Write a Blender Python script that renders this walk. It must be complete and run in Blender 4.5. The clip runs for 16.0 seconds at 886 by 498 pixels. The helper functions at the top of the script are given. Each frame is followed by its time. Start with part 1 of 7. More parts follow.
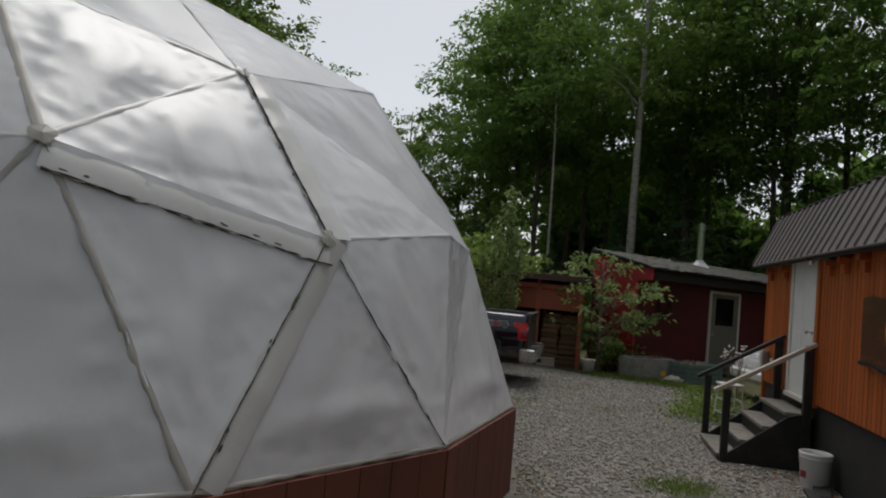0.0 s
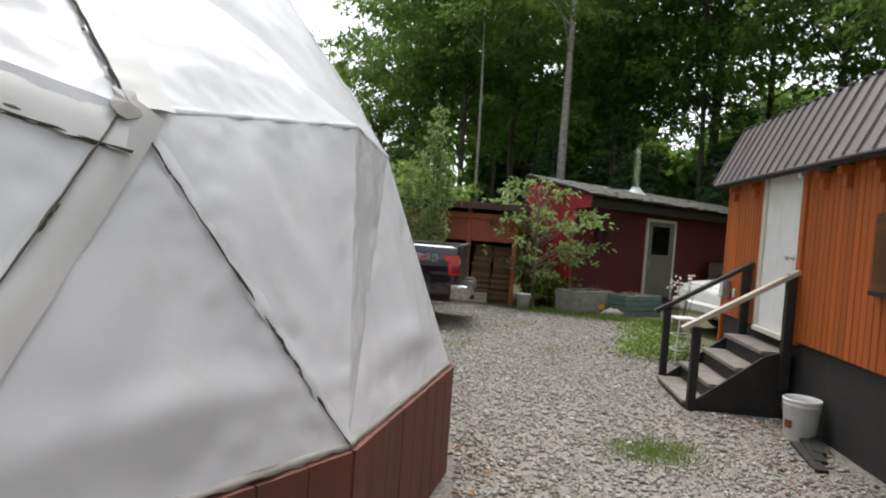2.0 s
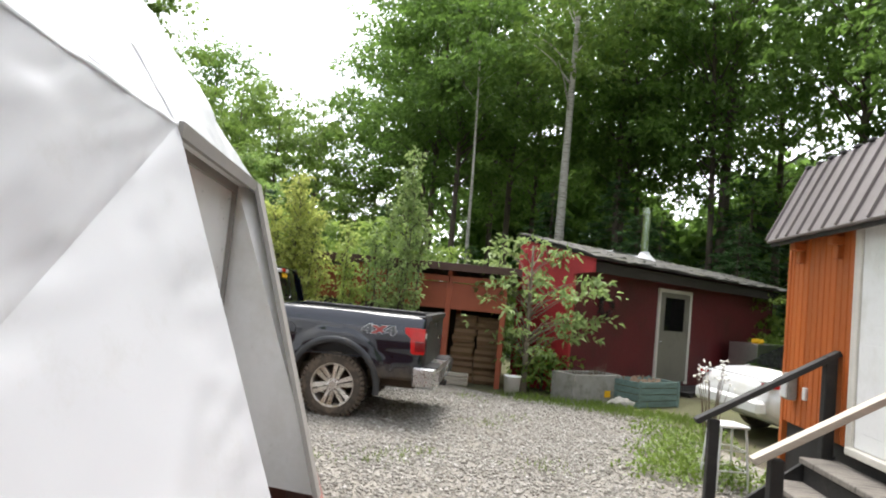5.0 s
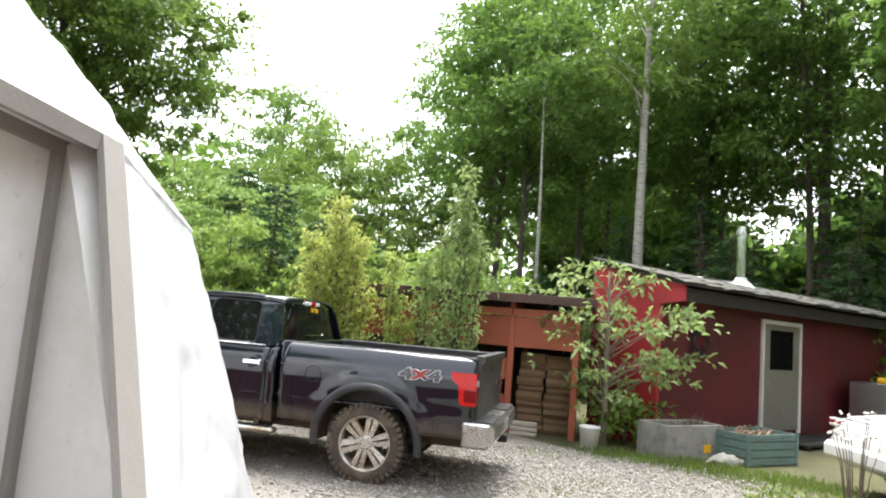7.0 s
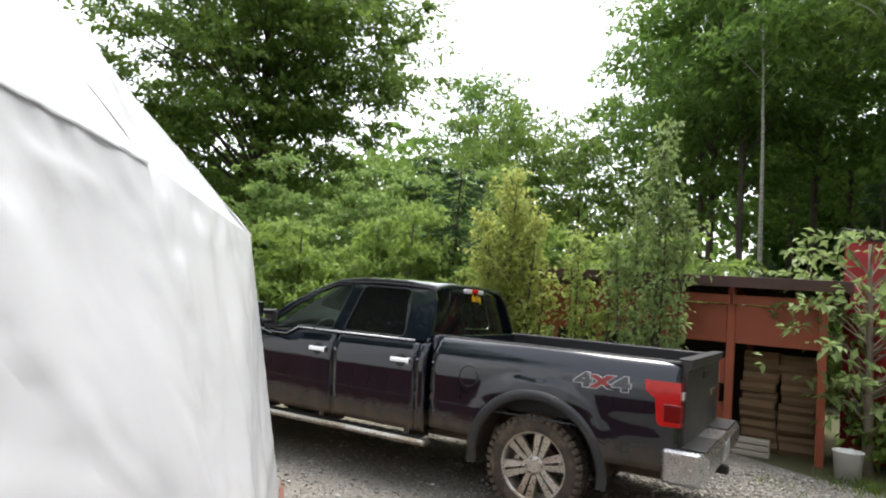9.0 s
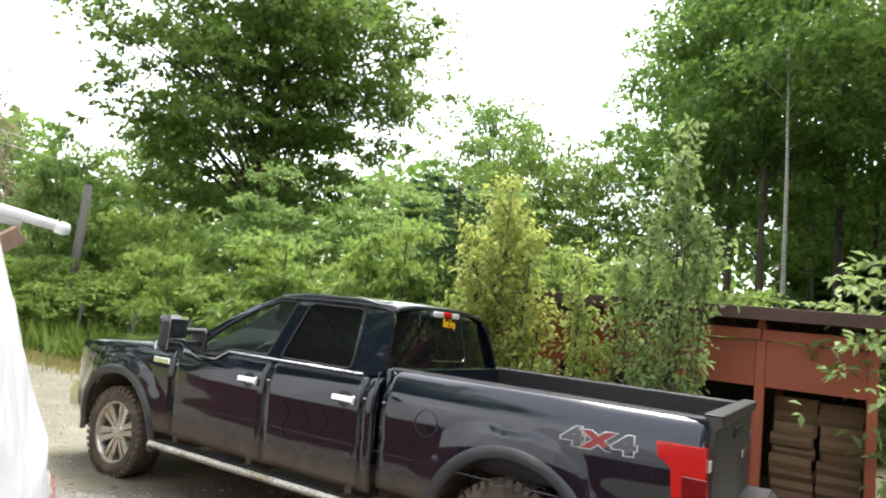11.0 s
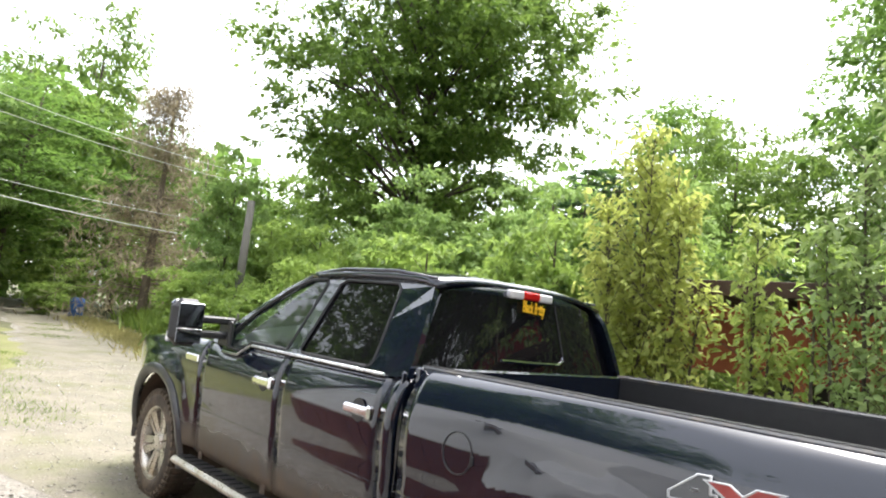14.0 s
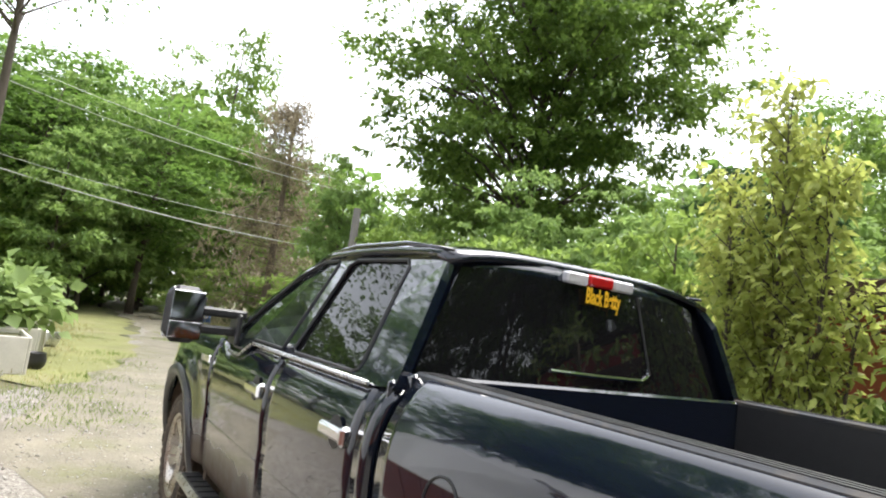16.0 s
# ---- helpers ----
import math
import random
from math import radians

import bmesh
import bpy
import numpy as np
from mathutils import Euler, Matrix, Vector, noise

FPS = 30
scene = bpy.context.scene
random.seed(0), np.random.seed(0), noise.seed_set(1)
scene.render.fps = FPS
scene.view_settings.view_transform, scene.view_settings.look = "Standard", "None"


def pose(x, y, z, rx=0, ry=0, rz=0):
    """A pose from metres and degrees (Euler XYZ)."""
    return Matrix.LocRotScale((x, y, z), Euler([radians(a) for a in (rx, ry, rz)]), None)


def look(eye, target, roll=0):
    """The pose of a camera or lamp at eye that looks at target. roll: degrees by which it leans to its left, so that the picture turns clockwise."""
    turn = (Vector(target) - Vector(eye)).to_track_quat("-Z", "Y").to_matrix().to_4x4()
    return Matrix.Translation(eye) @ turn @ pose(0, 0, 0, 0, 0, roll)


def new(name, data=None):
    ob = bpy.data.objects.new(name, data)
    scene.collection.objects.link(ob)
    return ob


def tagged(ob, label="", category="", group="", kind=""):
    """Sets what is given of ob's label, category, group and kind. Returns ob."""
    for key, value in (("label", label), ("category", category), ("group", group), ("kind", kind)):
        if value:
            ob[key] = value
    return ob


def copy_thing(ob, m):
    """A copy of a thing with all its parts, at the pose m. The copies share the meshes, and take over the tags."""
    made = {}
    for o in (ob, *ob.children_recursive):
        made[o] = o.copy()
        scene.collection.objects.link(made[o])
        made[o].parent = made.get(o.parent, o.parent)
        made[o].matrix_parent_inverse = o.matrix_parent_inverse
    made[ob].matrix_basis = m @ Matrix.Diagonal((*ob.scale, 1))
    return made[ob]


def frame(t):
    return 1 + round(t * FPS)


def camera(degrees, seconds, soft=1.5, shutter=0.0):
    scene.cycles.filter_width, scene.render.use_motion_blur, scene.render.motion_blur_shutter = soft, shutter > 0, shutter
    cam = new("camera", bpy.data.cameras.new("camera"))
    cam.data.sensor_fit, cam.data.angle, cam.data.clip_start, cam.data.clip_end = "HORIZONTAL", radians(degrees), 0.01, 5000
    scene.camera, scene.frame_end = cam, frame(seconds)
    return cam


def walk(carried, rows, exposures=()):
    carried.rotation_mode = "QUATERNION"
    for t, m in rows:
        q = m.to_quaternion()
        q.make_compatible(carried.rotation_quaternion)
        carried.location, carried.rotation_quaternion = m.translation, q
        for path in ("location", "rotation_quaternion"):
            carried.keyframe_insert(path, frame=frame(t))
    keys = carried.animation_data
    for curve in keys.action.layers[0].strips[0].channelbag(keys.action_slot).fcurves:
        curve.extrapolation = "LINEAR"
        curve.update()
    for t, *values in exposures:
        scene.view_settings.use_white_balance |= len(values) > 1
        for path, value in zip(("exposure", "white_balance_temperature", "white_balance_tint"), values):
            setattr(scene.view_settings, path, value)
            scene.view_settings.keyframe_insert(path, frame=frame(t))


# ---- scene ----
cam = camera(68.0, 16.0, 2.0)
PATH = [
    (0, (2.162, -13.174, 1.803), (1.72, -11.226, 1.908), 5.1),
    (0.5, (2.141, -12.786, 1.776), (1.824, -10.811, 1.773), 4.7),
    (1, (2.038, -12.396, 1.757), (2.004, -10.397, 1.809), 3.5),
    (1.5, (1.984, -11.937, 1.708), (1.97, -9.938, 1.728), 8.4),
    (2, (1.926, -11.567, 1.686), (1.721, -9.579, 1.615), 4.2),
    (2.5, (1.819, -11.138, 1.716), (1.763, -9.14, 1.641), 6.8),
    (3, (1.854, -10.702, 1.707), (1.7, -8.709, 1.668), 7.2),
    (3.5, (1.9, -10.282, 1.687), (1.861, -8.284, 1.766), 4.4),
    (4, (1.989, -9.838, 1.664), (2.158, -7.847, 1.747), 8.2),
    (4.5, (2.107, -9.494, 1.699), (1.971, -7.5, 1.785), 7.2),
    (4.7, (2.125, -9.351, 1.677), (1.925, -7.364, 1.789), 5.7),
    (6.8, (2.108, -7.659, 1.729), (1.784, -5.693, 1.902), 7.2),
    (7, (2.15, -7.547, 1.705), (1.71, -5.608, 1.925), 4.8),
    (7.5, (2.111, -7.184, 1.73), (1.513, -5.278, 1.832), 6.3),
    (8, (2.042, -6.852, 1.722), (1.432, -4.96, 1.943), 4.9),
    (8.1, (2.032, -6.761, 1.718), (1.402, -4.875, 1.925), 6.9),
    (8.5, (1.987, -6.397, 1.678), (1.122, -4.606, 1.886), 5.4),
    (9, (1.988, -6.062, 1.715), (0.983, -4.339, 1.859), 4.4),
    (9.2, (1.972, -5.924, 1.685), (0.964, -4.201, 1.813), 3.2),
    (11.3, (1.679, -4.597, 1.733), (0.633, -2.907, 1.956), 6.5),
    (11.5, (1.721, -4.476, 1.71), (0.66, -2.793, 1.919), 6.4),
    (12, (1.687, -4.203, 1.687), (0.43, -2.659, 1.879), 5.1),
    (12.5, (1.617, -3.937, 1.671), (0.307, -2.461, 1.996), 6.8),
    (13, (1.541, -3.589, 1.633), (0.274, -2.053, 1.822), 7.5),
    (13.5, (1.465, -3.238, 1.622), (0.021, -1.863, 1.78), 8.0),
    (14, (1.338, -2.972, 1.58), (-0.134, -1.637, 1.801), 6.4),
    (14.5, (1.196, -2.644, 1.562), (-0.289, -1.319, 1.761), 7.6),
    (15, (1.084, -2.349, 1.558), (-0.597, -1.284, 1.757), 8.1),
    (15.5, (0.944, -2.143, 1.543), (-0.759, -1.139, 1.849), 8.5),
    (16, (0.837, -1.97, 1.533), (-0.862, -0.939, 1.756), 7.7),
]
walk(cam, [(t, look(eye, target, roll)) for t, eye, target, roll in PATH],
     [(0, -0.62), (0.6, -0.15), (1.4, 0.55), (2.5, 0.85), (3.5, 0.9), (4.0, 1.08), (7.0, 2.0), (9.0, 1.2), (12.0, 2.0), (15.0, 2.0), (16.0, 1.7)])

# ---- sky and sun ----
SUN_EL, SUN_AZ = 70.0, 100.0
world = bpy.data.worlds.new("overcast_sky")
scene.world = world
world.use_nodes = True
wn, wl = world.node_tree.nodes, world.node_tree.links
sky = wn.new("ShaderNodeTexSky")
sky.sky_type, sky.sun_disc = "NISHITA", False
sky.sun_elevation, sky.sun_rotation = radians(SUN_EL), radians(90 - SUN_AZ)
sky.air_density, sky.dust_density, sky.ozone_density = 1.0, 2.5, 0.4
pale = wn.new("ShaderNodeHueSaturation")
pale.inputs["Saturation"].default_value, pale.inputs["Value"].default_value = 0.27, 1.35
wl.new(sky.outputs[0], pale.inputs["Color"])
wl.new(pale.outputs[0], wn["Background"].inputs[0])
wn["Background"].inputs[1].default_value = 0.15
sun = new("sun", bpy.data.lights.new("sun", "SUN"))
sun.data.energy, sun.data.angle, sun.data.color = 1.5, radians(30), (1.0, 0.965, 0.92)
sun.matrix_world = look((60 * math.cos(radians(SUN_AZ)) * math.cos(radians(SUN_EL)), 60 * math.sin(radians(SUN_AZ)) * math.cos(radians(SUN_EL)), 60 * math.sin(radians(SUN_EL))), (0, 0, 0))


# ---- materials ----
def nodes_of(name):
    m = bpy.data.materials.new(name)
    m.use_nodes = True
    n, l = m.node_tree.nodes, m.node_tree.links
    return m, n, l, n["Principled BSDF"]


def noise_tex(n, l, scale, detail=5.0, coord="Object", stretch=None, rough=0.6):
    t = n.new("ShaderNodeTexNoise")
    t.inputs["Scale"].default_value, t.inputs["Detail"].default_value, t.inputs["Roughness"].default_value = scale, detail, rough
    if coord == "World":
        src = n.new("ShaderNodeNewGeometry").outputs["Position"]
    else:
        src = n.new("ShaderNodeTexCoord").outputs[coord]
    if stretch:
        mp = n.new("ShaderNodeMapping")
        mp.inputs["Scale"].default_value = stretch
        l.new(src, mp.inputs[0])
        src = mp.outputs[0]
    l.new(src, t.inputs["Vector"])
    return t.outputs["Fac"]


def ramp(n, l, fac, stops):
    r = n.new("ShaderNodeValToRGB")
    e = r.color_ramp.elements
    while len(e) < len(stops):
        e.new(0.5)
    for el, (p, c) in zip(e, stops):
        el.position, el.color = p, (*c, 1) if len(c) == 3 else c
    l.new(fac, r.inputs[0])
    return r.outputs[0]


def mixc(n, l, fac, a, b, mode="MIX"):
    m = n.new("ShaderNodeMix")
    m.data_type, m.blend_type = "RGBA", mode
    for sock, v in ((m.inputs[0], fac), (m.inputs[6], a), (m.inputs[7], b)):
        if isinstance(v, (int, float)):
            sock.default_value = v
        elif isinstance(v, tuple):
            sock.default_value = (*v, 1)
        else:
            l.new(v, sock)
    return m.outputs[2]


def bumped(n, l, p, height, strength, dist=0.01):
    b = n.new("ShaderNodeBump")
    b.inputs["Strength"].default_value, b.inputs["Distance"].default_value = strength, dist
    l.new(height, b.inputs["Height"])
    l.new(b.outputs[0], p.inputs["Normal"])


def shade(c, k):
    return tuple(min(1.0, v * k) for v in c)


def surface(name, color, rough=0.6, metal=0.0, var=0.25, scale=6.0, fine=60.0, bump=0.15, coord="Object", stretch=None, stain=None, island=False, coat=0.0, dist=0.01):
    """Two scales of variation, an optional stain colour, a fine relief."""
    m, n, l, p = nodes_of(name)
    big = noise_tex(n, l, scale, 4.0, coord, stretch)
    small = noise_tex(n, l, fine, 3.0, coord, stretch)
    col = ramp(n, l, big, [(0.25, shade(color, 1 - var)), (0.75, shade(color, 1 + var))])
    col = mixc(n, l, 0.35, col, ramp(n, l, small, [(0.3, shade(color, 1 - var)), (0.7, shade(color, 1 + var))]))
    if stain:
        mask = ramp(n, l, noise_tex(n, l, scale * 0.6, 6.0, coord, stretch, 0.7), [(0.5, (0, 0, 0)), (0.68, (1, 1, 1))])
        col = mixc(n, l, mask, col, stain)
    if island:
        rnd = n.new("ShaderNodeObjectInfo").outputs["Random"]
        col = mixc(n, l, 0.5, col, ramp(n, l, rnd, [(0.0, shade(color, 0.72)), (1.0, shade(color, 1.3))]))
    l.new(col, p.inputs["Base Color"])
    l.new(ramp(n, l, small, [(0.2, (max(0.02, rough - 0.12),) * 3), (0.8, (min(1, rough + 0.1),) * 3)]), p.inputs["Roughness"])
    p.inputs["Metallic"].default_value = metal
    p.inputs["Coat Weight"].default_value = coat
    p.inputs["Coat Roughness"].default_value = 0.04
    if bump:
        bumped(n, l, p, small, bump, dist)
    return m


def leaf_material(name, low, high, glow=0.35):
    m, n, l, p = nodes_of(name)
    isl = n.new("ShaderNodeNewGeometry").outputs["Random Per Island"]
    col = ramp(n, l, isl, [(0.0, low), (0.6, tuple((a + b) / 2 for a, b in zip(low, high))), (1.0, high)])
    patch = noise_tex(n, l, 0.5, 3.0, "World")
    col = mixc(n, l, ramp(n, l, patch, [(0.35, (0, 0, 0)), (0.65, (0.7, 0.7, 0.7))]), col, shade(high, 1.15))
    l.new(col, p.inputs["Base Color"])
    p.inputs["Roughness"].default_value = 0.55
    p.inputs["Specular IOR Level"].default_value = 0.3
    tr = n.new("ShaderNodeBsdfTranslucent")
    l.new(mixc(n, l, 0.5, col, shade(high, 1.6)), tr.inputs[0])
    mx = n.new("ShaderNodeMixShader")
    mx.inputs[0].default_value = glow
    l.new(p.outputs[0], mx.inputs[1])
    l.new(tr.outputs[0], mx.inputs[2])
    l.new(mx.outputs[0], n["Material Output"].inputs[0])
    return m


def glass_material(name, tint, clear, rough=0.02):
    """Tinted sheet glass: a clear part seen through and a gloss on top."""
    m, n, l, p = nodes_of(name)
    p.inputs["Base Color"].default_value = (*shade(tint, 0.15), 1)
    p.inputs["Roughness"].default_value = rough
    p.inputs["Specular IOR Level"].default_value = 0.0
    tr = n.new("ShaderNodeBsdfTransparent")
    tr.inputs[0].default_value = (*tint, 1)
    mx = n.new("ShaderNodeMixShader")
    mx.inputs[0].default_value = clear
    l.new(p.outputs[0], mx.inputs[1])
    l.new(tr.outputs[0], mx.inputs[2])
    gl = n.new("ShaderNodeBsdfGlossy")
    gl.inputs["Roughness"].default_value = rough
    fr = n.new("ShaderNodeFresnel")
    fr.inputs[0].default_value = 1.5
    mx2 = n.new("ShaderNodeMixShader")
    l.new(fr.outputs[0], mx2.inputs[0])
    l.new(mx.outputs[0], mx2.inputs[1])
    l.new(gl.outputs[0], mx2.inputs[2])
    l.new(mx2.outputs[0], n["Material Output"].inputs[0])
    return m


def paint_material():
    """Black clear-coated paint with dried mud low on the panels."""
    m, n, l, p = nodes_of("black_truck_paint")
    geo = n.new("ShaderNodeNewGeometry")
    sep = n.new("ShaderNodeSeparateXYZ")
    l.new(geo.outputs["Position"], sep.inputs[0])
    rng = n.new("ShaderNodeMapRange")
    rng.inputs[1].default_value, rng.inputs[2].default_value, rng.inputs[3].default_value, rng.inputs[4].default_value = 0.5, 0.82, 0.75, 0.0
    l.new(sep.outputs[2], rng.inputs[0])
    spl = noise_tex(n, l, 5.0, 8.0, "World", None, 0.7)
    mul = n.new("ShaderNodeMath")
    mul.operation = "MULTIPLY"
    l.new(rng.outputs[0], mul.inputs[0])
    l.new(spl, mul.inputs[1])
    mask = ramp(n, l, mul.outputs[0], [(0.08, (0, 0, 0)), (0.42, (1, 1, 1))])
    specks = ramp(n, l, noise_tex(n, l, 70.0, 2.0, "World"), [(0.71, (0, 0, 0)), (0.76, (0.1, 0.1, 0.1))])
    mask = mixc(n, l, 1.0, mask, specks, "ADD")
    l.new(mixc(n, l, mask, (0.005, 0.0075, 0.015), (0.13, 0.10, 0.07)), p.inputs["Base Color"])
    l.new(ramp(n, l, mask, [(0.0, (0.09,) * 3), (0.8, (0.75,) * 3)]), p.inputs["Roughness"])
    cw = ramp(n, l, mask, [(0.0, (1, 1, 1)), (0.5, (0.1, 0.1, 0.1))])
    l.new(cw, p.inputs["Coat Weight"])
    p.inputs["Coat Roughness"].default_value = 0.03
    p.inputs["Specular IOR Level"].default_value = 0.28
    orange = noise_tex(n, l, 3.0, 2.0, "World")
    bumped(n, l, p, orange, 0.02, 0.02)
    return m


def canvas_material(name, color, dirt):
    m, n, l, p = nodes_of(name)
    fold = mixc(n, l, 0.45, noise_tex(n, l, 2.2, 1.5, "World", (1.6, 1.6, 0.7), 0.4), noise_tex(n, l, 3.4, 1.5, "World", (0.5, 0.5, 1.6), 0.4))
    fold = mixc(n, l, 0.10, fold, noise_tex(n, l, 9.0, 2.0, "World", (1.0, 1.0, 0.45), 0.6))
    grime = noise_tex(n, l, 3.0, 8.0, "World", None, 0.75)
    mask = ramp(n, l, grime, [(0.55, (0, 0, 0)), (0.8, (0.5, 0.5, 0.5))])
    l.new(mixc(n, l, mask, color, dirt), p.inputs["Base Color"])
    p.inputs["Roughness"].default_value = 0.27
    p.inputs["Specular IOR Level"].default_value = 0.55
    tr = n.new("ShaderNodeBsdfTranslucent")
    tr.inputs[0].default_value = (*color, 1)
    mx = n.new("ShaderNodeMixShader")
    mx.inputs[0].default_value = 0.12
    l.new(p.outputs[0], mx.inputs[1])
    l.new(tr.outputs[0], mx.inputs[2])
    l.new(mx.outputs[0], n["Material Output"].inputs[0])
    bumped(n, l, p, fold, 0.2, 0.06)
    return m


def gravel_material():
    m, n, l, p = nodes_of("crushed_gravel")
    geo = n.new("ShaderNodeNewGeometry").outputs["Position"]
    vo = n.new("ShaderNodeTexVoronoi")
    vo.inputs["Scale"].default_value = 55.0
    l.new(geo, vo.inputs["Vector"])
    vo2 = n.new("ShaderNodeTexVoronoi")
    vo2.inputs["Scale"].default_value = 95.0
    l.new(geo, vo2.inputs["Vector"])
    sep = n.new("ShaderNodeSeparateColor")
    l.new(vo.outputs["Color"], sep.inputs[0])
    stone = ramp(n, l, sep.outputs[0], [(0.0, (0.10, 0.09, 0.075)), (0.5, (0.18, 0.165, 0.145)), (1.0, (0.30, 0.285, 0.255))])
    dust = ramp(n, l, noise_tex(n, l, 0.7, 6.0, "World", None, 0.7), [(0.42, (0, 0, 0)), (0.68, (1, 1, 1))])
    col = mixc(n, l, mixc(n, l, 0.55, (0, 0, 0), dust), stone, (0.23, 0.205, 0.16))
    green = ramp(n, l, noise_tex(n, l, 1.1, 7.0, "World", None, 0.75), [(0.62, (0, 0, 0)), (0.75, (0.55, 0.55, 0.55))])
    col = mixc(n, l, green, col, (0.13, 0.14, 0.055))
    l.new(col, p.inputs["Base Color"])
    p.inputs["Roughness"].default_value = 0.9
    hgt = mixc(n, l, 0.4, vo.outputs["Distance"], vo2.outputs["Distance"])
    bumped(n, l, p, hgt, 0.5, 0.015)
    return m


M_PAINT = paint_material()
M_CANVAS = canvas_material("white_vinyl_canvas", (0.68, 0.69, 0.71), (0.52, 0.51, 0.46))
M_FLAP = canvas_material("dirty_vinyl_flap", (0.61, 0.61, 0.595), (0.38, 0.36, 0.29))
M_TAPE = canvas_material("grey_seam_tape", (0.40, 0.385, 0.35), (0.14, 0.125, 0.09))
M_GRIME = surface("black_mildew_grime", (0.085, 0.078, 0.06), 0.9, var=0.5, scale=20, fine=90, coord="World")
M_BAND = surface("fold_shade_taupe", (0.27, 0.255, 0.235), 0.7, var=0.15, scale=3, fine=80, coord="World")
M_BASEWOOD = surface("red_brown_base_boards", (0.15, 0.047, 0.03), 0.7, var=0.25, scale=2.5, fine=40, coord="World", stretch=(1, 1, 0.2), stain=(0.10, 0.036, 0.026))
M_ORANGE = surface("orange_stained_siding", (0.44, 0.108, 0.019), 0.5, var=0.22, scale=1.6, fine=30, bump=0.25, coord="World", stretch=(6, 6, 0.5), stain=(0.33, 0.085, 0.018), island=True)
M_SKIRT = surface("charcoal_skirting", (0.022, 0.020, 0.019), 0.8, var=0.3, scale=2, fine=50, coord="World", stain=(0.04, 0.034, 0.028))
M_WHITE = surface("white_door_paint", (0.78, 0.78, 0.77), 0.35, var=0.05, scale=2, fine=30, bump=0.03, coord="World", stain=(0.66, 0.65, 0.61))
M_TRIM = surface("weathered_cream_trim", (0.58, 0.55, 0.49), 0.6, var=0.15, scale=4, fine=50, coord="World")
M_ROOF = surface("brown_grey_metal_roof", (0.21, 0.185, 0.18), 0.38, 0.25, var=0.12, scale=1.5, fine=40, bump=0.05, coord="World", stretch=(1, 1, 0.3))
M_DARKWOOD = surface("black_painted_wood", (0.013, 0.012, 0.0115), 0.65, var=0.4, scale=5, fine=40, coord="World", stain=(0.035, 0.03, 0.025))
M_TREAD = surface("worn_grey_tread", (0.20, 0.18, 0.155), 0.8, var=0.4, scale=7, fine=50, bump=0.3, coord="World", stretch=(1, 5, 1), stain=(0.07, 0.06, 0.05))
M_RAIL = surface("bare_pine_rail", (0.42, 0.375, 0.31), 0.6, var=0.25, scale=4, fine=40, coord="World", stretch=(0.4, 4, 4))
# hut red twice: darkened for the shaded front, brightened for the lit gable
M_HUT = surface("shaded_red_plywood", (0.095, 0.009, 0.012), 0.55, var=0.25, scale=1.2, fine=25, coord="World", stain=(0.06, 0.009, 0.009))
M_HUTSIDE = surface("lit_red_painted_board", (0.42, 0.03, 0.04), 0.6, var=0.2, scale=2.0, fine=35, coord="World", stain=(0.30, 0.03, 0.035))
M_SHINGLE = surface("mossy_grey_shingle", (0.075, 0.072, 0.066), 0.9, var=0.35, scale=3.5, fine=60, bump=0.4, coord="World", stain=(0.115, 0.115, 0.03), island=True)
M_GREYDOOR = surface("grey_beige_door", (0.17, 0.155, 0.125), 0.5, var=0.12, scale=2, fine=40, coord="World", stain=(0.13, 0.115, 0.09))
M_SHED = surface("rusty_red_shed_boards", (0.30, 0.075, 0.035), 0.7, var=0.25, scale=2.0, fine=40, coord="World", stain=(0.19, 0.05, 0.03), island=True)
M_RUSTROOF = surface("rusted_dark_roof_sheet", (0.075, 0.04, 0.032), 0.7, 0.2, var=0.35, scale=2.0, fine=40, coord="World")
M_FIREWOOD = surface("split_firewood", (0.17, 0.105, 0.055), 0.85, var=0.4, scale=10, fine=60, bump=0.4, island=True)
# near-black tone with shade painted in, for shed inside and hut eaves
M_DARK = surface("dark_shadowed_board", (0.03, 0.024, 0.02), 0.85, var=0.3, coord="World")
M_CHROME = surface("chrome_plate", (0.75, 0.75, 0.76), 0.1, 1.0, var=0.04, scale=4, fine=60, bump=0.01)
M_STEEL = surface("galvanised_steel", (0.55, 0.56, 0.57), 0.3, 1.0, var=0.12, scale=9, fine=60, bump=0.03)
M_RIM = surface("silver_alloy_with_dust", (0.55, 0.52, 0.47), 0.32, 0.75, var=0.15, scale=6, fine=60, bump=0.03, stain=(0.35, 0.29, 0.21))
M_RUBBER = surface("muddy_tyre_rubber", (0.06, 0.048, 0.038), 0.9, var=0.4, scale=8, fine=60, bump=0.3, stain=(0.15, 0.115, 0.08))
M_PLASTIC = surface("black_textured_plastic", (0.014, 0.014, 0.015), 0.5, var=0.3, scale=20, fine=250, bump=0.08)
M_ARCH = surface("satin_black_arch_trim", (0.03, 0.032, 0.036), 0.35, var=0.2, scale=6, fine=90, bump=0.03, stain=(0.09, 0.075, 0.055))
M_MUDWELL = surface("mud_caked_wheel_well", (0.085, 0.06, 0.042), 0.95, var=0.4, scale=7, fine=50, bump=0.5)
M_RED = surface("red_tail_lens", (0.50, 0.012, 0.012), 0.12, var=0.2, scale=14, fine=60, bump=0.02, coat=0.6)
M_DARKRED = surface("dark_red_lens", (0.16, 0.004, 0.006), 0.12, var=0.2, scale=14, fine=60, bump=0.02, coat=0.6)
M_CLEAR = surface("clear_lamp_lens", (0.72, 0.72, 0.73), 0.12, 0.3, var=0.15, scale=30, fine=90, bump=0.05)
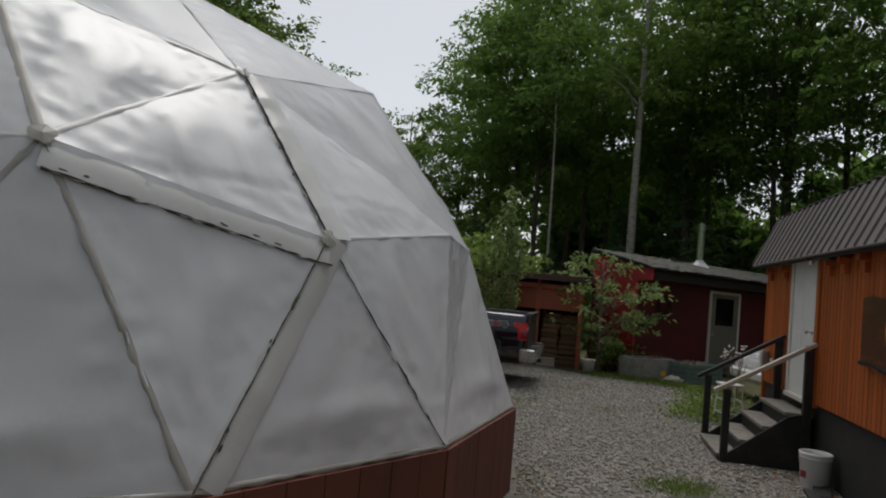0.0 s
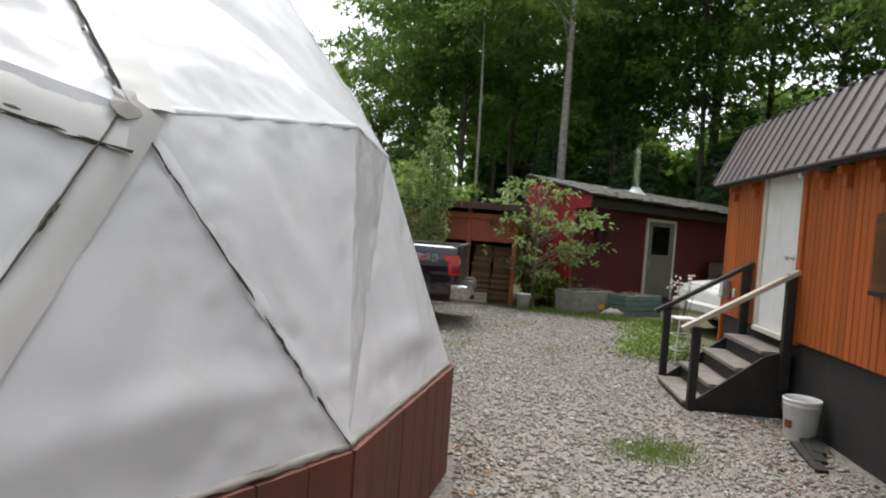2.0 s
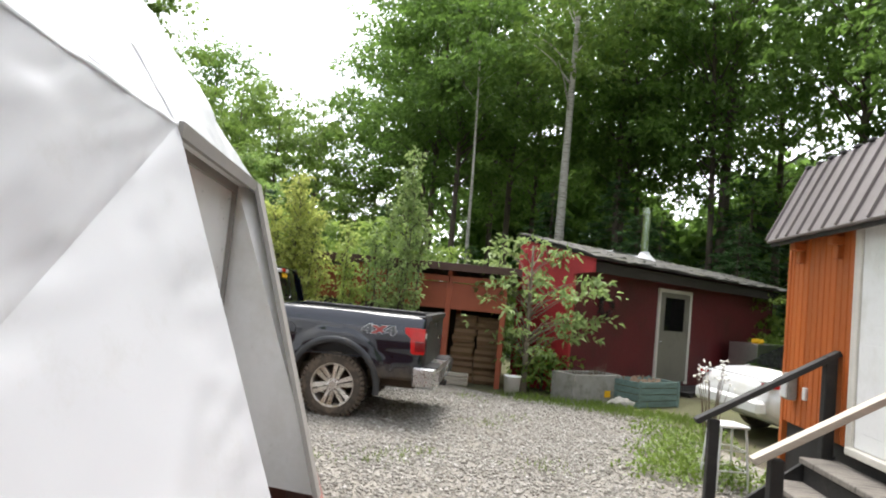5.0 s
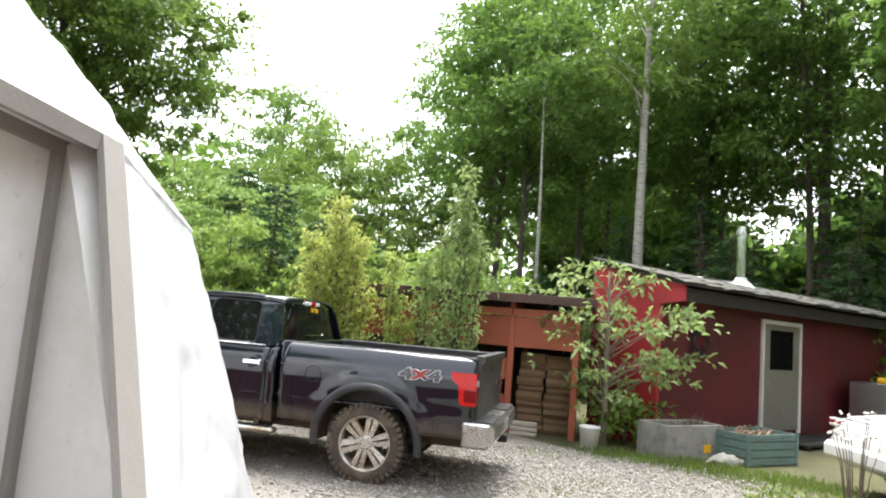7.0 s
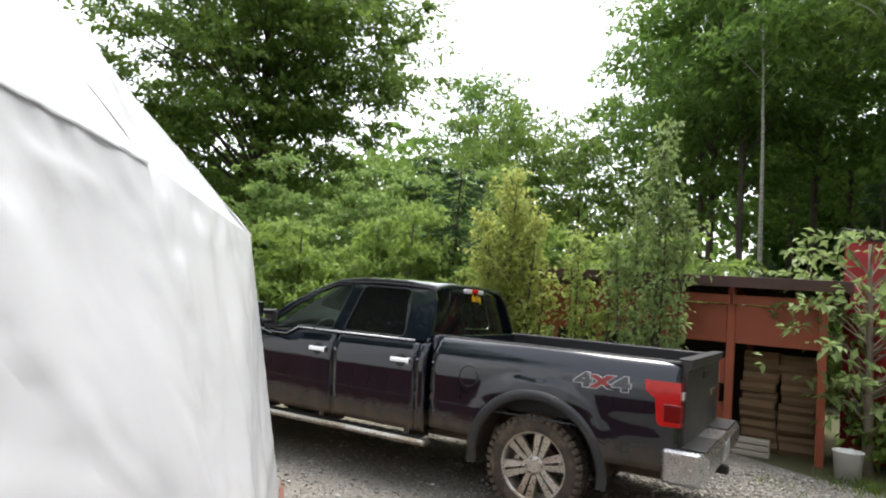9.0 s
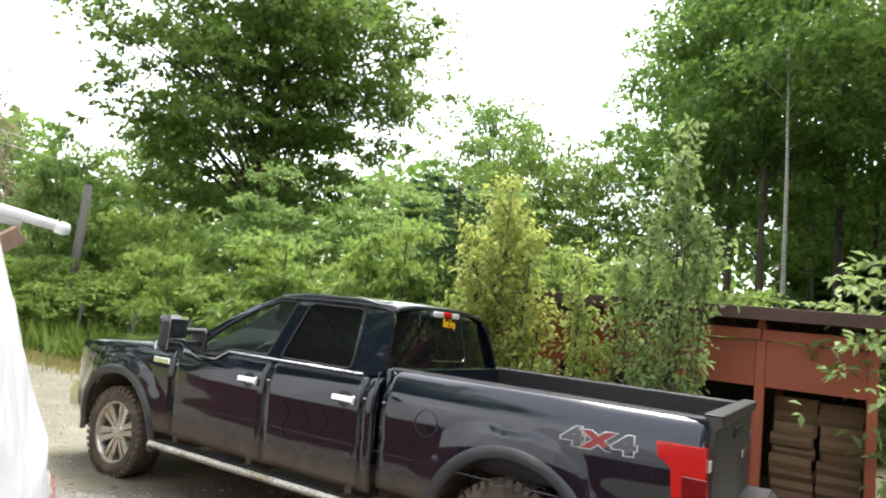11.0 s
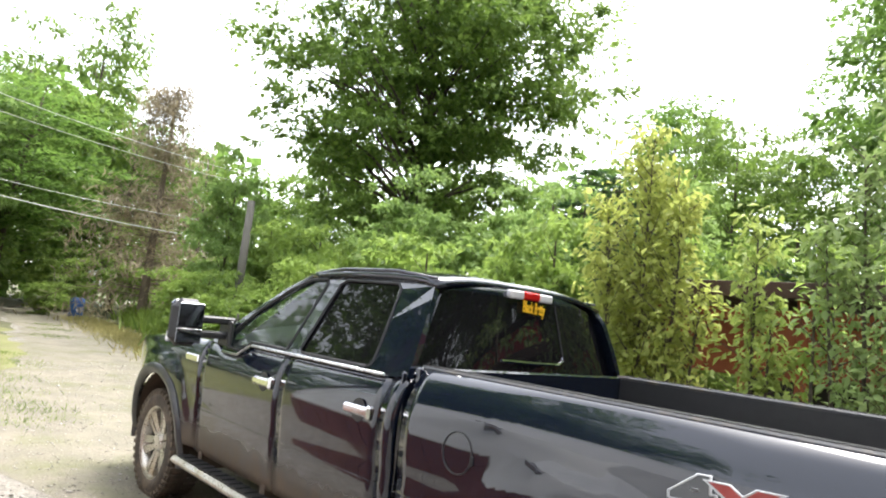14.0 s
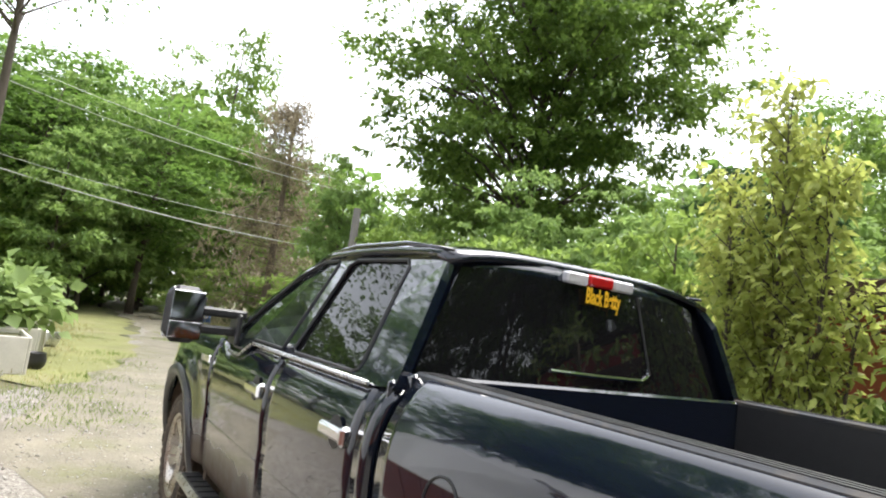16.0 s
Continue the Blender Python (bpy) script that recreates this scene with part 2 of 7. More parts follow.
M_YELLOW = surface("yellow_vinyl_lettering", (0.75, 0.42, 0.01), 0.5, var=0.05)
M_DECAL = surface("silver_grey_decal", (0.42, 0.43, 0.44), 0.4, var=0.08)
M_DECALFILL = surface("dark_grey_decal_fill", (0.09, 0.095, 0.1), 0.4, var=0.08)
M_GATE = surface("dusty_black_tailgate", (0.035, 0.035, 0.034), 0.45, var=0.3, scale=5, fine=60, bump=0.02, stain=(0.08, 0.07, 0.055))
M_DECALRED = surface("red_decal", (0.28, 0.04, 0.035), 0.4, var=0.08)
M_TINT = glass_material("black_privacy_glass", (0.05, 0.05, 0.055), 0.2)
M_GLASS = glass_material("green_tinted_window_glass", (0.55, 0.68, 0.62), 0.85)
M_MIRROR = surface("mirror_glass", (0.17, 0.18, 0.19), 0.02, 1.0, var=0.0, bump=0)
M_SEAT = surface("dark_seat_cloth", (0.03, 0.03, 0.032), 0.9, var=0.2)
M_BARKDARK = surface("grey_brown_bark", (0.095, 0.075, 0.058), 0.95, var=0.4, scale=4, fine=30, bump=0.7, stretch=(3, 3, 0.5), dist=0.03)
M_FRUITBARK = surface("pale_fruit_tree_bark", (0.20, 0.165, 0.125), 0.9, var=0.3, scale=6, fine=40, bump=0.3)
M_BIRCH = surface("pale_birch_bark", (0.36, 0.335, 0.295), 0.85, var=0.25, scale=5, fine=25, bump=0.4, stretch=(1, 1, 5), stain=(0.10, 0.085, 0.07))
M_DEAD = surface("dead_grey_brown_twigs", (0.15, 0.115, 0.085), 0.95, var=0.3, scale=3, fine=20)
M_LEAF = leaf_material("maple_leaves", (0.042, 0.092, 0.02), (0.16, 0.24, 0.048), 0.46)
M_LEAFDARK = leaf_material("forest_leaves", (0.022, 0.056, 0.013), (0.125, 0.21, 0.042), 0.55)
M_LEAFYEL = leaf_material("yellow_green_leaves", (0.165, 0.205, 0.04), (0.38, 0.42, 0.115), 0.52)
M_LEAFPALE = leaf_material("pale_green_leaves", (0.10, 0.17, 0.055), (0.29, 0.38, 0.16), 0.42)
M_SAPMID = leaf_material("yellowish_sapling_leaves", (0.13, 0.19, 0.04), (0.33, 0.40, 0.11), 0.45)
M_SAPPALE = leaf_material("fresh_sapling_leaves", (0.085, 0.145, 0.04), (0.25, 0.33, 0.12), 0.42)
M_LEAFMID = leaf_material("mid_green_leaves", (0.075, 0.15, 0.045), (0.24, 0.34, 0.10), 0.48)
M_LEAFBUSH = leaf_material("bush_leaves", (0.065, 0.13, 0.032), (0.24, 0.33, 0.075), 0.48)
M_NEEDLE = leaf_material("hemlock_needles", (0.020, 0.055, 0.018), (0.065, 0.13, 0.042), 0.3)
M_GRASS = leaf_material("grass_blades", (0.06, 0.105, 0.018), (0.17, 0.24, 0.045), 0.3)
M_DRYGRASS = leaf_material("dry_grass_blades", (0.16, 0.15, 0.05), (0.33, 0.29, 0.12), 0.3)
M_PETAL = surface("white_blossom", (0.75, 0.73, 0.68), 0.7, var=0.08)
M_GRAVEL = gravel_material()
M_SAND = surface("sandy_drive_grit", (0.18, 0.162, 0.122), 0.95, var=0.42, scale=1.6, fine=38, bump=0.9, coord="World", stain=(0.125, 0.125, 0.06), dist=0.02)
M_SOIL = surface("leaf_litter_and_grass", (0.085, 0.085, 0.035), 0.95, var=0.45, scale=0.5, fine=14, bump=0.6, coord="World", stain=(0.06, 0.045, 0.028), dist=0.04)
M_LAWN = surface("patchy_dry_lawn", (0.155, 0.16, 0.055), 0.95, var=0.35, scale=0.8, fine=30, bump=0.6, coord="World", stain=(0.21, 0.19, 0.10), dist=0.03)
M_CONCRETE = surface("rough_grey_block", (0.27, 0.26, 0.235), 0.9, var=0.25, scale=6, fine=60, bump=0.3, stain=(0.15, 0.15, 0.12))
M_TEAL = surface("faded_teal_crate_boards", (0.13, 0.20, 0.185), 0.75, var=0.25, scale=6, fine=50, stretch=(0.5, 4, 4), stain=(0.09, 0.12, 0.10))
M_BUCKET = surface("white_plastic_bucket", (0.70, 0.70, 0.69), 0.4, var=0.06, scale=5, fine=40, bump=0.03, stain=(0.55, 0.53, 0.48))
M_CARWHITE = surface("white_car_paint", (0.74, 0.74, 0.73), 0.2, var=0.03, scale=2, fine=40, bump=0.0, coat=0.8, stain=(0.66, 0.64, 0.58))
M_SIGN = surface("burnt_sign_plank", (0.085, 0.032, 0.012), 0.45, var=0.5, scale=3, fine=30, bump=0.3, coord="World", stretch=(1, 0.5, 3), stain=(0.20, 0.072, 0.018))
M_SIGNEDGE = surface("charred_bark_edge", (0.014, 0.010, 0.008), 0.8, var=0.4)
M_GOLD = surface("golden_orange_letter_paint", (0.66, 0.25, 0.03), 0.5, var=0.2, scale=8, fine=60)
M_GREYPAINT = surface("grey_carved_wood", (0.17, 0.16, 0.15), 0.7, var=0.3, scale=9)
M_BLUE = surface("blue_plastic_drum", (0.02, 0.07, 0.22), 0.45, var=0.1)
M_WIRE = surface("weathered_cable", (0.42, 0.42, 0.40), 0.6, var=0.1)
M_POLE = surface("grey_weathered_pole", (0.13, 0.12, 0.105), 0.9, var=0.25, scale=4, fine=40, bump=0.4, stretch=(4, 4, 0.4))
M_PVC = surface("white_plastic_pipe", (0.62, 0.62, 0.61), 0.4, var=0.08, scale=6, fine=40, bump=0.02)
M_BRACE = surface("brown_wood_brace", (0.20, 0.13, 0.085), 0.75, var=0.25, scale=5, fine=40, stretch=(4, 4, 0.4))
M_PETROLEAF = surface("fallen_brown_leaves", (0.24, 0.12, 0.045), 0.85, var=0.4)


# ---- building helpers ----
def finish(name, bm, material, smooth=False):
    me = bpy.data.meshes.new(name)
    bm.normal_update()
    bm.to_mesh(me)
    bm.free()
    me.materials.append(material)
    if smooth:
        me.polygons.foreach_set("use_smooth", [True] * len(me.polygons))
    return new(name, me)


def part(name, bm, material, parent, label="", smooth=False):
    ob = finish(name, bm, material, smooth)
    ob.parent = parent
    return tagged(ob, label)


def root(name, m, label, category, group="", kind=""):
    ob = new(name)
    ob.empty_display_size = 0.2
    ob.matrix_world = m
    return tagged(ob, label, category, group, kind)


def box(bm, x0, x1, y0, y1, z0, z1, bevel=0.0, m=None):
    vs = [bm.verts.new((x, y, z)) for x in (x0, x1) for y in (y0, y1) for z in (z0, z1)]
    fs = [bm.faces.new([vs[i] for i in q]) for q in ((0, 1, 3, 2), (4, 6, 7, 5), (0, 4, 5, 1), (2, 3, 7, 6), (0, 2, 6, 4), (1, 5, 7, 3))]
    if bevel:
        es = list({e for f in fs for e in f.edges})
        made = bmesh.ops.bevel(bm, geom=es, offset=bevel, segments=1, affect="EDGES", profile=0.5)
        vs = list({v for f in made["faces"] for v in f.verts} | {v for v in vs if v.is_valid})
    if m is not None:
        bmesh.ops.transform(bm, matrix=m, verts=[v for v in vs if v.is_valid])
    return vs


def boxed(x0, x1, y0, y1, z0, z1, bevel=0.0):
    bm = bmesh.new()
    box(bm, x0, x1, y0, y1, z0, z1, bevel)
    return bm


def tube(bm, pts, radii, seg=8, cap=True):
    """A round tube through points, with a radius at each."""
    pts = [Vector(p) for p in pts]
    rings = []
    for i, p in enumerate(pts):
        d = (pts[min(i + 1, len(pts) - 1)] - pts[max(i - 1, 0)]).normalized()
        a = d.cross(Vector((0, 0, 1)) if abs(d.z) < 0.9 else Vector((1, 0, 0))).normalized()
        b = d.cross(a)
        r = float(radii[i] if isinstance(radii, (list, tuple)) else radii)
        rings.append([bm.verts.new(p + r * (math.cos(2 * math.pi * k / seg) * a + math.sin(2 * math.pi * k / seg) * b)) for k in range(seg)])
    for r0, r1 in zip(rings, rings[1:]):
        for k in range(seg):
            bm.faces.new((r0[k], r0[(k + 1) % seg], r1[(k + 1) % seg], r1[k]))
    if cap:
        bm.faces.new(rings[0][::-1])
        bm.faces.new(rings[-1])


def lathe(bm, profile, seg=24, m=None):
    """Turns (radius, height) pairs about z."""
    rings = []
    for r, z in profile:
        rings.append([bm.verts.new((r * math.cos(2 * math.pi * k / seg), r * math.sin(2 * math.pi * k / seg), z)) for k in range(seg)])
    for r0, r1 in zip(rings, rings[1:]):
        for k in range(seg):
            bm.faces.new((r0[k], r0[(k + 1) % seg], r1[(k + 1) % seg], r1[k]))
    if m is not None:
        bmesh.ops.transform(bm, matrix=m, verts=[v for r in rings for v in r])


def prism(bm, outline, y0, y1, m=None):
    """An outline in x and z, drawn out along y."""
    a = [bm.verts.new((x, y0, z)) for x, z in outline]
    b = [bm.verts.new((x, y1, z)) for x, z in outline]
    bm.faces.new(a)
    bm.faces.new(b[::-1])
    for i in range(len(a)):
        j = (i + 1) % len(a)
        bm.faces.new((a[j], a[i], b[i], b[j]))
    bmesh.ops.recalc_face_normals(bm, faces=bm.faces[:])
    if m is not None:
        bmesh.ops.transform(bm, matrix=m, verts=a + b)


def text_part(name, words, size, depth, m, material, parent, label="", outline=0.0, bold=0.0):
    cu = bpy.data.curves.new(name, "FONT")
    if outline:
        cu.fill_mode, cu.bevel_depth, cu.bevel_resolution = "NONE", outline, 0
    cu.offset = bold
    cu.body, cu.size, cu.extrude, cu.align_x, cu.align_y = words, size, depth, "CENTER", "CENTER"
    tmp = bpy.data.objects.new(name, cu)
    scene.collection.objects.link(tmp)
    me = bpy.data.meshes.new_from_object(tmp.evaluated_get(bpy.context.evaluated_depsgraph_get()))
    bpy.data.objects.remove(tmp)
    ob = new(name, me)
    me.materials.clear()
    me.materials.append(material)
    ob.parent = parent
    ob.matrix_basis = m
    return tagged(ob, label)


def beam_between(bm, a, b, w, h):
    a, b = Vector(a), Vector(b)
    d = b - a
    t = d.to_track_quat("X", "Z").to_matrix().to_4x4()
    box(bm, 0, d.length, -w / 2, w / 2, -h / 2, h / 2, min(w, h) * 0.08, Matrix.Translation(a) @ t)


# ---- ground ----
bm = bmesh.new()
bmesh.ops.create_grid(bm, x_segments=40, y_segments=40, size=400)
tagged(finish("ground", bm, M_SOIL), "dark leaf litter and thin grass over soil", "ground", kind="structure")


def sheet(name, outline, z, material, label, category, ragged=0.35, step=0.6):
    """A flat patch with a ragged outline."""
    pts = []
    for i, p in enumerate(outline):
        q = outline[(i + 1) % len(outline)]
        d = math.dist(p, q)
        k = max(1, min(40, int(d / step)))
        for j in range(k):
            x, y = p[0] + (q[0] - p[0]) * j / k, p[1] + (q[1] - p[1]) * j / k
            o = noise.noise((x * 0.9, y * 0.9, z * 300)) * ragged
            o2 = noise.noise((x * 0.9 + 40, y * 0.9, z * 300)) * ragged
            pts.append((x + o, y + o2, z))
    b = bmesh.new()
    f = b.faces.new([b.verts.new(p) for p in pts])
    if f.calc_area() and f.normal.z < 0:
        f.normal_flip()
    bmesh.ops.triangulate(b, faces=[f])
    bmesh.ops.recalc_face_normals(b, faces=b.faces[:])
    for g in b.faces:
        if g.normal.z < 0:
            g.normal_flip()
    return tagged(finish(name, b, material), label, category, kind="structure")


sheet("lawn", [(-7, -3.2), (-6.5, -12), (-30, -14), (-60, -8), (-60, 1.0), (-30, 1.0), (-14, -0.6)], 0.008, M_LAWN, "patchy dry lawn beside the gravel drive", "lawn", 0.6)
sheet("verge", [(-6, 2.7), (-11, 2.2), (-15, 2.4), (-24, 3.6), (-42, 6.0), (-42, 7.8), (-24, 5.2), (-14, 3.6), (-6, 3.4)], 0.010, M_LAWN, "strip of yellowed grass along the gravel drive", "grass verge", 0.4)
sheet("road", [(5.2, -16), (5.6, -2.6), (4.6, 0.8), (3.4, 2.0), (2.2, 2.7), (0.6, 3.6), (-3.0, 3.6), (-6.5, 2.9), (-11, 2.5), (-15, 2.6), (-24, 4.0), (-38, 6.3), (-60, 4), (-60, -1.5), (-36, 1.6), (-24, 1.4), (-15, -0.2), (-9, -1.8), (-7.2, -2.6), (-8.5, -12), (-6, -16)], 0.014, M_GRAVEL, "grey crushed gravel yard and drive with weeds", "gravel drive", 0.35)


sheet("drive", [(-2.2, 2.4), (-6.5, 2.6), (-11, 2.3), (-15, 2.4), (-24, 3.8), (-38, 6.1), (-60, 3.8), (-60, -1.3), (-36, 1.8), (-24, 1.6), (-15, 0.0), (-9, -1.6), (-6.0, -2.2), (-3.4, -1.2), (-2.4, 0.4)], 0.018, M_SAND, "pale sandy wheel-worn drive with fine grit", "drive", 0.5)


# ---- geodesic dome ----
DC, DR = Vector((-3.28, -7.41, -0.39)), 4.99


def on_dome(az, el, r=1.0):
    a, e = radians(az), radians(el)
    return DC + DR * r * Vector((math.cos(a) * math.cos(e), math.sin(a) * math.cos(e), math.sin(e)))


dome = root("geodesic_dome", Matrix.Identity(4), "white vinyl-covered geodesic dome tent on a red-brown wooden base", "dome tent")
AZ0 = [-179, -159, -139, -119, -99, -79, -59, -39, -18.5, 3.0, 13.0, 33, 52, 71, 91, 111, 131, 151, 166]
AZ1 = [-168, -148, -128, -108, -88, -68, -48, -28, -8.0, 2.6, 19.4, 33.5, 47, 64, 82, 101, 121, 141, 157, 174]
EL1 = {-8.0: 30.7, -28: 28.6, -48: 32.6, 47: 26.6, 33.5: 28.5, 64: 29.5}
AZ2 = [-178, -148, -118, -88, -55, -30, 5, 32, 62, 92, 122, 152]
UP2 = {-55: (48, 1.02), -30: (45.5, 0.99), 5: (51, 1.03), 32: (47, 0.99), 62: (47, 0.985)}
AZ3 = [-28 + 60 * k for k in range(-2, 4)]
ring0 = []
for a in AZ0:
    rr = math.sqrt(DR ** 2 - (0.76 - DC.z) ** 2)
    ring0.append(Vector((DC.x + rr * math.cos(radians(a)), DC.y + rr * math.sin(radians(a)), 0.76)))
ring1 = [on_dome(a, EL1.get(a, 30), 1.03 if a == 47 else 1.01 if a > 30 else 1.015 if a in (-8.0, -48) else 1.005) for a in AZ1]
ring2 = [on_dome(a, *UP2.get(a, (48, 1.008))) for a in AZ2]
ring3 = [on_dome(a, 69) for a in AZ3]


def between(lo, alo, hi, ahi):
    """Triangles of the belt between two rings, by their bearings."""
    tris, i, j, n, m = [], 0, 0, len(lo), len(hi)
    while i < n or j < m:
        ni = alo[i + 1] if i + 1 < n else alo[0] + 360 if i < n else 1e9
        nj = ahi[j + 1] if j + 1 < m else ahi[0] + 360 if j < m else 1e9
        if ni <= nj:
            tris.append((lo[i % n], lo[(i + 1) % n], hi[j % m]))
            i += 1
        else:
            tris.append((lo[i % n], hi[(j + 1) % m], hi[j % m]))
            j += 1
    return tris


def canvas_panel(tri, seed, n=12):
    """One taut sheet, sagging a little between its edges, with folds that run along it."""
    b = bmesh.new()
    a, c, d = tri
    nrm = (c - a).cross(d - a).normalized()
    if nrm.dot((a + c + d) / 3 - DC) < 0:
        nrm = -nrm
    grid = {}
    lean = (c - a).normalized() * 0.6 + (d - a).normalized() * 0.8
    for i in range(n + 1):
        for j in range(n + 1 - i):
            u, v = i / n, j / n
            w = 1 - u - v
            p = a * w + c * u + d * v
            inner = min(1.0, max(0.0, 16 * u * v * w)) ** 1.3
            edge = min(u, v, w)
            s = p.dot(lean)
            fold = noise.noise((p.x * 0.9 + seed, p.y * 0.9, p.z * 0.9)) * 0.06 + noise.noise((s * 1.2 + seed * 3, (p - s * lean).length * 5.0, 1.7)) * 0.07 + noise.noise((p.x * 7 + seed, p.y * 7, p.z * 7)) * 0.004
            crease = (1 - abs(noise.noise((s * 1.5 + seed, (p - s * lean).length * 6.5, 4.1)))) ** 4 * (0.040 if p.z > 2.2 else 0.018)
            pull = math.exp(-((p.z - 1.02 - 0.1 * noise.noise((p.x, p.y, seed))) / 0.09) ** 2) * 0.05 if p.z < 1.5 else 0.0
            pucker = noise.noise((p.x * 14, p.y * 14, p.z * 14 + seed)) * 0.010 * (1 if edge < 0.12 and edge > 0.001 else 0)
            grid[i, j] = b.verts.new(p + nrm * ((fold + crease + pull) * inner + pucker + (0.04 if p.z > 2.3 else 0.012) * inner))
    for i in range(n):
        for j in range(n - i):
            f = b.faces.new((grid[i, j], grid[i + 1, j], grid[i, j + 1]))
            if i + j < n - 1:
                b.faces.new((grid[i + 1, j], grid[i + 1, j + 1], grid[i, j + 1]))
    bmesh.ops.recalc_face_normals(b, faces=b.faces[:])
    if b.faces[:][0].normal.dot(nrm) < 0:
        bmesh.ops.reverse_faces(b, faces=b.faces[:])
    return b


def seam_strip(p, q, width, seed, lift=0.014, ruffle=0.6, shift=Vector((0, 0, 0))):
    """A band of sealed overlap along a strut, puckered on one side."""
    b = bmesh.new()
    mid = ((p + q) / 2 - DC).normalized()
    d = (q - p).normalized()
    side = d.cross(mid).normalized()
    k = max(8, int((q - p).length / 0.045))
    rows = []
    for i in range(k + 1):
        t = i / k
        c = p.lerp(q, t) + shift + mid * (lift + 0.006 * noise.noise((t * 9, seed, 0.5)))
        wl = width * (0.5 + 0.10 * noise.noise((t * 16, seed, 3.1)) * ruffle)
        wr = width * (0.5 + 0.55 * noise.noise((t * 22, seed, 8.2)) * ruffle)
        wave = 0.016 * ruffle * noise.noise((t * 26, seed, 5.5))
        rows.append([b.verts.new(c - side * wl - mid * lift * 0.8), b.verts.new(c - side * wl * 0.4 + mid * wave), b.verts.new(c + side * wr * 0.3 + mid * abs(wave) * 1.4), b.verts.new(c + side * wr - mid * (lift * 0.6 - wave))])
    for r0, r1 in zip(rows, rows[1:]):
        for i in range(3):
            b.faces.new((r0[i], r0[i + 1], r1[i + 1], r1[i]))
    bmesh.ops.recalc_face_normals(b, faces=b.faces[:])
    if b.faces[:][0].normal.dot(mid) < 0:
        bmesh.ops.reverse_faces(b, faces=b.faces[:])
    return b


i_b2, i_ap = AZ0.index(3.0), AZ0.index(13.0)
i_l, i_r = AZ1.index(2.6), AZ1.index(19.4)
DB2, DAP, DL, DRT = ring0[i_b2], ring0[i_ap], ring1[i_l], ring1[i_r]
DL.z = DRT.z = 2.12
DAP.x, DAP.y = 1.37, -6.28
opening = {tuple(round(x, 4) for x in v) for v in (DB2, DAP, DL, DRT)}
belts = between(ring0, AZ0, ring1, AZ1) + between(ring1, AZ1, ring2, AZ2) + between(ring2, AZ2, ring3, AZ3)
top_v = on_dome(0, 90)
belts += [(ring3[k], ring3[(k + 1) % 6], top_v) for k in range(6)]
edges = {}
for s, t3 in enumerate(belts):
    keys = [tuple(round(x, 4) for x in v) for v in t3]
    if all(k in opening for k in keys):
        continue
    part("panel", canvas_panel(t3, s * 1.7, 36 if sum(v.x for v in t3) > -4.5 and min(v.z for v in t3) < 3.6 else 10), M_CANVAS, dome, smooth=True)
    for i in range(3):
        e = tuple(sorted((keys[i], keys[(i + 1) % 3])))
        edges[e] = (t3[i], t3[(i + 1) % 3])
hub, foot = ring1[AZ1.index(-28)], ring0[AZ0.index(-18.5)]


def hidden_join(p, q):
    """Sheets that run on over a strut without a seam."""
    return {tuple(p), tuple(q)} == {tuple(ring1[AZ1.index(-8.0)]), tuple(ring2[AZ2.index(-30)])}



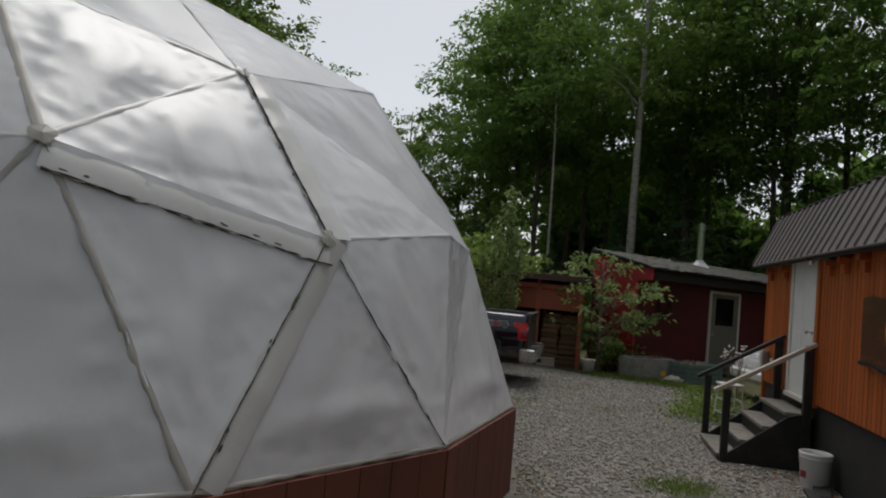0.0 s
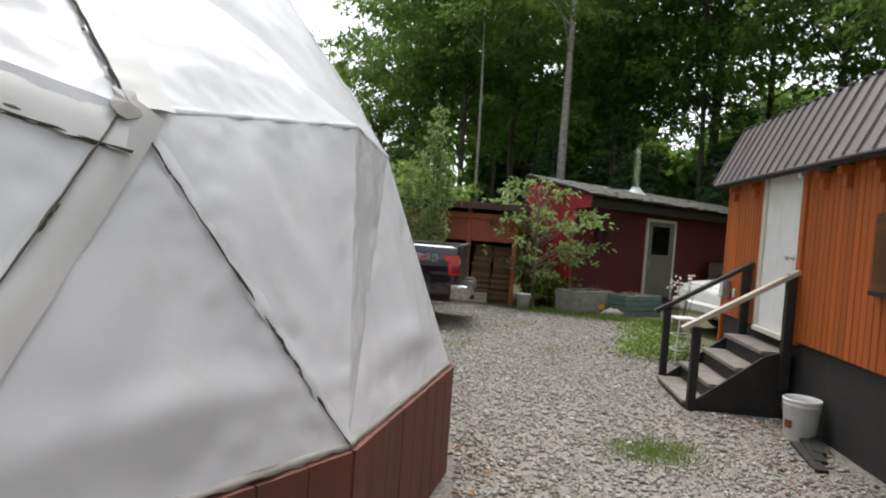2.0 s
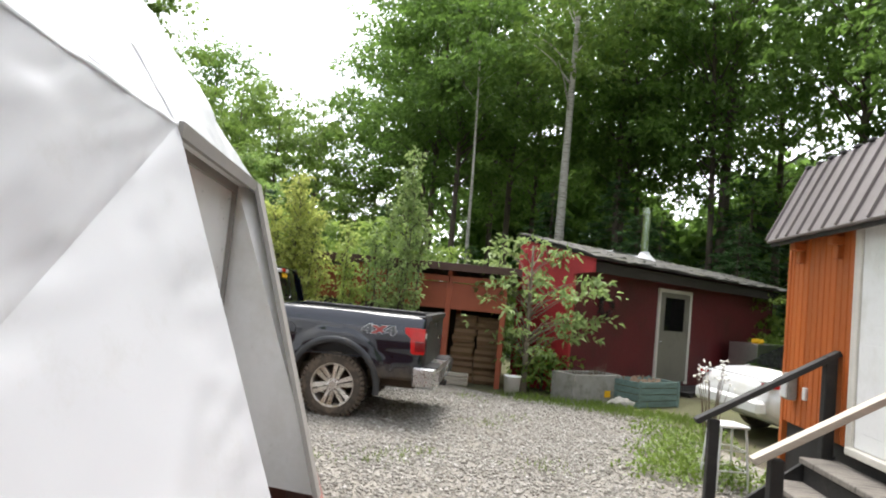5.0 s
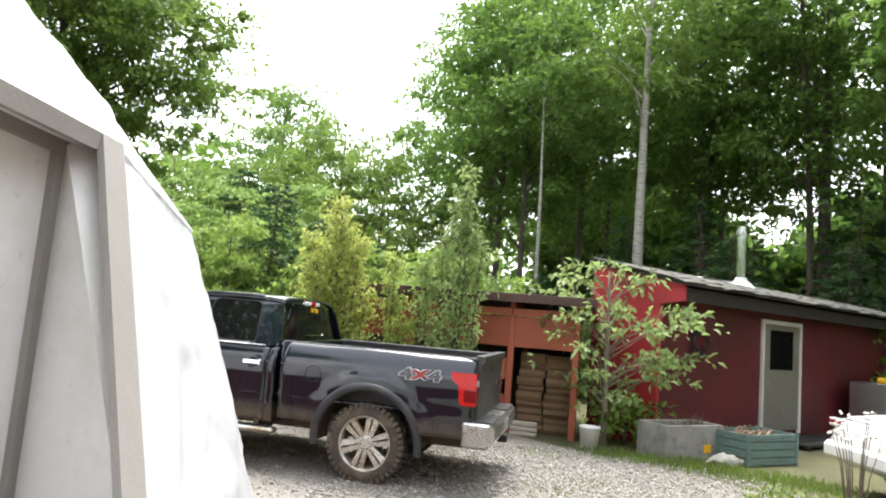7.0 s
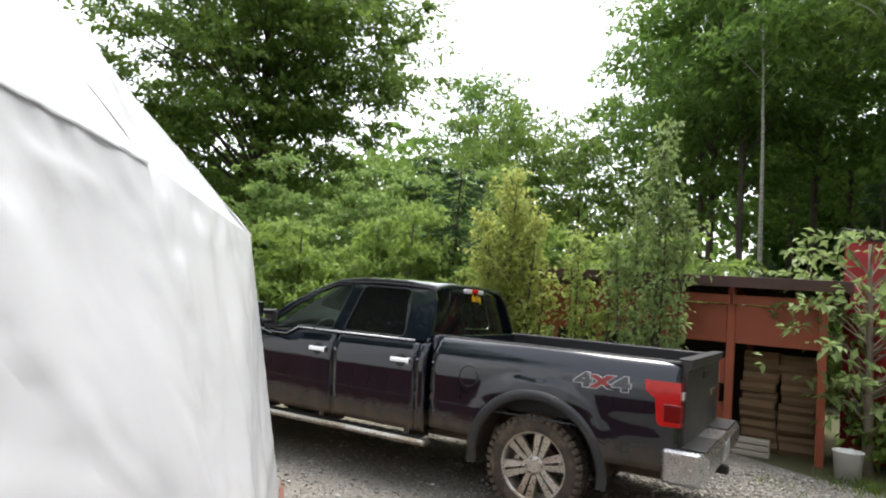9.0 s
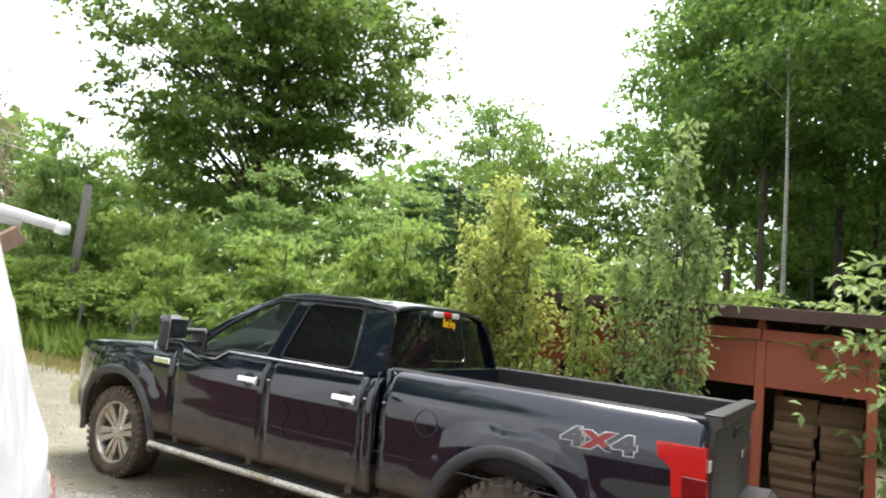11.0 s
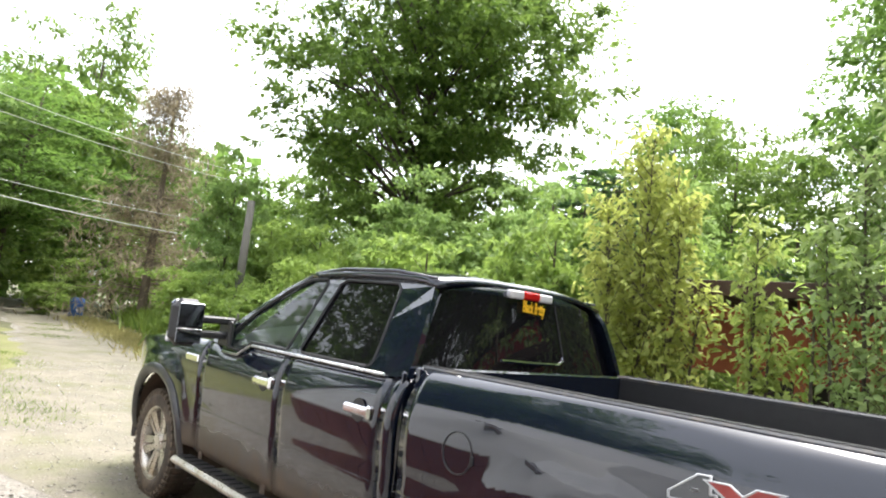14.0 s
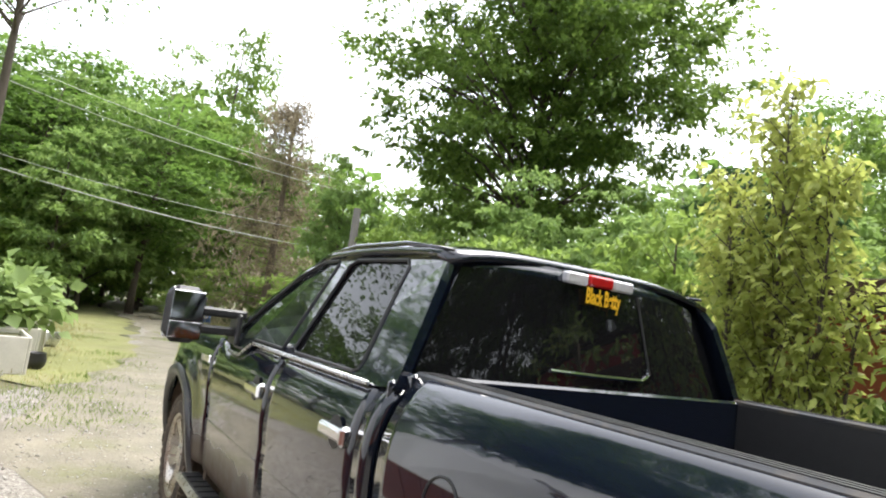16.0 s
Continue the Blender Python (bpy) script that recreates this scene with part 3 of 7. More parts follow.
for s, (p, q) in enumerate(edges.values()):
    mid = (p + q) / 2
    bearing = math.degrees(math.atan2(mid.y - DC.y, mid.x - DC.x))
    hem = abs(p.z - q.z) < 0.01 and p.z < 0.8
    level = abs(p.z - q.z) < 0.4
    at_hub = hub in (p, q)
    flap = Vector((0, 0, 0))
    tangent = Vector((-math.sin(radians(bearing)), math.cos(radians(bearing)), 0))
    if hem:
        wd, mat, ruf = 0.035, M_TAPE, 0.8
    elif level and at_hub and bearing < -28:
        wd, mat, ruf, flap = 0.19, M_FLAP, 0.25, Vector((0.034 * math.cos(radians(bearing)), 0.034 * math.sin(radians(bearing)), -0.085))
    elif at_hub and mid.z > 2.2 and bearing < -20:
        wd, mat, ruf, flap = 0.20, M_FLAP, 0.6, tangent * 0.09
    elif at_hub and mid.z < 2.0 and foot not in (p, q):
        wd, mat, ruf, flap = 0.15, M_FLAP, 0.3, tangent * 0.07
    elif foot in (p, q) and at_hub:
        wd, mat, ruf, flap = 0.07, M_CANVAS, 0.5, tangent * 0.025
    # grey of these low strips also stands for the shadow along the seam
    elif bearing < -16 and mid.z < 2.0:
        wd, mat, ruf = 0.035, M_TAPE, 0.9
    elif at_hub and level:
        wd, mat, ruf = 0.03, M_CANVAS, 0.5
    elif hidden_join(p, q):
        continue
    elif bearing < -45 and mid.z > 2.6 and not level:
        wd, mat, ruf = 0.05, M_TAPE, 0.15
    # thin darker strips drawn for the shadow lines of the upper seams
    elif bearing < -16:
        wd, mat, ruf = 0.035, M_FLAP, 0.5
    elif mid.z > 2.05:
        wd, mat, ruf = 0.02, M_CANVAS, 0.4
    else:
        continue
    part("seam", seam_strip(p, q, wd, s * 2.1, 0.01 if hem else 0.011 if wd > 0.1 else 0.003, ruf, flap), mat, dome, "puckered seam band", smooth=True)
    if wd > 0.06:
        part("seam_edge", seam_strip(p, q, 0.009 if wd > 0.1 else 0.004, s * 3.7, 0.018 if wd > 0.1 else 0.006, 0.9, flap * (2.0 if flap.z < -0.05 else 0.0)), M_GRIME, dome, "black grimy seam edge", smooth=True)
        for k in range(9):
            at = p.lerp(q, random.uniform(0.06, 0.94)) + flap * (random.uniform(1.5, 1.95) if flap.z < -0.05 else random.uniform(-0.35, 0.25))
            out = (at - DC).normalized()
            b = bmesh.new()
            bmesh.ops.create_icosphere(b, subdivisions=1, radius=1.0)
            along = (q - p).normalized()
            rot = Matrix((along, out.cross(along), out)).transposed().to_4x4()
            bmesh.ops.transform(b, matrix=Matrix.Translation(at + out * (0.016 if wd > 0.1 else 0.005)) @ rot @ Matrix.Diagonal((random.uniform(0.006, 0.03), random.uniform(0.004, 0.009), 0.003, 1)), verts=b.verts[:])
            part("grime_spot", b, M_GRIME, dome)
for v in ring1 + ring2:
    if v.x > -0.6 and v.y < -8.5:
        b = bmesh.new()
        o = (v - DC).normalized()
        sd = o.cross(Vector((0, 0, 1))).normalized()
        up2 = sd.cross(o)
        mid_v = b.verts.new(v + o * 0.022)
        ring = [b.verts.new(v + o * 0.012 + (sd * math.cos(k * math.pi / 7) + up2 * math.sin(k * math.pi / 7)) * (0.06 + 0.05 * noise.noise((k * 1.7, v.x * 5, 0)))) for k in range(14)]
        for k in range(14):
            b.faces.new((mid_v, ring[k], ring[(k + 1) % 14]))
        part("hub_cover", b, M_TAPE, dome, "crumpled grey hub wrapping")
# framed opening, set back behind the skin
inw = (DC - (DB2 + DRT) / 2)
inw.z = 0
inw = inw.normalized()
IL, IR = DL + inw * 0.09 + Vector((0.0, 0.07, -0.03)), DRT + inw * 0.09 + Vector((0.03, -0.11, -0.03))
IA, IB = Vector((IR.x, IR.y, 0.74)), Vector((IL.x, IL.y, 0.74))


def quad(vs, thick):
    b2 = bmesh.new()
    a = [b2.verts.new(v) for v in vs]
    n = (vs[1] - vs[0]).cross(vs[2] - vs[0]).normalized() * thick
    c = [b2.verts.new(v + n) for v in vs]
    b2.faces.new(a)
    b2.faces.new(c[::-1])
    for i in range(len(a)):
        j = (i + 1) % len(a)
        b2.faces.new((a[j], a[i], c[i], c[j]))
    bmesh.ops.recalc_face_normals(b2, faces=b2.faces[:])
    return b2


hatch = part("hatch_door", quad([IL, IR, IA, IB], 0.03), M_WHITE, dome, "white board door set back in its frame")
part("reveal", quad([DRT, IR, IA, DAP], 0.02), M_WHITE, dome, "white board reveal")
part("reveal", quad([DL, IL, IB, DB2], 0.02), M_WHITE, dome, "white board reveal")
part("reveal", quad([DL, DRT, IR, IL], 0.02), M_WHITE, dome, "white board reveal")
across = (DL - DRT).normalized()
# taupe strips paint in the shadow side of the canvas fold
for p, q, d in ((DRT, DAP, across * 0.11), (DL, DRT, Vector((0, 0, -0.05))), (IR, IA, across * 0.05), (IL, IR, Vector((0, 0, -0.04)))):
    o = (p - DC).normalized() * 0.022
    part("frame_band", quad([p + o, q + o, q + o + d, p + o + d], 0.02), M_BAND, dome, "edge band of the opening, fold shade painted taupe", smooth=False)
b = bmesh.new()
box(b, -0.035, 0.035, -0.012, 0.012, -0.05, 0.05, 0.004)
lat = part("latch_plate", b, M_PVC, hatch, "white latch plate")
lat.location = IL.lerp(IR, 0.35).lerp(IB.lerp(IA, 0.35), 0.28) - inw * 0.03

# base: boards round the foot
for k in range(len(ring0)):
    p, q = ring0[k], ring0[(k + 1) % len(ring0)]
    d = (q - p)
    o = Vector((d.y, -d.x, 0)).normalized()
    nb = max(2, round(d.length / 0.24))
    for j in range(nb):
        a, c = p.lerp(q, j / nb), p.lerp(q, (j + 1) / nb)
        b = bmesh.new()
        lift = random.uniform(-0.002, 0.003)
        vs = []
        for z in (-0.05, 0.74):
            for v, s in ((a, 0.004), (c, -0.004)):
                for off in (-0.03, 0.035 + lift):
                    vs.append(b.verts.new((v.x + d.normalized().x * s + o.x * off, v.y + d.normalized().y * s + o.y * off, z)))
        for f in ((0, 1, 3, 2), (4, 6, 7, 5), (0, 4, 5, 1), (2, 3, 7, 6), (0, 2, 6, 4), (1, 5, 7, 3)):
            b.faces.new([vs[i] for i in f])
        bmesh.ops.recalc_face_normals(b, faces=b.faces[:])
        part("base_board", b, M_BASEWOOD, dome)

# rolled awning rod and its brace on the far side
awn = root("awning", Matrix.Identity(4), "rolled white plastic awning rod propped by a brown brace", "awning")
b = bmesh.new()
tube(b, [(-2.6, -3.42, 2.18), (-2.34, -2.85, 2.075), (-2.27, -2.69, 2.045)], [0.034, 0.032, 0.030], 12)
part("rod", b, M_PVC, awn, smooth=True)
b = bmesh.new()
lathe(b, [(0.0, -0.04), (0.04, -0.03), (0.045, 0.0), (0.04, 0.028), (0.0, 0.04)], 12, Matrix.Translation((-2.25, -2.66, 2.035)))
part("end_cap", b, M_PVC, awn, smooth=True)
b = bmesh.new()
tube(b, [(-2.62, -3.4, 2.12), (-2.34, -2.84, 2.03)], [0.06, 0.025], 8)
part("rolled_fabric", b, M_CANVAS, awn, smooth=True)
b = bmesh.new()
beam_between(b, (-2.3, -3.35, 1.55), (-2.3, -2.86, 1.97), 0.05, 0.10)
part("brace", b, M_BRACE, awn)


# ---- orange cabin trailer ----
TX, TY0, TY1 = 4.78, -16.5, -2.45
cabin = root("cabin_trailer", Matrix.Identity(4), "orange board-sided cabin trailer with a brown metal roof and dark skirting", "cabin")
part("body", boxed(TX + 0.03, 7.3, TY0, TY1 - 0.03, 0.82, 2.55), M_DARKWOOD, cabin, "dark inner wall")
part("skirt", boxed(TX + 0.035, 7.25, TY0, TY1 - 0.05, -0.05, 0.82), M_SKIRT, cabin, "charcoal skirting board")
plank_mesh = None


def plank(x, y, z0, z1, w, parent, material, turn=0.0):
    b = bmesh.new()
    box(b, -0.016, 0.016, -w / 2 + 0.007, w / 2 - 0.007, z0, z1, 0.004)
    ob = part("plank", b, material, parent)
    ob.location = (x, y, 0)
    ob.rotation_euler = (0, 0, turn)
    return ob


PW = 0.102
y = TY1 - PW / 2
shared = {}
while y > TY0:
    at_door = -4.84 < y < -3.68
    key = (at_door,)
    if key in shared:
        ob = new("plank", shared[key])
        ob.parent = cabin
    else:
        ob = plank(0, 0, 2.56 if at_door else 0.80, 2.60, PW, cabin, M_ORANGE)
        shared[key] = ob.data
    ob.location = (TX + 0.014 + random.uniform(-0.002, 0.002), y, 0)
    y -= PW
x = TX + 0.03
while x < 7.3:
    ob = new("plank", shared[(False,)])
    ob.parent = cabin
    ob.location = (x + 0.05, TY1 - 0.012, 0)
    ob.rotation_euler = (0, 0, radians(90))
    x += PW
part("corner_trim", boxed(TX - 0.015, TX + 0.05, TY1 - 0.045, TY1 + 0.012, 0.3, 2.58, 0.005), M_ORANGE, cabin)
b = bmesh.new()
prism(b, [(TX - 0.215, 2.475), (TX - 0.22, 2.49), (TX + 0.13, 3.24), (6.0, 3.42), (7.2, 3.3), (7.4, 2.5), (7.36, 2.44), (6.0, 3.3), (TX + 0.17, 3.17), (TX - 0.185, 2.475)], TY0, TY1 + 0.05)
roof = part("roof", b, M_ROOF, cabin, "brown-grey ribbed metal roof")
y = TY1 + 0.04
while y > TY0:
    b = bmesh.new()
    beam_between(b, (TX - 0.224, y, 2.497), (TX + 0.126, y, 3.25), 0.022, 0.03)
    part("rib", b, M_ROOF, roof)
    b = bmesh.new()
    box(b, TX + 0.10, TX + 0.17, y - 0.05, y + 0.03, 3.225, 3.262, 0.01)
    part("ridge_clip", b, M_DARKWOOD, roof)
    y -= 0.23
# black strip stands for the thin shadow along the eave edge
part("fascia", boxed(TX - 0.185, TX - 0.165, TY0, TY1 + 0.03, 2.44, 2.50, 0.004), M_DARKWOOD, cabin)
part("soffit", boxed(TX - 0.165, TX, TY0, TY1 + 0.03, 2.555, 2.575), M_DARKWOOD, cabin)
for y in (-2.75, -3.45, -5.16, -5.58, -6.1, -6.7, -7.3, -7.9, -8.6, -9.3):
    b = bmesh.new()
    box(b, TX - 0.11, TX - 0.002, y - 0.045, y + 0.045, 2.385, 2.455, 0.006)
    box(b, TX - 0.06, TX - 0.002, y - 0.035, y + 0.035, 2.27, 2.375, 0.006)
    part("bracket", b, M_ORANGE, cabin, "small orange wood eave block")
# door
d1 = root("door_1", Matrix.Identity(4), "white panelled entrance door in a cream frame", "door", kind="structure")
part("door_leaf", boxed(TX - 0.012, TX + 0.026, -4.70, -3.80, 0.83, 2.53, 0.004), M_WHITE, d1)
for y0, y1, z0, z1 in ((-3.80, -3.70, 0.76, 2.60), (-4.80, -4.70, 0.76, 2.60)):
    part("jamb", boxed(TX - 0.03, TX + 0.03, y0, y1, z0, z1, 0.006), M_TRIM if y0 > -4 else M_ORANGE, d1, "cream jamb" if y0 > -4 else "orange jamb")
part("lintel", boxed(TX - 0.03, TX + 0.03, -4.70, -3.80, 2.53, 2.60, 0.005), M_TRIM, d1)
part("threshold", boxed(TX - 0.07, TX + 0.03, -4.72, -3.78, 0.77, 0.825, 0.006), M_TRIM, d1)
for y0, y1, z0, z1 in ((-4.60, -4.30, 1.75, 2.40), (-4.20, -3.90, 1.75, 2.40), (-4.60, -4.30, 0.95, 1.60), (-4.20, -3.90, 0.95, 1.60)):
    part("door_panel", boxed(TX - 0.0145, TX - 0.010, y0, y1, z0, z1, 0.002), M_WHITE, d1)
b = bmesh.new()
lathe(b, [(0.0, 0.0), (0.03, 0.0), (0.03, 0.01), (0.012, 0.015), (0.012, 0.045), (0.028, 0.06), (0.026, 0.08), (0.0, 0.085)], 12, Matrix.Translation((TX - 0.012, -4.60, 1.62)) @ Matrix.Rotation(radians(-90), 4, "Y"))
part("door_knob", b, M_STEEL, d1, "dull steel knob", smooth=True)
b = bmesh.new()
box(b, TX - 0.09, TX, -4.98, -4.88, 2.50, 2.56, 0.01)
tube(b, [(TX - 0.05, -4.93, 2.50), (TX - 0.15, -4.96, 2.44), (TX - 0.20, -5.02, 2.40)], 0.02, 8)
tagged(finish("door_lamp", b, M_PVC), "small white outdoor lamp under the eave", "lamp")
fl = root("flood_lamp", Matrix.Identity(4), "black flood lamp fixed under the cabin eave", "lamp")
part("housing", boxed(TX - 0.17, TX - 0.05, -5.50, -5.32, 2.42, 2.52, 0.015), M_PLASTIC, fl)
part("bracket_arm", boxed(TX - 0.05, TX, -5.43, -5.39, 2.45, 2.50, 0.004), M_PLASTIC, fl)
mb = root("meter_box", Matrix.Identity(4), "small grey outdoor socket box on the cabin corner", "socket box")
part("case", boxed(TX - 0.10, TX - 0.016, -2.80, -2.66, 1.02, 1.26, 0.012), M_CONCRETE, mb)
part("cover", boxed(TX - 0.115, TX - 0.10, -2.79, -2.67, 1.04, 1.24, 0.005), M_PVC, mb)
part("switch", boxed(TX - 0.03, TX - 0.002, -2.98, -2.92, 1.05, 1.16, 0.004), M_PVC, mb)

# steps and rails
st = root("entrance_steps", Matrix.Identity(4), "black wooden entrance steps with worn grey treads and a hand rail", "steps")
SY0, SY1 = -4.72, -3.55
for k in range(4):
    x0 = 3.80 + 0.24 * k
    z1 = 0.10 + 0.19 * k
    part("tread", boxed(x0 - 0.03, x0 + 0.27, SY0, SY1, z1 - 0.045, z1, 0.006), M_TREAD, st, "worn grey tread")
    part("riser", boxed(x0, x0 + 0.02, SY0 + 0.03, SY1 - 0.03, max(-0.03, z1 - 0.19), z1 - 0.048), M_DARKWOOD, st)
for y0 in (SY0 - 0.04, SY1 + 0.002):
    b = bmesh.new()
    prism(b, [(3.79, -0.03), (4.76, -0.03), (4.76, 0.70), (4.52, 0.62), (4.28, 0.43), (4.04, 0.24), (3.80, 0.05)], y0, y0 + 0.036)
    part("stringer", b, M_DARKWOOD, st)
for y0, mat, h0 in ((SY0 - 0.045, M_RAIL, 0.0), (SY1 + 0.045, M_DARKWOOD, 0.02)):
    part("post", boxed(3.80, 3.88, y0 - 0.04, y0 + 0.04, -0.04, 0.86 + h0, 0.006), M_DARKWOOD, st)
    part("post", boxed(4.66, 4.75, y0 - 0.04, y0 + 0.04, 0.3, 1.46 + h0, 0.006), M_DARKWOOD, st)
    b = bmesh.new()
    beam_between(b, (3.70, y0, 0.83 + h0), (4.77, y0, 1.49 + h0), 0.09, 0.045)
    part("hand_rail", b, mat, st, "bare pine hand rail" if mat == M_RAIL else "black hand rail")

# carved sign
sg = root("carved_sign", Matrix.Identity(4), "burnt live-edge wooden sign with golden carved letters on the cabin wall", "sign")
b = bmesh.new()
ol = []
for i in range(33):
    t = i / 32
    ol.append((-6.14 - 3.0 * t, 2.02 + 0.10 * t + 0.03 * noise.noise((t * 9, 0, 0)) + (0.05 * math.sin((t - 0.45) / 0.2 * math.pi) if 0.45 < t < 0.65 else 0)))
for i in range(33):
    t = 1 - i / 32
    ol.append((-6.14 - 3.0 * t, 1.41 - 0.06 * t + 0.055 * noise.noise((t * 8, 4, 0))))
a = [b.verts.new((TX - 0.008, yy, zz)) for yy, zz in ol]
c = [b.verts.new((TX - 0.055, yy, zz)) for yy, zz in ol]
b.faces.new(a)
b.faces.new(c[::-1])
for i in range(len(a)):
    j = (i + 1) % len(a)
    b.faces.new((a[j], a[i], c[i], c[j]))
bmesh.ops.recalc_face_normals(b, faces=b.faces[:])
part("board", b, M_SIGN, sg)
b = bmesh.new()
for (y0, z0), (y1, z1) in zip(ol[33:], ol[34:]):
    beam_between(b, (TX - 0.04, y0, z0), (TX - 0.04, y1, z1 - 0.001), 0.07, 0.035)
part("bark_edge", b, M_SIGNEDGE, sg, "charred bark edge")


def flat_shape(outline, x0, x1):
    b2 = bmesh.new()
    p0 = [b2.verts.new((x0, yy, zz)) for yy, zz in outline]
    p1 = [b2.verts.new((x1, yy, zz)) for yy, zz in outline]
    b2.faces.new(p0)
    b2.faces.new(p1[::-1])
    for i in range(len(p0)):
        j = (i + 1) % len(p0)
        b2.faces.new((p0[j], p0[i], p1[i], p1[j]))
    bmesh.ops.recalc_face_normals(b2, faces=b2.faces[:])
    return b2


part("round_moon", flat_shape([(-6.90 + 0.22 * math.sin(2 * math.pi * k / 28), 1.74 + 0.23 * math.cos(2 * math.pi * k / 28)) for k in range(28)], TX - 0.055, TX - 0.068), M_GOLD, sg, "golden oval disc")
part("grey_shape", flat_shape([(-6.88, 1.47), (-7.17, 1.46), (-7.19, 1.66), (-7.10, 1.80), (-6.98, 1.85), (-6.86, 1.91), (-6.84, 1.87), (-6.90, 1.76), (-6.83, 1.70), (-6.92, 1.66), (-6.87, 1.56)], TX - 0.068, TX - 0.082), M_GREYPAINT, sg, "plain grey carved shape")
part("pale_patch", flat_shape([(-6.86, 1.91), (-6.93, 1.86), (-6.90, 1.78)], TX - 0.082, TX - 0.085), M_TRIM, sg, "pale painted patch")
FACE = Matrix(((0, 0, -1, 0), (-1, 0, 0, 0), (0, 1, 0, 0), (0, 0, 0, 1)))


def sign_text(words, y, z, size, tilt=0.0):
    text_part("letter", words, size, 0.012, Matrix.Translation((TX - 0.062, y, z)) @ FACE @ Matrix.Rotation(tilt, 4, "Z"), M_GOLD, sg, "golden carved letter", 0.0, 0.012)


sign_text("P", -7.38, 1.75, 0.64)
for ch, yy, zz, size in (("r", -7.62, 1.69, 0.30), ("e", -7.77, 1.745, 0.30), ("p", -7.93, 1.775, 0.32), ("p", -8.09, 1.825, 0.33), ("e", -8.29, 1.94, 0.34), ("r", -8.50, 2.0, 0.36)):
    sign_text(ch, yy, zz, size, 0.22)
sign_text("J", -8.24, 1.66, 0.46)


# ---- red hut ----
HUT = pose(3.35, 3.73, 0, 0, 0, 48.1)
hut = root("red_hut", HUT, "red plywood hut, front colour darkened for shade, with a mossy shingle roof", "hut")
# eave shade is put into the front wall's colour
part("wall", boxed(0.0, 9.5, 0.06, 0.14, -0.05, 2.75), M_HUT, hut, "red plywood front wall, eave shade in its colour")
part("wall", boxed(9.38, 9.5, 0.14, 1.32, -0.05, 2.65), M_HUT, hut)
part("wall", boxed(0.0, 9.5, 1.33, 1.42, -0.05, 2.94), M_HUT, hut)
b = bmesh.new()
prism(b, [(0.0, -0.05), (1.42, -0.05), (1.42, 3.0), (1.3, 2.99), (-0.42, 2.62), (-0.42, 2.35), (0.0, 2.3)], 0.0, 0.08)
bmesh.ops.transform(b, matrix=Matrix.Rotation(radians(90), 4, "Z") @ Matrix.Scale(-1, 4, (0, 1, 0)), verts=b.verts[:])
bmesh.ops.recalc_face_normals(b, faces=b.faces[:])
gw = part("gable_wall", b, M_HUTSIDE, hut, "red painted gable board, daylight in its colour")
gw.location = (-0.09, 0.0, 0)
b = bmesh.new()
prism(b, [(-0.5, 2.60), (-0.5, 2.65), (1.46, 3.06), (1.50, 3.0), (1.4, 2.96)], -0.16, 9.7)
bmesh.ops.transform(b, matrix=Matrix.Rotation(radians(90), 4, "Z") @ Matrix.Scale(-1, 4, (0, 1, 0)), verts=b.verts[:])
bmesh.ops.recalc_face_normals(b, faces=b.faces[:])
hroof = part("roof", b, M_DARK, hut, "roof deck in a painted shade tone")
for row in range(9):
    yy = -0.52 + row * 0.21
    xx = -0.2
    while xx < 9.6:
        w = random.uniform(0.28, 0.55)
        b = bmesh.new()
        sl = 0.215
        drop = -0.02 - 0.05 * (row == 0) * random.random()
        jut = random.uniform(-0.07, 0.03) if row == 0 else random.uniform(-0.02, 0.02)
        z0 = 2.662 + (yy + 0.5) * sl
        vs = [b.verts.new(v) for v in ((xx, yy + jut, z0 + 0.018 + drop), (xx + w - 0.012, yy + jut + random.uniform(-0.03, 0.02), z0 + 0.018 + drop * random.random()), (xx + w - 0.012, yy + 0.25, z0 + 0.25 * sl + 0.006), (xx, yy + 0.25, z0 + 0.25 * sl + 0.006))]
        f = b.faces.new(vs)
        ex = bmesh.ops.extrude_face_region(b, geom=[f])
        bmesh.ops.translate(b, vec=(0, 0, 0.014), verts=[v for v in ex["geom"] if isinstance(v, bmesh.types.BMVert)])
        bmesh.ops.recalc_face_normals(b, faces=b.faces[:])
        part("shingle", b, M_SHINGLE, hroof)
        xx += w
# eave boards and deck carry the under-roof shade in their colour
part("fascia", boxed(0.0, 9.5, -0.33, -0.29, 2.36, 2.58, 0.004), M_DARK, hut, "eave board in a painted shade tone")
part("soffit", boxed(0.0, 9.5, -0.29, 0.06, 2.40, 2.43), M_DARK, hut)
hd = root("door_2", HUT, "grey-beige hut door with a dark window and pale frame", "door", kind="structure")
D0, D1 = 3.12, 4.62
part("door_leaf", boxed(D0 + 0.07, D1 - 0.07, 0.025, 0.058, 0.16, 2.19, 0.004), M_GREYDOOR, hd)
part("door_window", boxed(D0 + 0.30, D1 - 0.33, 0.018, 0.03, 1.32, 2.08, 0.003), M_TINT, hd, "dark window pane")
for x0, x1 in ((D0, D0 + 0.07), (D1 - 0.07, D1)):
    part("jamb", boxed(x0, x1, 0.0, 0.058, 0.10, 2.27, 0.005), M_TRIM, hd)
part("lintel", boxed(D0 + 0.07, D1 - 0.07, 0.0, 0.058, 2.19, 2.27, 0.005), M_TRIM, hd)
part("handle", boxed(D0 + 0.13, D0 + 0.17, -0.03, 0.025, 1.05, 1.09, 0.008), M_STEEL, hd)
b = bmesh.new()
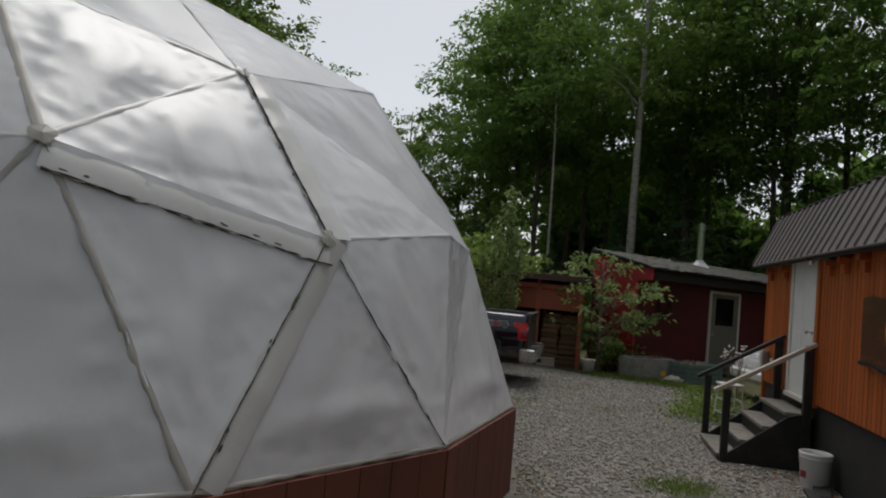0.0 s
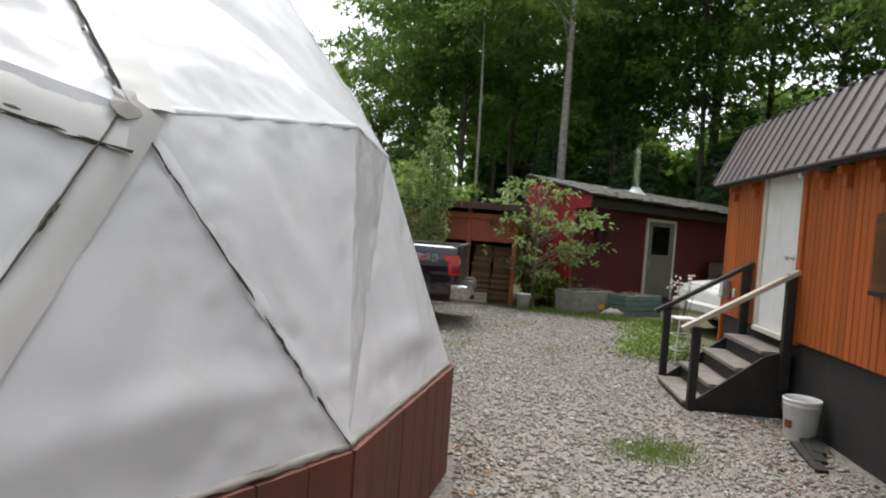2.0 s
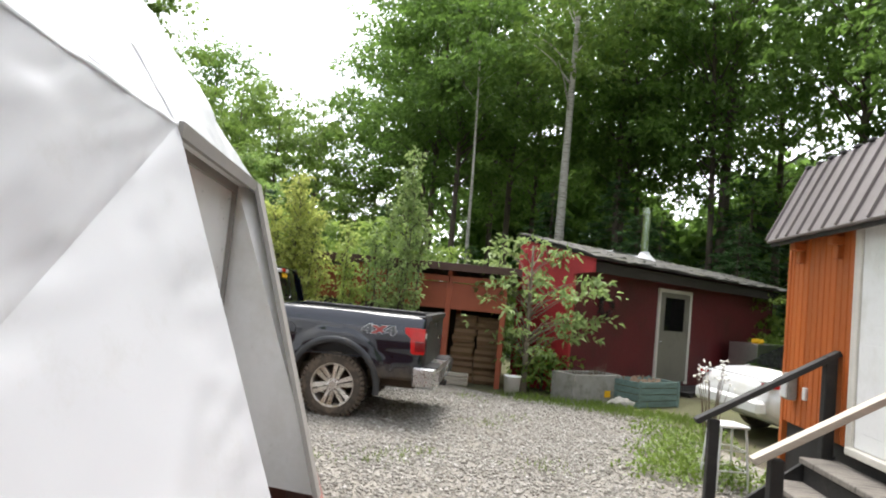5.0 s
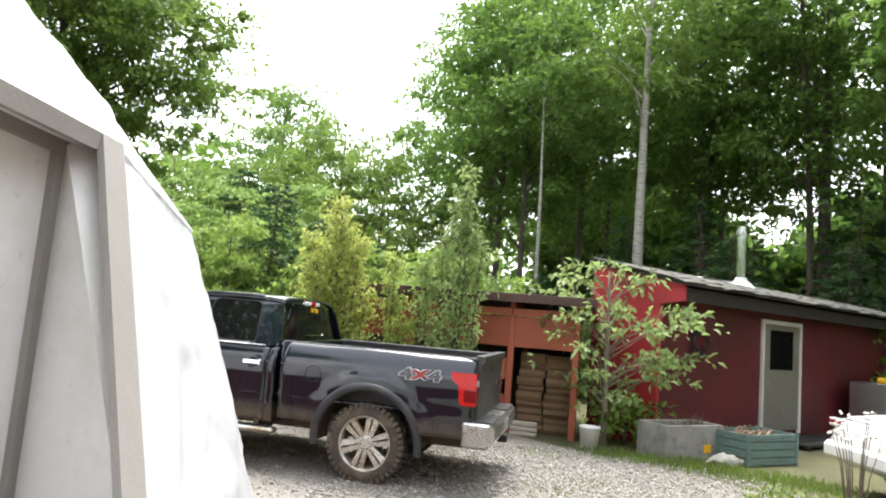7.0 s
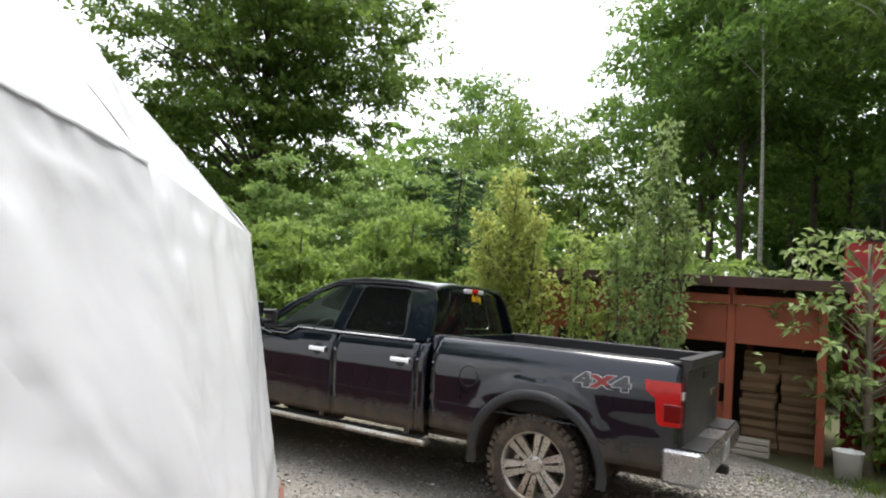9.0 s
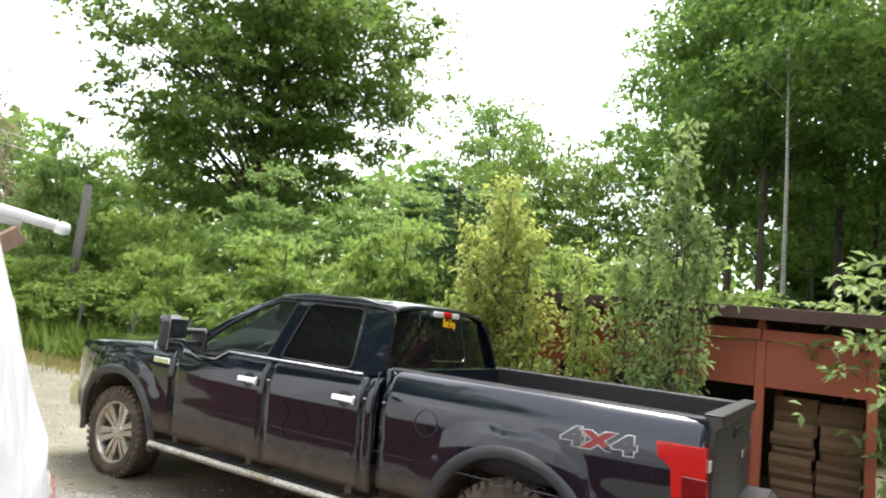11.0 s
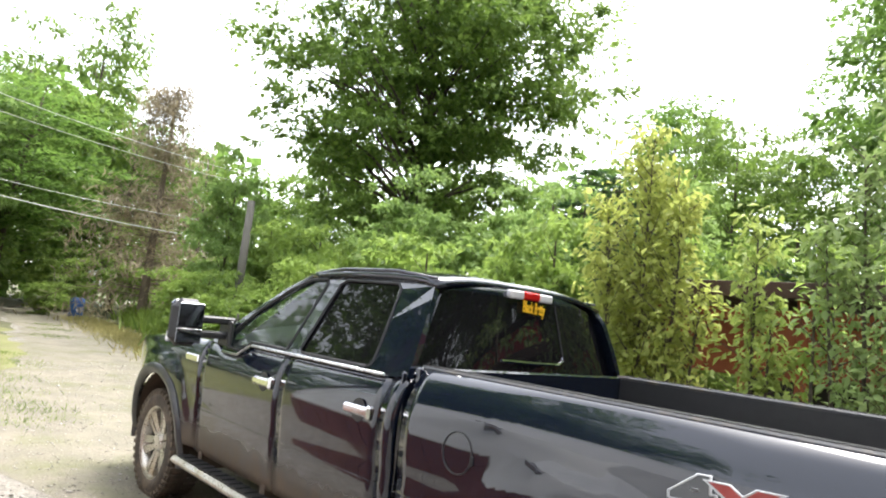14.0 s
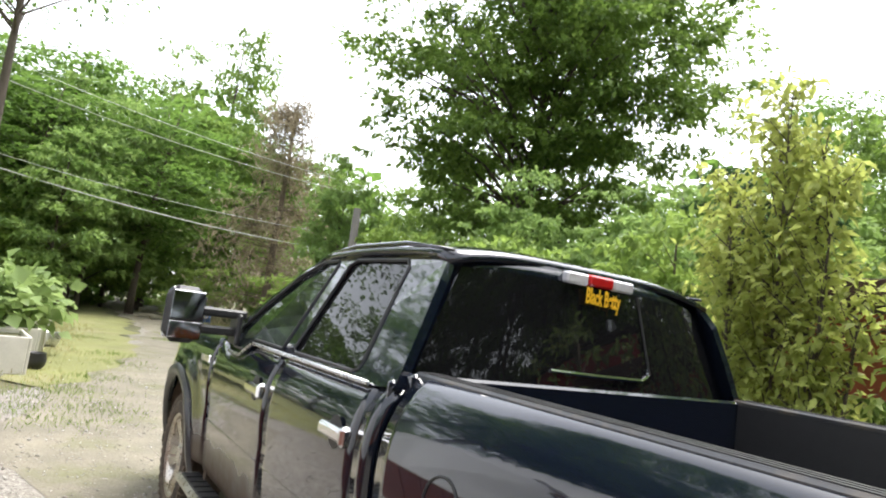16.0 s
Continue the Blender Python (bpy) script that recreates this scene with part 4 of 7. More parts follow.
for k in range(90):
    a = random.uniform(0, 2 * math.pi)
    r = random.gauss(0.2, 0.035)
    c = Vector((1.06 + r * math.cos(a), random.uniform(-0.02, 0.05), 1.74 + r * math.sin(a)))
    e = Vector((random.uniform(-1, 1), random.uniform(-0.4, 0.2), random.uniform(-1, 1))).normalized() * 0.09
    beam_between(b, c - e, c + e, 0.012, 0.006)
wr = finish("wreath", b, M_DARK)
wr.matrix_world = HUT
tagged(wr, "dark dried twig wreath on the hut wall", "wreath")
ch = root("stove_pipe", HUT @ pose(4.0, 1.0, 0), "shiny steel stove pipe with a capped top on the hut roof", "chimney")
b = bmesh.new()
lathe(b, [(0.10, 2.8), (0.10, 4.05), (0.125, 4.06), (0.125, 4.14), (0.10, 4.15), (0.10, 4.25), (0.0, 4.27)], 20)
part("pipe", b, M_CHROME, ch, smooth=False)
b = bmesh.new()
lathe(b, [(0.30, 2.93), (0.24, 3.0), (0.13, 3.10), (0.105, 3.16)], 20)
part("flashing", b, M_PVC, ch, "pale metal flashing")
part("patch", boxed(-1.3, -0.15, 0.05, 0.36, 3.01, 3.05, 0.004), M_STEEL, ch, "pale metal roof patch")

# deck board, planter block, crate, shelf unit
dk = root("plank_step", HUT, "dark weathered plank step before the hut door", "step")
for k in range(3):
    part("plank", boxed(2.9, 5.6, -0.95 + 0.28 * k, -0.69 + 0.28 * k, 0.06, 0.10, 0.005), M_DARKWOOD, dk)
part("bearer", boxed(2.95, 3.05, -0.95, -0.12, -0.03, 0.058), M_DARK, dk)
part("bearer", boxed(5.4, 5.5, -0.95, -0.12, -0.03, 0.058), M_DARK, dk)

pb = root("concrete_planter", pose(3.62, 3.18, 0, 0, 0, 42), "rough grey concrete planter trough with dry stems", "planter")
for x0, x1, y0, y1 in ((-0.62, 0.62, -0.28, -0.22), (-0.62, 0.62, 0.22, 0.28), (-0.62, -0.56, -0.22, 0.22), (0.56, 0.62, -0.22, 0.22)):
    part("side", boxed(x0, x1, y0, y1, -0.02, 0.50, 0.012), M_CONCRETE, pb)
part("soil", boxed(-0.56, 0.56, -0.22, 0.22, -0.02, 0.44), M_SOIL, pb)
part("tag", boxed(0.18, 0.34, -0.287, -0.281, 0.10, 0.22, 0.002), M_YELLOW, pb, "yellow label")
b = bmesh.new()
for k in range(60):
    x, yv = random.uniform(-0.55, 0.55), random.uniform(-0.2, 0.2)
    tube(b, [(x, yv, 0.42), (x + random.uniform(-0.12, 0.12), yv + random.uniform(-0.08, 0.08), random.uniform(0.5, 0.66))], [0.005, 0.003], 4, False)
part("dry_stems", b, M_DEAD, pb)

cr = root("slatted_crate", pose(4.72, 3.52, 0, 0, 0, 42), "faded teal slatted wooden crate filled with rubbish", "crate")
for k in range(4):
    z0 = 0.01 + 0.115 * k
    part("slat", boxed(-0.60, 0.60, -0.33, -0.31, z0, z0 + 0.10, 0.004), M_TEAL, cr)
    part("slat", boxed(-0.60, 0.60, 0.31, 0.33, z0, z0 + 0.10, 0.004), M_TEAL, cr)
    part("slat", boxed(-0.60, -0.58, -0.308, 0.308, z0, z0 + 0.10, 0.004), M_TEAL, cr)
    part("slat", boxed(0.58, 0.60, -0.308, 0.308, z0, z0 + 0.10, 0.004), M_TEAL, cr)
for x0 in (-0.60, 0.54):
    for y0 in (-0.345, 0.33):
        part("corner_post", boxed(x0, x0 + 0.06, y0, y0 + 0.016, 0.0, 0.48, 0.004), M_TEAL, cr)
part("filling", boxed(-0.57, 0.57, -0.30, 0.30, 0.02, 0.38), M_SOIL, cr, "dark rubbish filling")
b = bmesh.new()
for k in range(40):
    c = Vector((random.uniform(-0.5, 0.5), random.uniform(-0.26, 0.26), 0.40))
    beam_between(b, c, c + Vector((random.uniform(-0.2, 0.2), random.uniform(-0.1, 0.1), random.uniform(0.0, 0.12))), 0.03, 0.02)
part("scrap_heap", b, M_BRACE, cr)
b = bmesh.new()
bmesh.ops.create_icosphere(b, subdivisions=3, radius=0.17, matrix=Matrix.Translation((4.15, 2.62, 0.08)) @ Matrix.Diagonal((1.3, 0.8, 0.6, 1)))
for v in b.verts:
    v.co += Vector((1, 1, 1)) * 0.09 * noise.noise(v.co * 9)
tagged(finish("plastic_bag", b, M_CONCRETE), "crumpled pale plastic bag lying on the gravel edge", "bag")

sh = root("pigeonhole_unit", HUT @ pose(6.2, -0.95, 0), "grey metal shelf unit with a row of round holes", "shelf unit")
b = bmesh.new()
box(b, 0, 2.3, 0.02, 0.72, -0.02, 1.18, 0.01)
part("case", b, M_STEEL, sh, "dull galvanised case")
# case is solid: black discs and a plate paint the openings' inner shade
for k in range(5):
    b = bmesh.new()
    lathe(b, [(0.17, -0.012), (0.17, 0.02), (0.14, 0.022), (0.0, 0.022)], 18, Matrix.Translation((0.32 + 0.42 * k, 0.02, 0.80)) @ Matrix.Rotation(radians(90), 4, "X"))
    part("hole_shade_disc", b, M_PLASTIC, sh, "black disc for the shade in a round opening")
part("shelf_bar", boxed(0.06, 2.24, -0.03, 0.02, 0.74, 0.79, 0.004), M_STEEL, sh)
part("opening_shade_plate", boxed(0.12, 2.18, 0.0, 0.021, 0.12, 0.52, 0.004), M_PLASTIC, sh, "black plate for the shade in the lower opening")
b = bmesh.new()
box(b, 0.55, 0.85, 0.2, 0.42, 1.18, 1.30, 0.03)
yt = finish("yellow_tool", b, M_YELLOW)
yt.matrix_world = HUT @ pose(6.2, -0.95, 0)
tagged(yt, "small yellow tool lying on the shelf unit", "tool")

# ---- woodshed ----
shed = root("wood_shed", Matrix.Identity(4), "rusty red open-fronted wood shed with a low dark sheet roof", "shed")
SX = [-2.5, -0.8, 0.95, 2.0]
for x in SX:
    part("post", boxed(x - 0.05, x + 0.05, 3.36, 3.48, -0.05, 2.1, 0.006), M_SHED, shed)
    part("post", boxed(x - 0.05, x + 0.05, 6.2, 6.3, -0.05, 1.9, 0.006), M_SHED, shed)
for x0, x1 in zip(SX, SX[1:]):
    part("front_panel", boxed(x0 + 0.052, x1 - 0.052, 3.37, 3.40, 1.40, 1.90, 0.004), M_SHED, shed)
    if x0 < 0.9:
        part("lower_board", boxed(x0 + 0.052, x1 - 0.052, 3.39, 3.42, 0.86, 1.20, 0.004), M_SHED, shed)
        part("lower_board", boxed(x0 + 0.052, x1 - 0.052, 3.39, 3.42, 0.08, 0.62, 0.004), M_SHED, shed)
    part("top_beam", boxed(x0 + 0.01, x1 - 0.01, 3.31, 3.355, 1.91, 2.03, 0.006), M_SHED, shed)
    part("rafter", boxed(x1 - 0.03, x1 + 0.03, 3.3, 6.4, 2.035, 2.14), M_SHED, shed)
b = bmesh.new()
n = 150
rows = []
for i in range(n + 1):
    x = -2.65 + 4.95 * i / n
    w = 0.018 * math.sin(i * 1.2)
    rows.append([b.verts.new((x, 3.12, 2.20 + w)), b.verts.new((x, 6.6, 2.02 + w)), b.verts.new((x, 6.6, 2.005 + w)), b.verts.new((x, 3.12, 2.185 + w))])
for r0, r1 in zip(rows, rows[1:]):
    for i in range(4):
        b.faces.new((r0[i], r0[(i + 1) % 4], r1[(i + 1) % 4], r1[i]))
part("roof_sheet", b, M_RUSTROOF, shed, "dark rusted corrugated roof")
# inner walls coloured near-black to stand for the shed's inside shade
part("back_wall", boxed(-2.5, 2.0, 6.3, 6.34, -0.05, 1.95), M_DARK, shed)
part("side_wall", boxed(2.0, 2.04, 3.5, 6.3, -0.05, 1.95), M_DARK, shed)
part("roof_edge", boxed(-2.65, 2.3, 3.08, 3.115, 2.12, 2.26, 0.004), M_RUSTROOF, shed)
logs = []
for k in range(4):
    b = bmesh.new()
    r = 0.07 + 0.02 * k / 3
    prism(b, [(r * math.cos(a) * (0.8 + 0.3 * random.random()), r * math.sin(a) * (0.8 + 0.3 * random.random())) for a in [j * 2 * math.pi / 6 for j in range(6)]], 0, 0.42)
    me = bpy.data.meshes.new("log")
    b.to_mesh(me)
    b.free()
    me.materials.append(M_FIREWOOD)
    logs.append(me)
pile = root("firewood_stack", Matrix.Identity(4), "stacked split firewood inside the shed", "firewood")
for row in range(10):
    for col in range(2):
        for deep in range(2):
            ob = new("log", logs[random.randrange(4)])
            ob.parent = pile
            ob.location = (1.50 + 0.46 * col + random.uniform(-0.03, 0.03), 3.85 + 0.17 * deep + random.uniform(-0.04, 0.04), 0.07 + 0.128 * row)
            ob.rotation_euler = Euler((0, 0, radians(90) + random.uniform(-0.12, 0.12))).to_matrix().to_4x4().to_euler()
sp = root("split_boards", Matrix.Identity(4), "short stack of pale split boards at the shed post", "firewood")
for k in range(3):
    part("board", boxed(1.02, 1.46, 3.30 + 0.01 * k, 3.48, 0.075 * k, 0.075 * k + 0.065, 0.01), M_RAIL, sp)


# ---- pickup truck (x runs forward from the rear axle in its own space) ----
TRUCK = pose(0, 0, 0, 0, 0, 180)
truck = root("pickup_truck", TRUCK, "black crew-cab pickup truck with mud along its sills, parked on gravel", "pickup truck")
WB, AR = 3.98, 0.535
HW = [(0.42, 0.925), (0.55, 0.955), (0.70, 0.972), (0.80, 0.980), (0.86, 0.978), (0.98, 0.992), (1.10, 0.992), (1.17, 0.982), (1.23, 0.962), (1.285, 0.934), (1.36, 0.878)]


def half_width(x, z):
    w = HW[-1][1]
    for (z0, w0), (z1, w1) in zip(HW, HW[1:]):
        if z <= z1:
            t = max(0.0, (z - z0) / (z1 - z0))
            w = w0 + (w1 - w0) * t
            break
    for xc in (0.0, WB):
        d = math.hypot(x - xc, z - 0.42)
        if d < 0.75:
            w += 0.035 * (1 - ((d - AR) / 0.21) ** 2 if d > AR else 1.0) * (1.0 if z < 1.1 else 0.4)
    if x > 4.15:
        w -= 0.16 * ((x - 4.15) / 0.75) ** 2
    if x < -0.95:
        w -= 0.05 * ((-0.95 - x) / 0.2) ** 2
    return w


def arch_low(x, floor):
    z = floor
    for xc in (0.0, WB):
        if abs(x - xc) < AR:
            z = max(z, 0.42 + math.sqrt(AR ** 2 - (x - xc) ** 2))
    return z


def columns(x0, x1, step=0.06):
    xs = [x0 + (x1 - x0) * i / max(2, int((x1 - x0) / step)) for i in range(max(2, int((x1 - x0) / step)) + 1)]
    for xc in (0.0, WB):
        for k in range(25):
            xs.append(xc + AR * 0.9999 * math.cos(math.pi * k / 24))
    return sorted({round(x, 4) for x in xs if x0 <= x <= x1})


def skin(x0, x1, floor, top, sgn, nz=16):
    """A body side panel, rounded in section, with returned edges."""
    b = bmesh.new()
    xs = columns(x0, x1)
    g = []
    for x in xs:
        lo, hi = arch_low(x, floor(x) if callable(floor) else floor), top(x)
        col = []
        for j in range(nz + 1):
            z = lo + (hi - lo) * j / nz
            col.append(b.verts.new((x, sgn * half_width(x, z), z)))
        g.append(col)
    for c0, c1 in zip(g, g[1:]):
        for j in range(nz):
            b.faces.new((c0[j], c1[j], c1[j + 1], c0[j + 1]))
    rim = [e for e in b.edges if e.is_boundary]
    ex = bmesh.ops.extrude_edge_only(b, edges=rim)
    bmesh.ops.translate(b, vec=(0, -sgn * 0.035, 0), verts=[v for v in ex["geom"] if isinstance(v, bmesh.types.BMVert)])
    bmesh.ops.recalc_face_normals(b, faces=b.faces[:])
    return b


def belt(x):
    return 1.285 if x < 2.62 else 1.285 - 0.075 * min(1.0, (x - 2.62) / 0.12) if x < 2.95 else 1.21 + 0.05 * min(1.0, (x - 2.95) / 0.2)


def fender_top(x):
    return 1.27 - 0.11 * max(0.0, (x - 3.3) / 1.6) ** 1.6


BEDTOP = 1.36


def low(z):
    return z if z < 1.29 else 1.29 + (z - 1.29) * 0.885


for sgn in (1, -1):
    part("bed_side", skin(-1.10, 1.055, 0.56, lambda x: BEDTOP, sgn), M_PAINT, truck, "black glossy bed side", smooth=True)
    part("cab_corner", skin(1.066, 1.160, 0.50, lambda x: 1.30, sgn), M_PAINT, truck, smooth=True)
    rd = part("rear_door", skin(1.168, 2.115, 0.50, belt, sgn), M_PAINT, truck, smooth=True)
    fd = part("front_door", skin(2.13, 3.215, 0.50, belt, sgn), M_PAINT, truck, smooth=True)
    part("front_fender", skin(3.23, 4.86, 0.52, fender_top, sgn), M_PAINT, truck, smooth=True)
    for door, hx in ((rd, 1.33), (fd, 2.31)):
        b = bmesh.new()
        yh = half_width(hx, 1.11)
        box(b, hx - 0.105, hx + 0.105, sgn * (yh + 0.012) - 0.018, sgn * (yh + 0.012) + 0.018, 1.085, 1.135, 0.012)
        box(b, hx - 0.115, hx - 0.08, sgn * yh - 0.02, sgn * yh + 0.03, 1.075, 1.145, 0.012)
        part("handle", b, M_CHROME, door, "chrome door handle")
        b = bmesh.new()
        lathe(b, [(0.0, 0.0), (0.055, 0.0), (0.058, 0.002), (0.0, 0.003)], 20, Matrix.Translation((hx, sgn * (yh + 0.001), 1.11)) @ Matrix.Rotation(radians(-90 * sgn), 4, "X"))
        part("handle_recess", b, M_PLASTIC, door)
    for xc in (0.0, WB):
        b = bmesh.new()
        rows = []
        for k in range(41):
            a = math.radians(-8 + 196 * k / 40)
            row = []
            for r, o in ((AR - 0.015, -0.01), (AR + 0.005, 0.022), (AR + 0.05, 0.024), (AR + 0.068, 0.002)):
                x, z = xc + r * math.cos(a), 0.42 + r * math.sin(a)
                row.append(b.verts.new((x, sgn * (half_width(x, max(z, 0.42)) + o), z)))
            rows.append(row)
        for r0, r1 in zip(rows, rows[1:]):
            for i in range(3):
                b.faces.new((r0[i], r0[i + 1], r1[i + 1], r1[i]))
        bmesh.ops.recalc_face_normals(b, faces=b.faces[:])
        part("wheel_arch_trim", b, M_ARCH, truck, "satin wheel arch lip", smooth=True)
        b = bmesh.new()
        rows = []
        for k in range(25):
            a = math.radians(-5 + 190 * k / 24)
            x, z = xc + (AR + 0.01) * math.cos(a), 0.42 + (AR + 0.01) * math.sin(a)
            rows.append([b.verts.new((x, sgn * 0.95, z)), b.verts.new((x, sgn * 0.52, z))])
        for r0, r1 in zip(rows, rows[1:]):
            b.faces.new((r0[0], r0[1], r1[1], r1[0]))
        b.faces.new([r[1] for r in rows])
        part("wheel_well", b, M_MUDWELL, truck, "mud-caked wheel well")
    b = bmesh.new()
    box(b, 0.98, 3.36, sgn * 0.99 - 0.075, sgn * 0.99 + 0.075, 0.40, 0.455, 0.02)
    rb = part("running_board", b, M_RIM, truck, "chrome-edged running board with mud")
    part("step_pad", boxed(1.05, 3.3, sgn * 0.99 - 0.05, sgn * 0.99 + 0.05, 0.456, 0.464), M_PLASTIC, rb)
    for k in range(22):
        part("grip_rib", boxed(1.08 + 0.1 * k, 1.12 + 0.1 * k, sgn * 0.99 - 0.045, sgn * 0.99 + 0.045, 0.465, 0.471), M_PLASTIC, rb)
    for x in (1.2, 2.2, 3.1):
        part("board_bracket", boxed(x, x + 0.06, min(sgn * 0.6, sgn * 0.95), max(sgn * 0.6, sgn * 0.95), 0.405, 0.52), M_MUDWELL, truck)

    # greenhouse side with two windows
    def gy(z):
        return sgn * (0.938 - 0.36 * (z - 1.29) - 0.10 * max(0.0, z - 1.72) ** 1.2 * 3)

    outer = [(1.06, 1.31), (1.09, 1.55), (1.125, 1.74), (1.165, 1.82), (1.25, 1.872), (1.5, 1.895), (2.0, 1.895), (2.28, 1.865), (2.52, 1.77), (2.80, 1.59), (3.06, 1.40), (3.215, 1.27), (3.05, 1.262), (2.95, 1.212), (2.74, 1.212), (2.62, 1.287), (2.2, 1.287), (1.6, 1.287), (1.25, 1.287)]
    wr = [(1.355, 1.37), (1.365, 1.335), (1.40, 1.32), (2.02, 1.32), (2.06, 1.34), (1.99, 1.80), (1.94, 1.83), (1.46, 1.825), (1.41, 1.79), (1.375, 1.60)]
    wf = [(2.20, 1.32), (2.64, 1.32), (2.76, 1.25), (2.94, 1.25), (2.98, 1.36), (2.80, 1.53), (2.52, 1.73), (2.34, 1.82), (2.16, 1.83), (2.13, 1.80)]
    b = bmesh.new()
    for loop in (outer, wr, wf):
        vs = [b.verts.new((x, gy(z), low(z))) for x, z in loop]
        for i in range(len(vs)):
            b.edges.new((vs[i], vs[(i + 1) % len(vs)]))
    bmesh.ops.triangle_fill(b, use_beauty=True, use_dissolve=False, edges=b.edges[:])
    bmesh.ops.recalc_face_normals(b, faces=b.faces[:])
    if b.faces[:][0].normal.y * sgn < 0:
        bmesh.ops.reverse_faces(b, faces=b.faces[:])
    ob = part("window_frame", b, M_PAINT, truck)
    so = ob.modifiers.new("thick", "SOLIDIFY")
    so.thickness, so.offset = 0.035, -1
    for loop, mat, lab in ((wr, M_TINT, "dark tinted rear side glass"), (wf, M_GLASS, "front side glass")):
        b = bmesh.new()
        b.faces.new([b.verts.new((x, gy(z) - sgn * 0.012, low(z))) for x, z in loop])
        b.normal_update()
        if b.faces[:][0].normal.y * sgn < 0:
            bmesh.ops.reverse_faces(b, faces=b.faces[:])
        part("side_window", b, mat, truck, lab).visible_shadow = False
        b = bmesh.new()
        pts = [(x, gy(z) + sgn * 0.001, low(z)) for x, z in loop]
        tube(b, pts + [pts[0]], 0.008, 5, False)
        part("window_seal", b, M_PLASTIC, truck)
    b = bmesh.new()
    tube(b, [(1.22, gy(1.29) + sgn * 0.012, 1.298), (2.62, gy(1.29) + sgn * 0.012, 1.298), (2.75, gy(1.22) + sgn * 0.012, 1.222), (2.97, gy(1.22) + sgn * 0.01, 1.222)], 0.009, 6)
    part("belt_moulding", b, M_STEEL, truck, smooth=True)

    # towing mirror
    mir = new("wing_mirror")
    mir.parent = truck
    tagged(mir, "large black towing mirror")
    b = bmesh.new()
    box(b, 2.93, 3.07, sgn * 1.24 - 0.105, sgn * 1.24 + 0.105, 1.24, 1.55, 0.055)
    part("mirror_shell", b, M_PLASTIC, mir, smooth=False)
    b = bmesh.new()
    box(b, 3.01, 3.078, sgn * 1.24 - 0.095, sgn * 1.24 + 0.095, 1.44, 1.54, 0.025)
    part("chrome_cap", b, M_PAINT, mir)
    part("mirror_glass", boxed(2.922, 2.929, sgn * 1.24 - 0.085, sgn * 1.24 + 0.085, 1.37, 1.525, 0.004), M_MIRROR, mir)
    part("lower_mirror_glass", boxed(2.922, 2.929, sgn * 1.24 - 0.085, sgn * 1.24 + 0.085, 1.265, 1.36, 0.004), M_MIRROR, mir)
    for z in (1.30, 1.40):
        part("mirror_arm", boxed(2.97, 3.04, min(sgn * 0.90, sgn * 1.16), max(sgn * 0.90, sgn * 1.16), z, z + 0.05, 0.012), M_PLASTIC, mir)
    part("sail_plate", boxed(2.93, 3.10, sgn * 0.945 - 0.015, sgn * 0.945 + 0.015, 1.255, 1.43, 0.01), M_PLASTIC, mir)
    part("turn_lamp", boxed(3.055, 3.075, sgn * 1.30 - 0.03, sgn * 1.30 + 0.03, 1.26, 1.33, 0.006), M_CLEAR, mir)
    part("fender_badge", boxed(3.30, 3.52, sgn * half_width(3.4, 1.13) - 0.006, sgn * half_width(3.4, 1.13) + 0.008, 1.105, 1.155, 0.006), M_CHROME, truck, "chrome fender badge")

    # lamps
    tl = new("tail_lamp")
    tl.parent = truck
    tagged(tl, "red rear lamp")
    b = bmesh.new()
    ws = sgn * 0.985
    prism(b, [(-0.86, 1.215), (-1.115, 1.215), (-1.125, 0.90), (-0.98, 0.895), (-0.955, 0.93), (-0.94, 1.09), (-0.87, 1.14)], ws - sgn * 0.10, ws + sgn * 0.018)
    part("lens", b, M_RED, tl, "bright red lens")
    part("lower_lens", boxed(-1.128, -1.0, ws - 0.02 + sgn * 0.01, ws + 0.012 + sgn * 0.01, 0.93, 1.06, 0.006), M_DARKRED, tl)
    part("reverse_lens", boxed(-1.131, -1.12, sgn * 0.92 - 0.035, sgn * 0.92 + 0.035, 1.09, 1.15, 0.003), M_CLEAR, tl)
    hl = new("head_lamp")
    hl.parent = truck
    tagged(hl, "clear head lamp")
    part("lens", boxed(4.70, 4.88, sgn * 0.68 - 0.12, sgn * 0.68 + 0.12, 0.88, 1.08, 0.03), M_CLEAR, hl)

    # bed rail cap
    b = bmesh.new()
    box(b, -1.09, 1.03, sgn * 0.84 - 0.04, sgn * 0.84 + 0.04, BEDTOP - 0.02, BEDTOP + 0.008, 0.008)
    cap = part("rail_cap", b, M_ARCH, truck, "ribbed black bed rail cap")
    for k in (-0.024, 0.0, 0.024):
        part("cap_rib", boxed(-1.05, 1.0, sgn * 0.84 + k - 0.005, sgn * 0.84 + k + 0.005, BEDTOP + 0.007, BEDTOP + 0.011), M_PLASTIC, cap)
    part("bed_inner_wall", boxed(-1.08, 1.03, min(sgn * 0.80, sgn * 0.83), max(sgn * 0.80, sgn * 0.83), 0.85, BEDTOP - 0.014), M_PLASTIC, truck)

# fuel door on the driver's side
b = bmesh.new()
pts = [(0.62 + 0.085 * math.cos(a), half_width(0.62 + 0.085 * math.cos(a), 1.055 + 0.085 * math.sin(a)) + 0.001, 1.055 + 0.085 * math.sin(a)) for a in [2 * math.pi * k / 24 for k in range(25)]]
tube(b, pts, 0.004, 5, False)
part("fuel_door_seam", b, M_PLASTIC, truck)
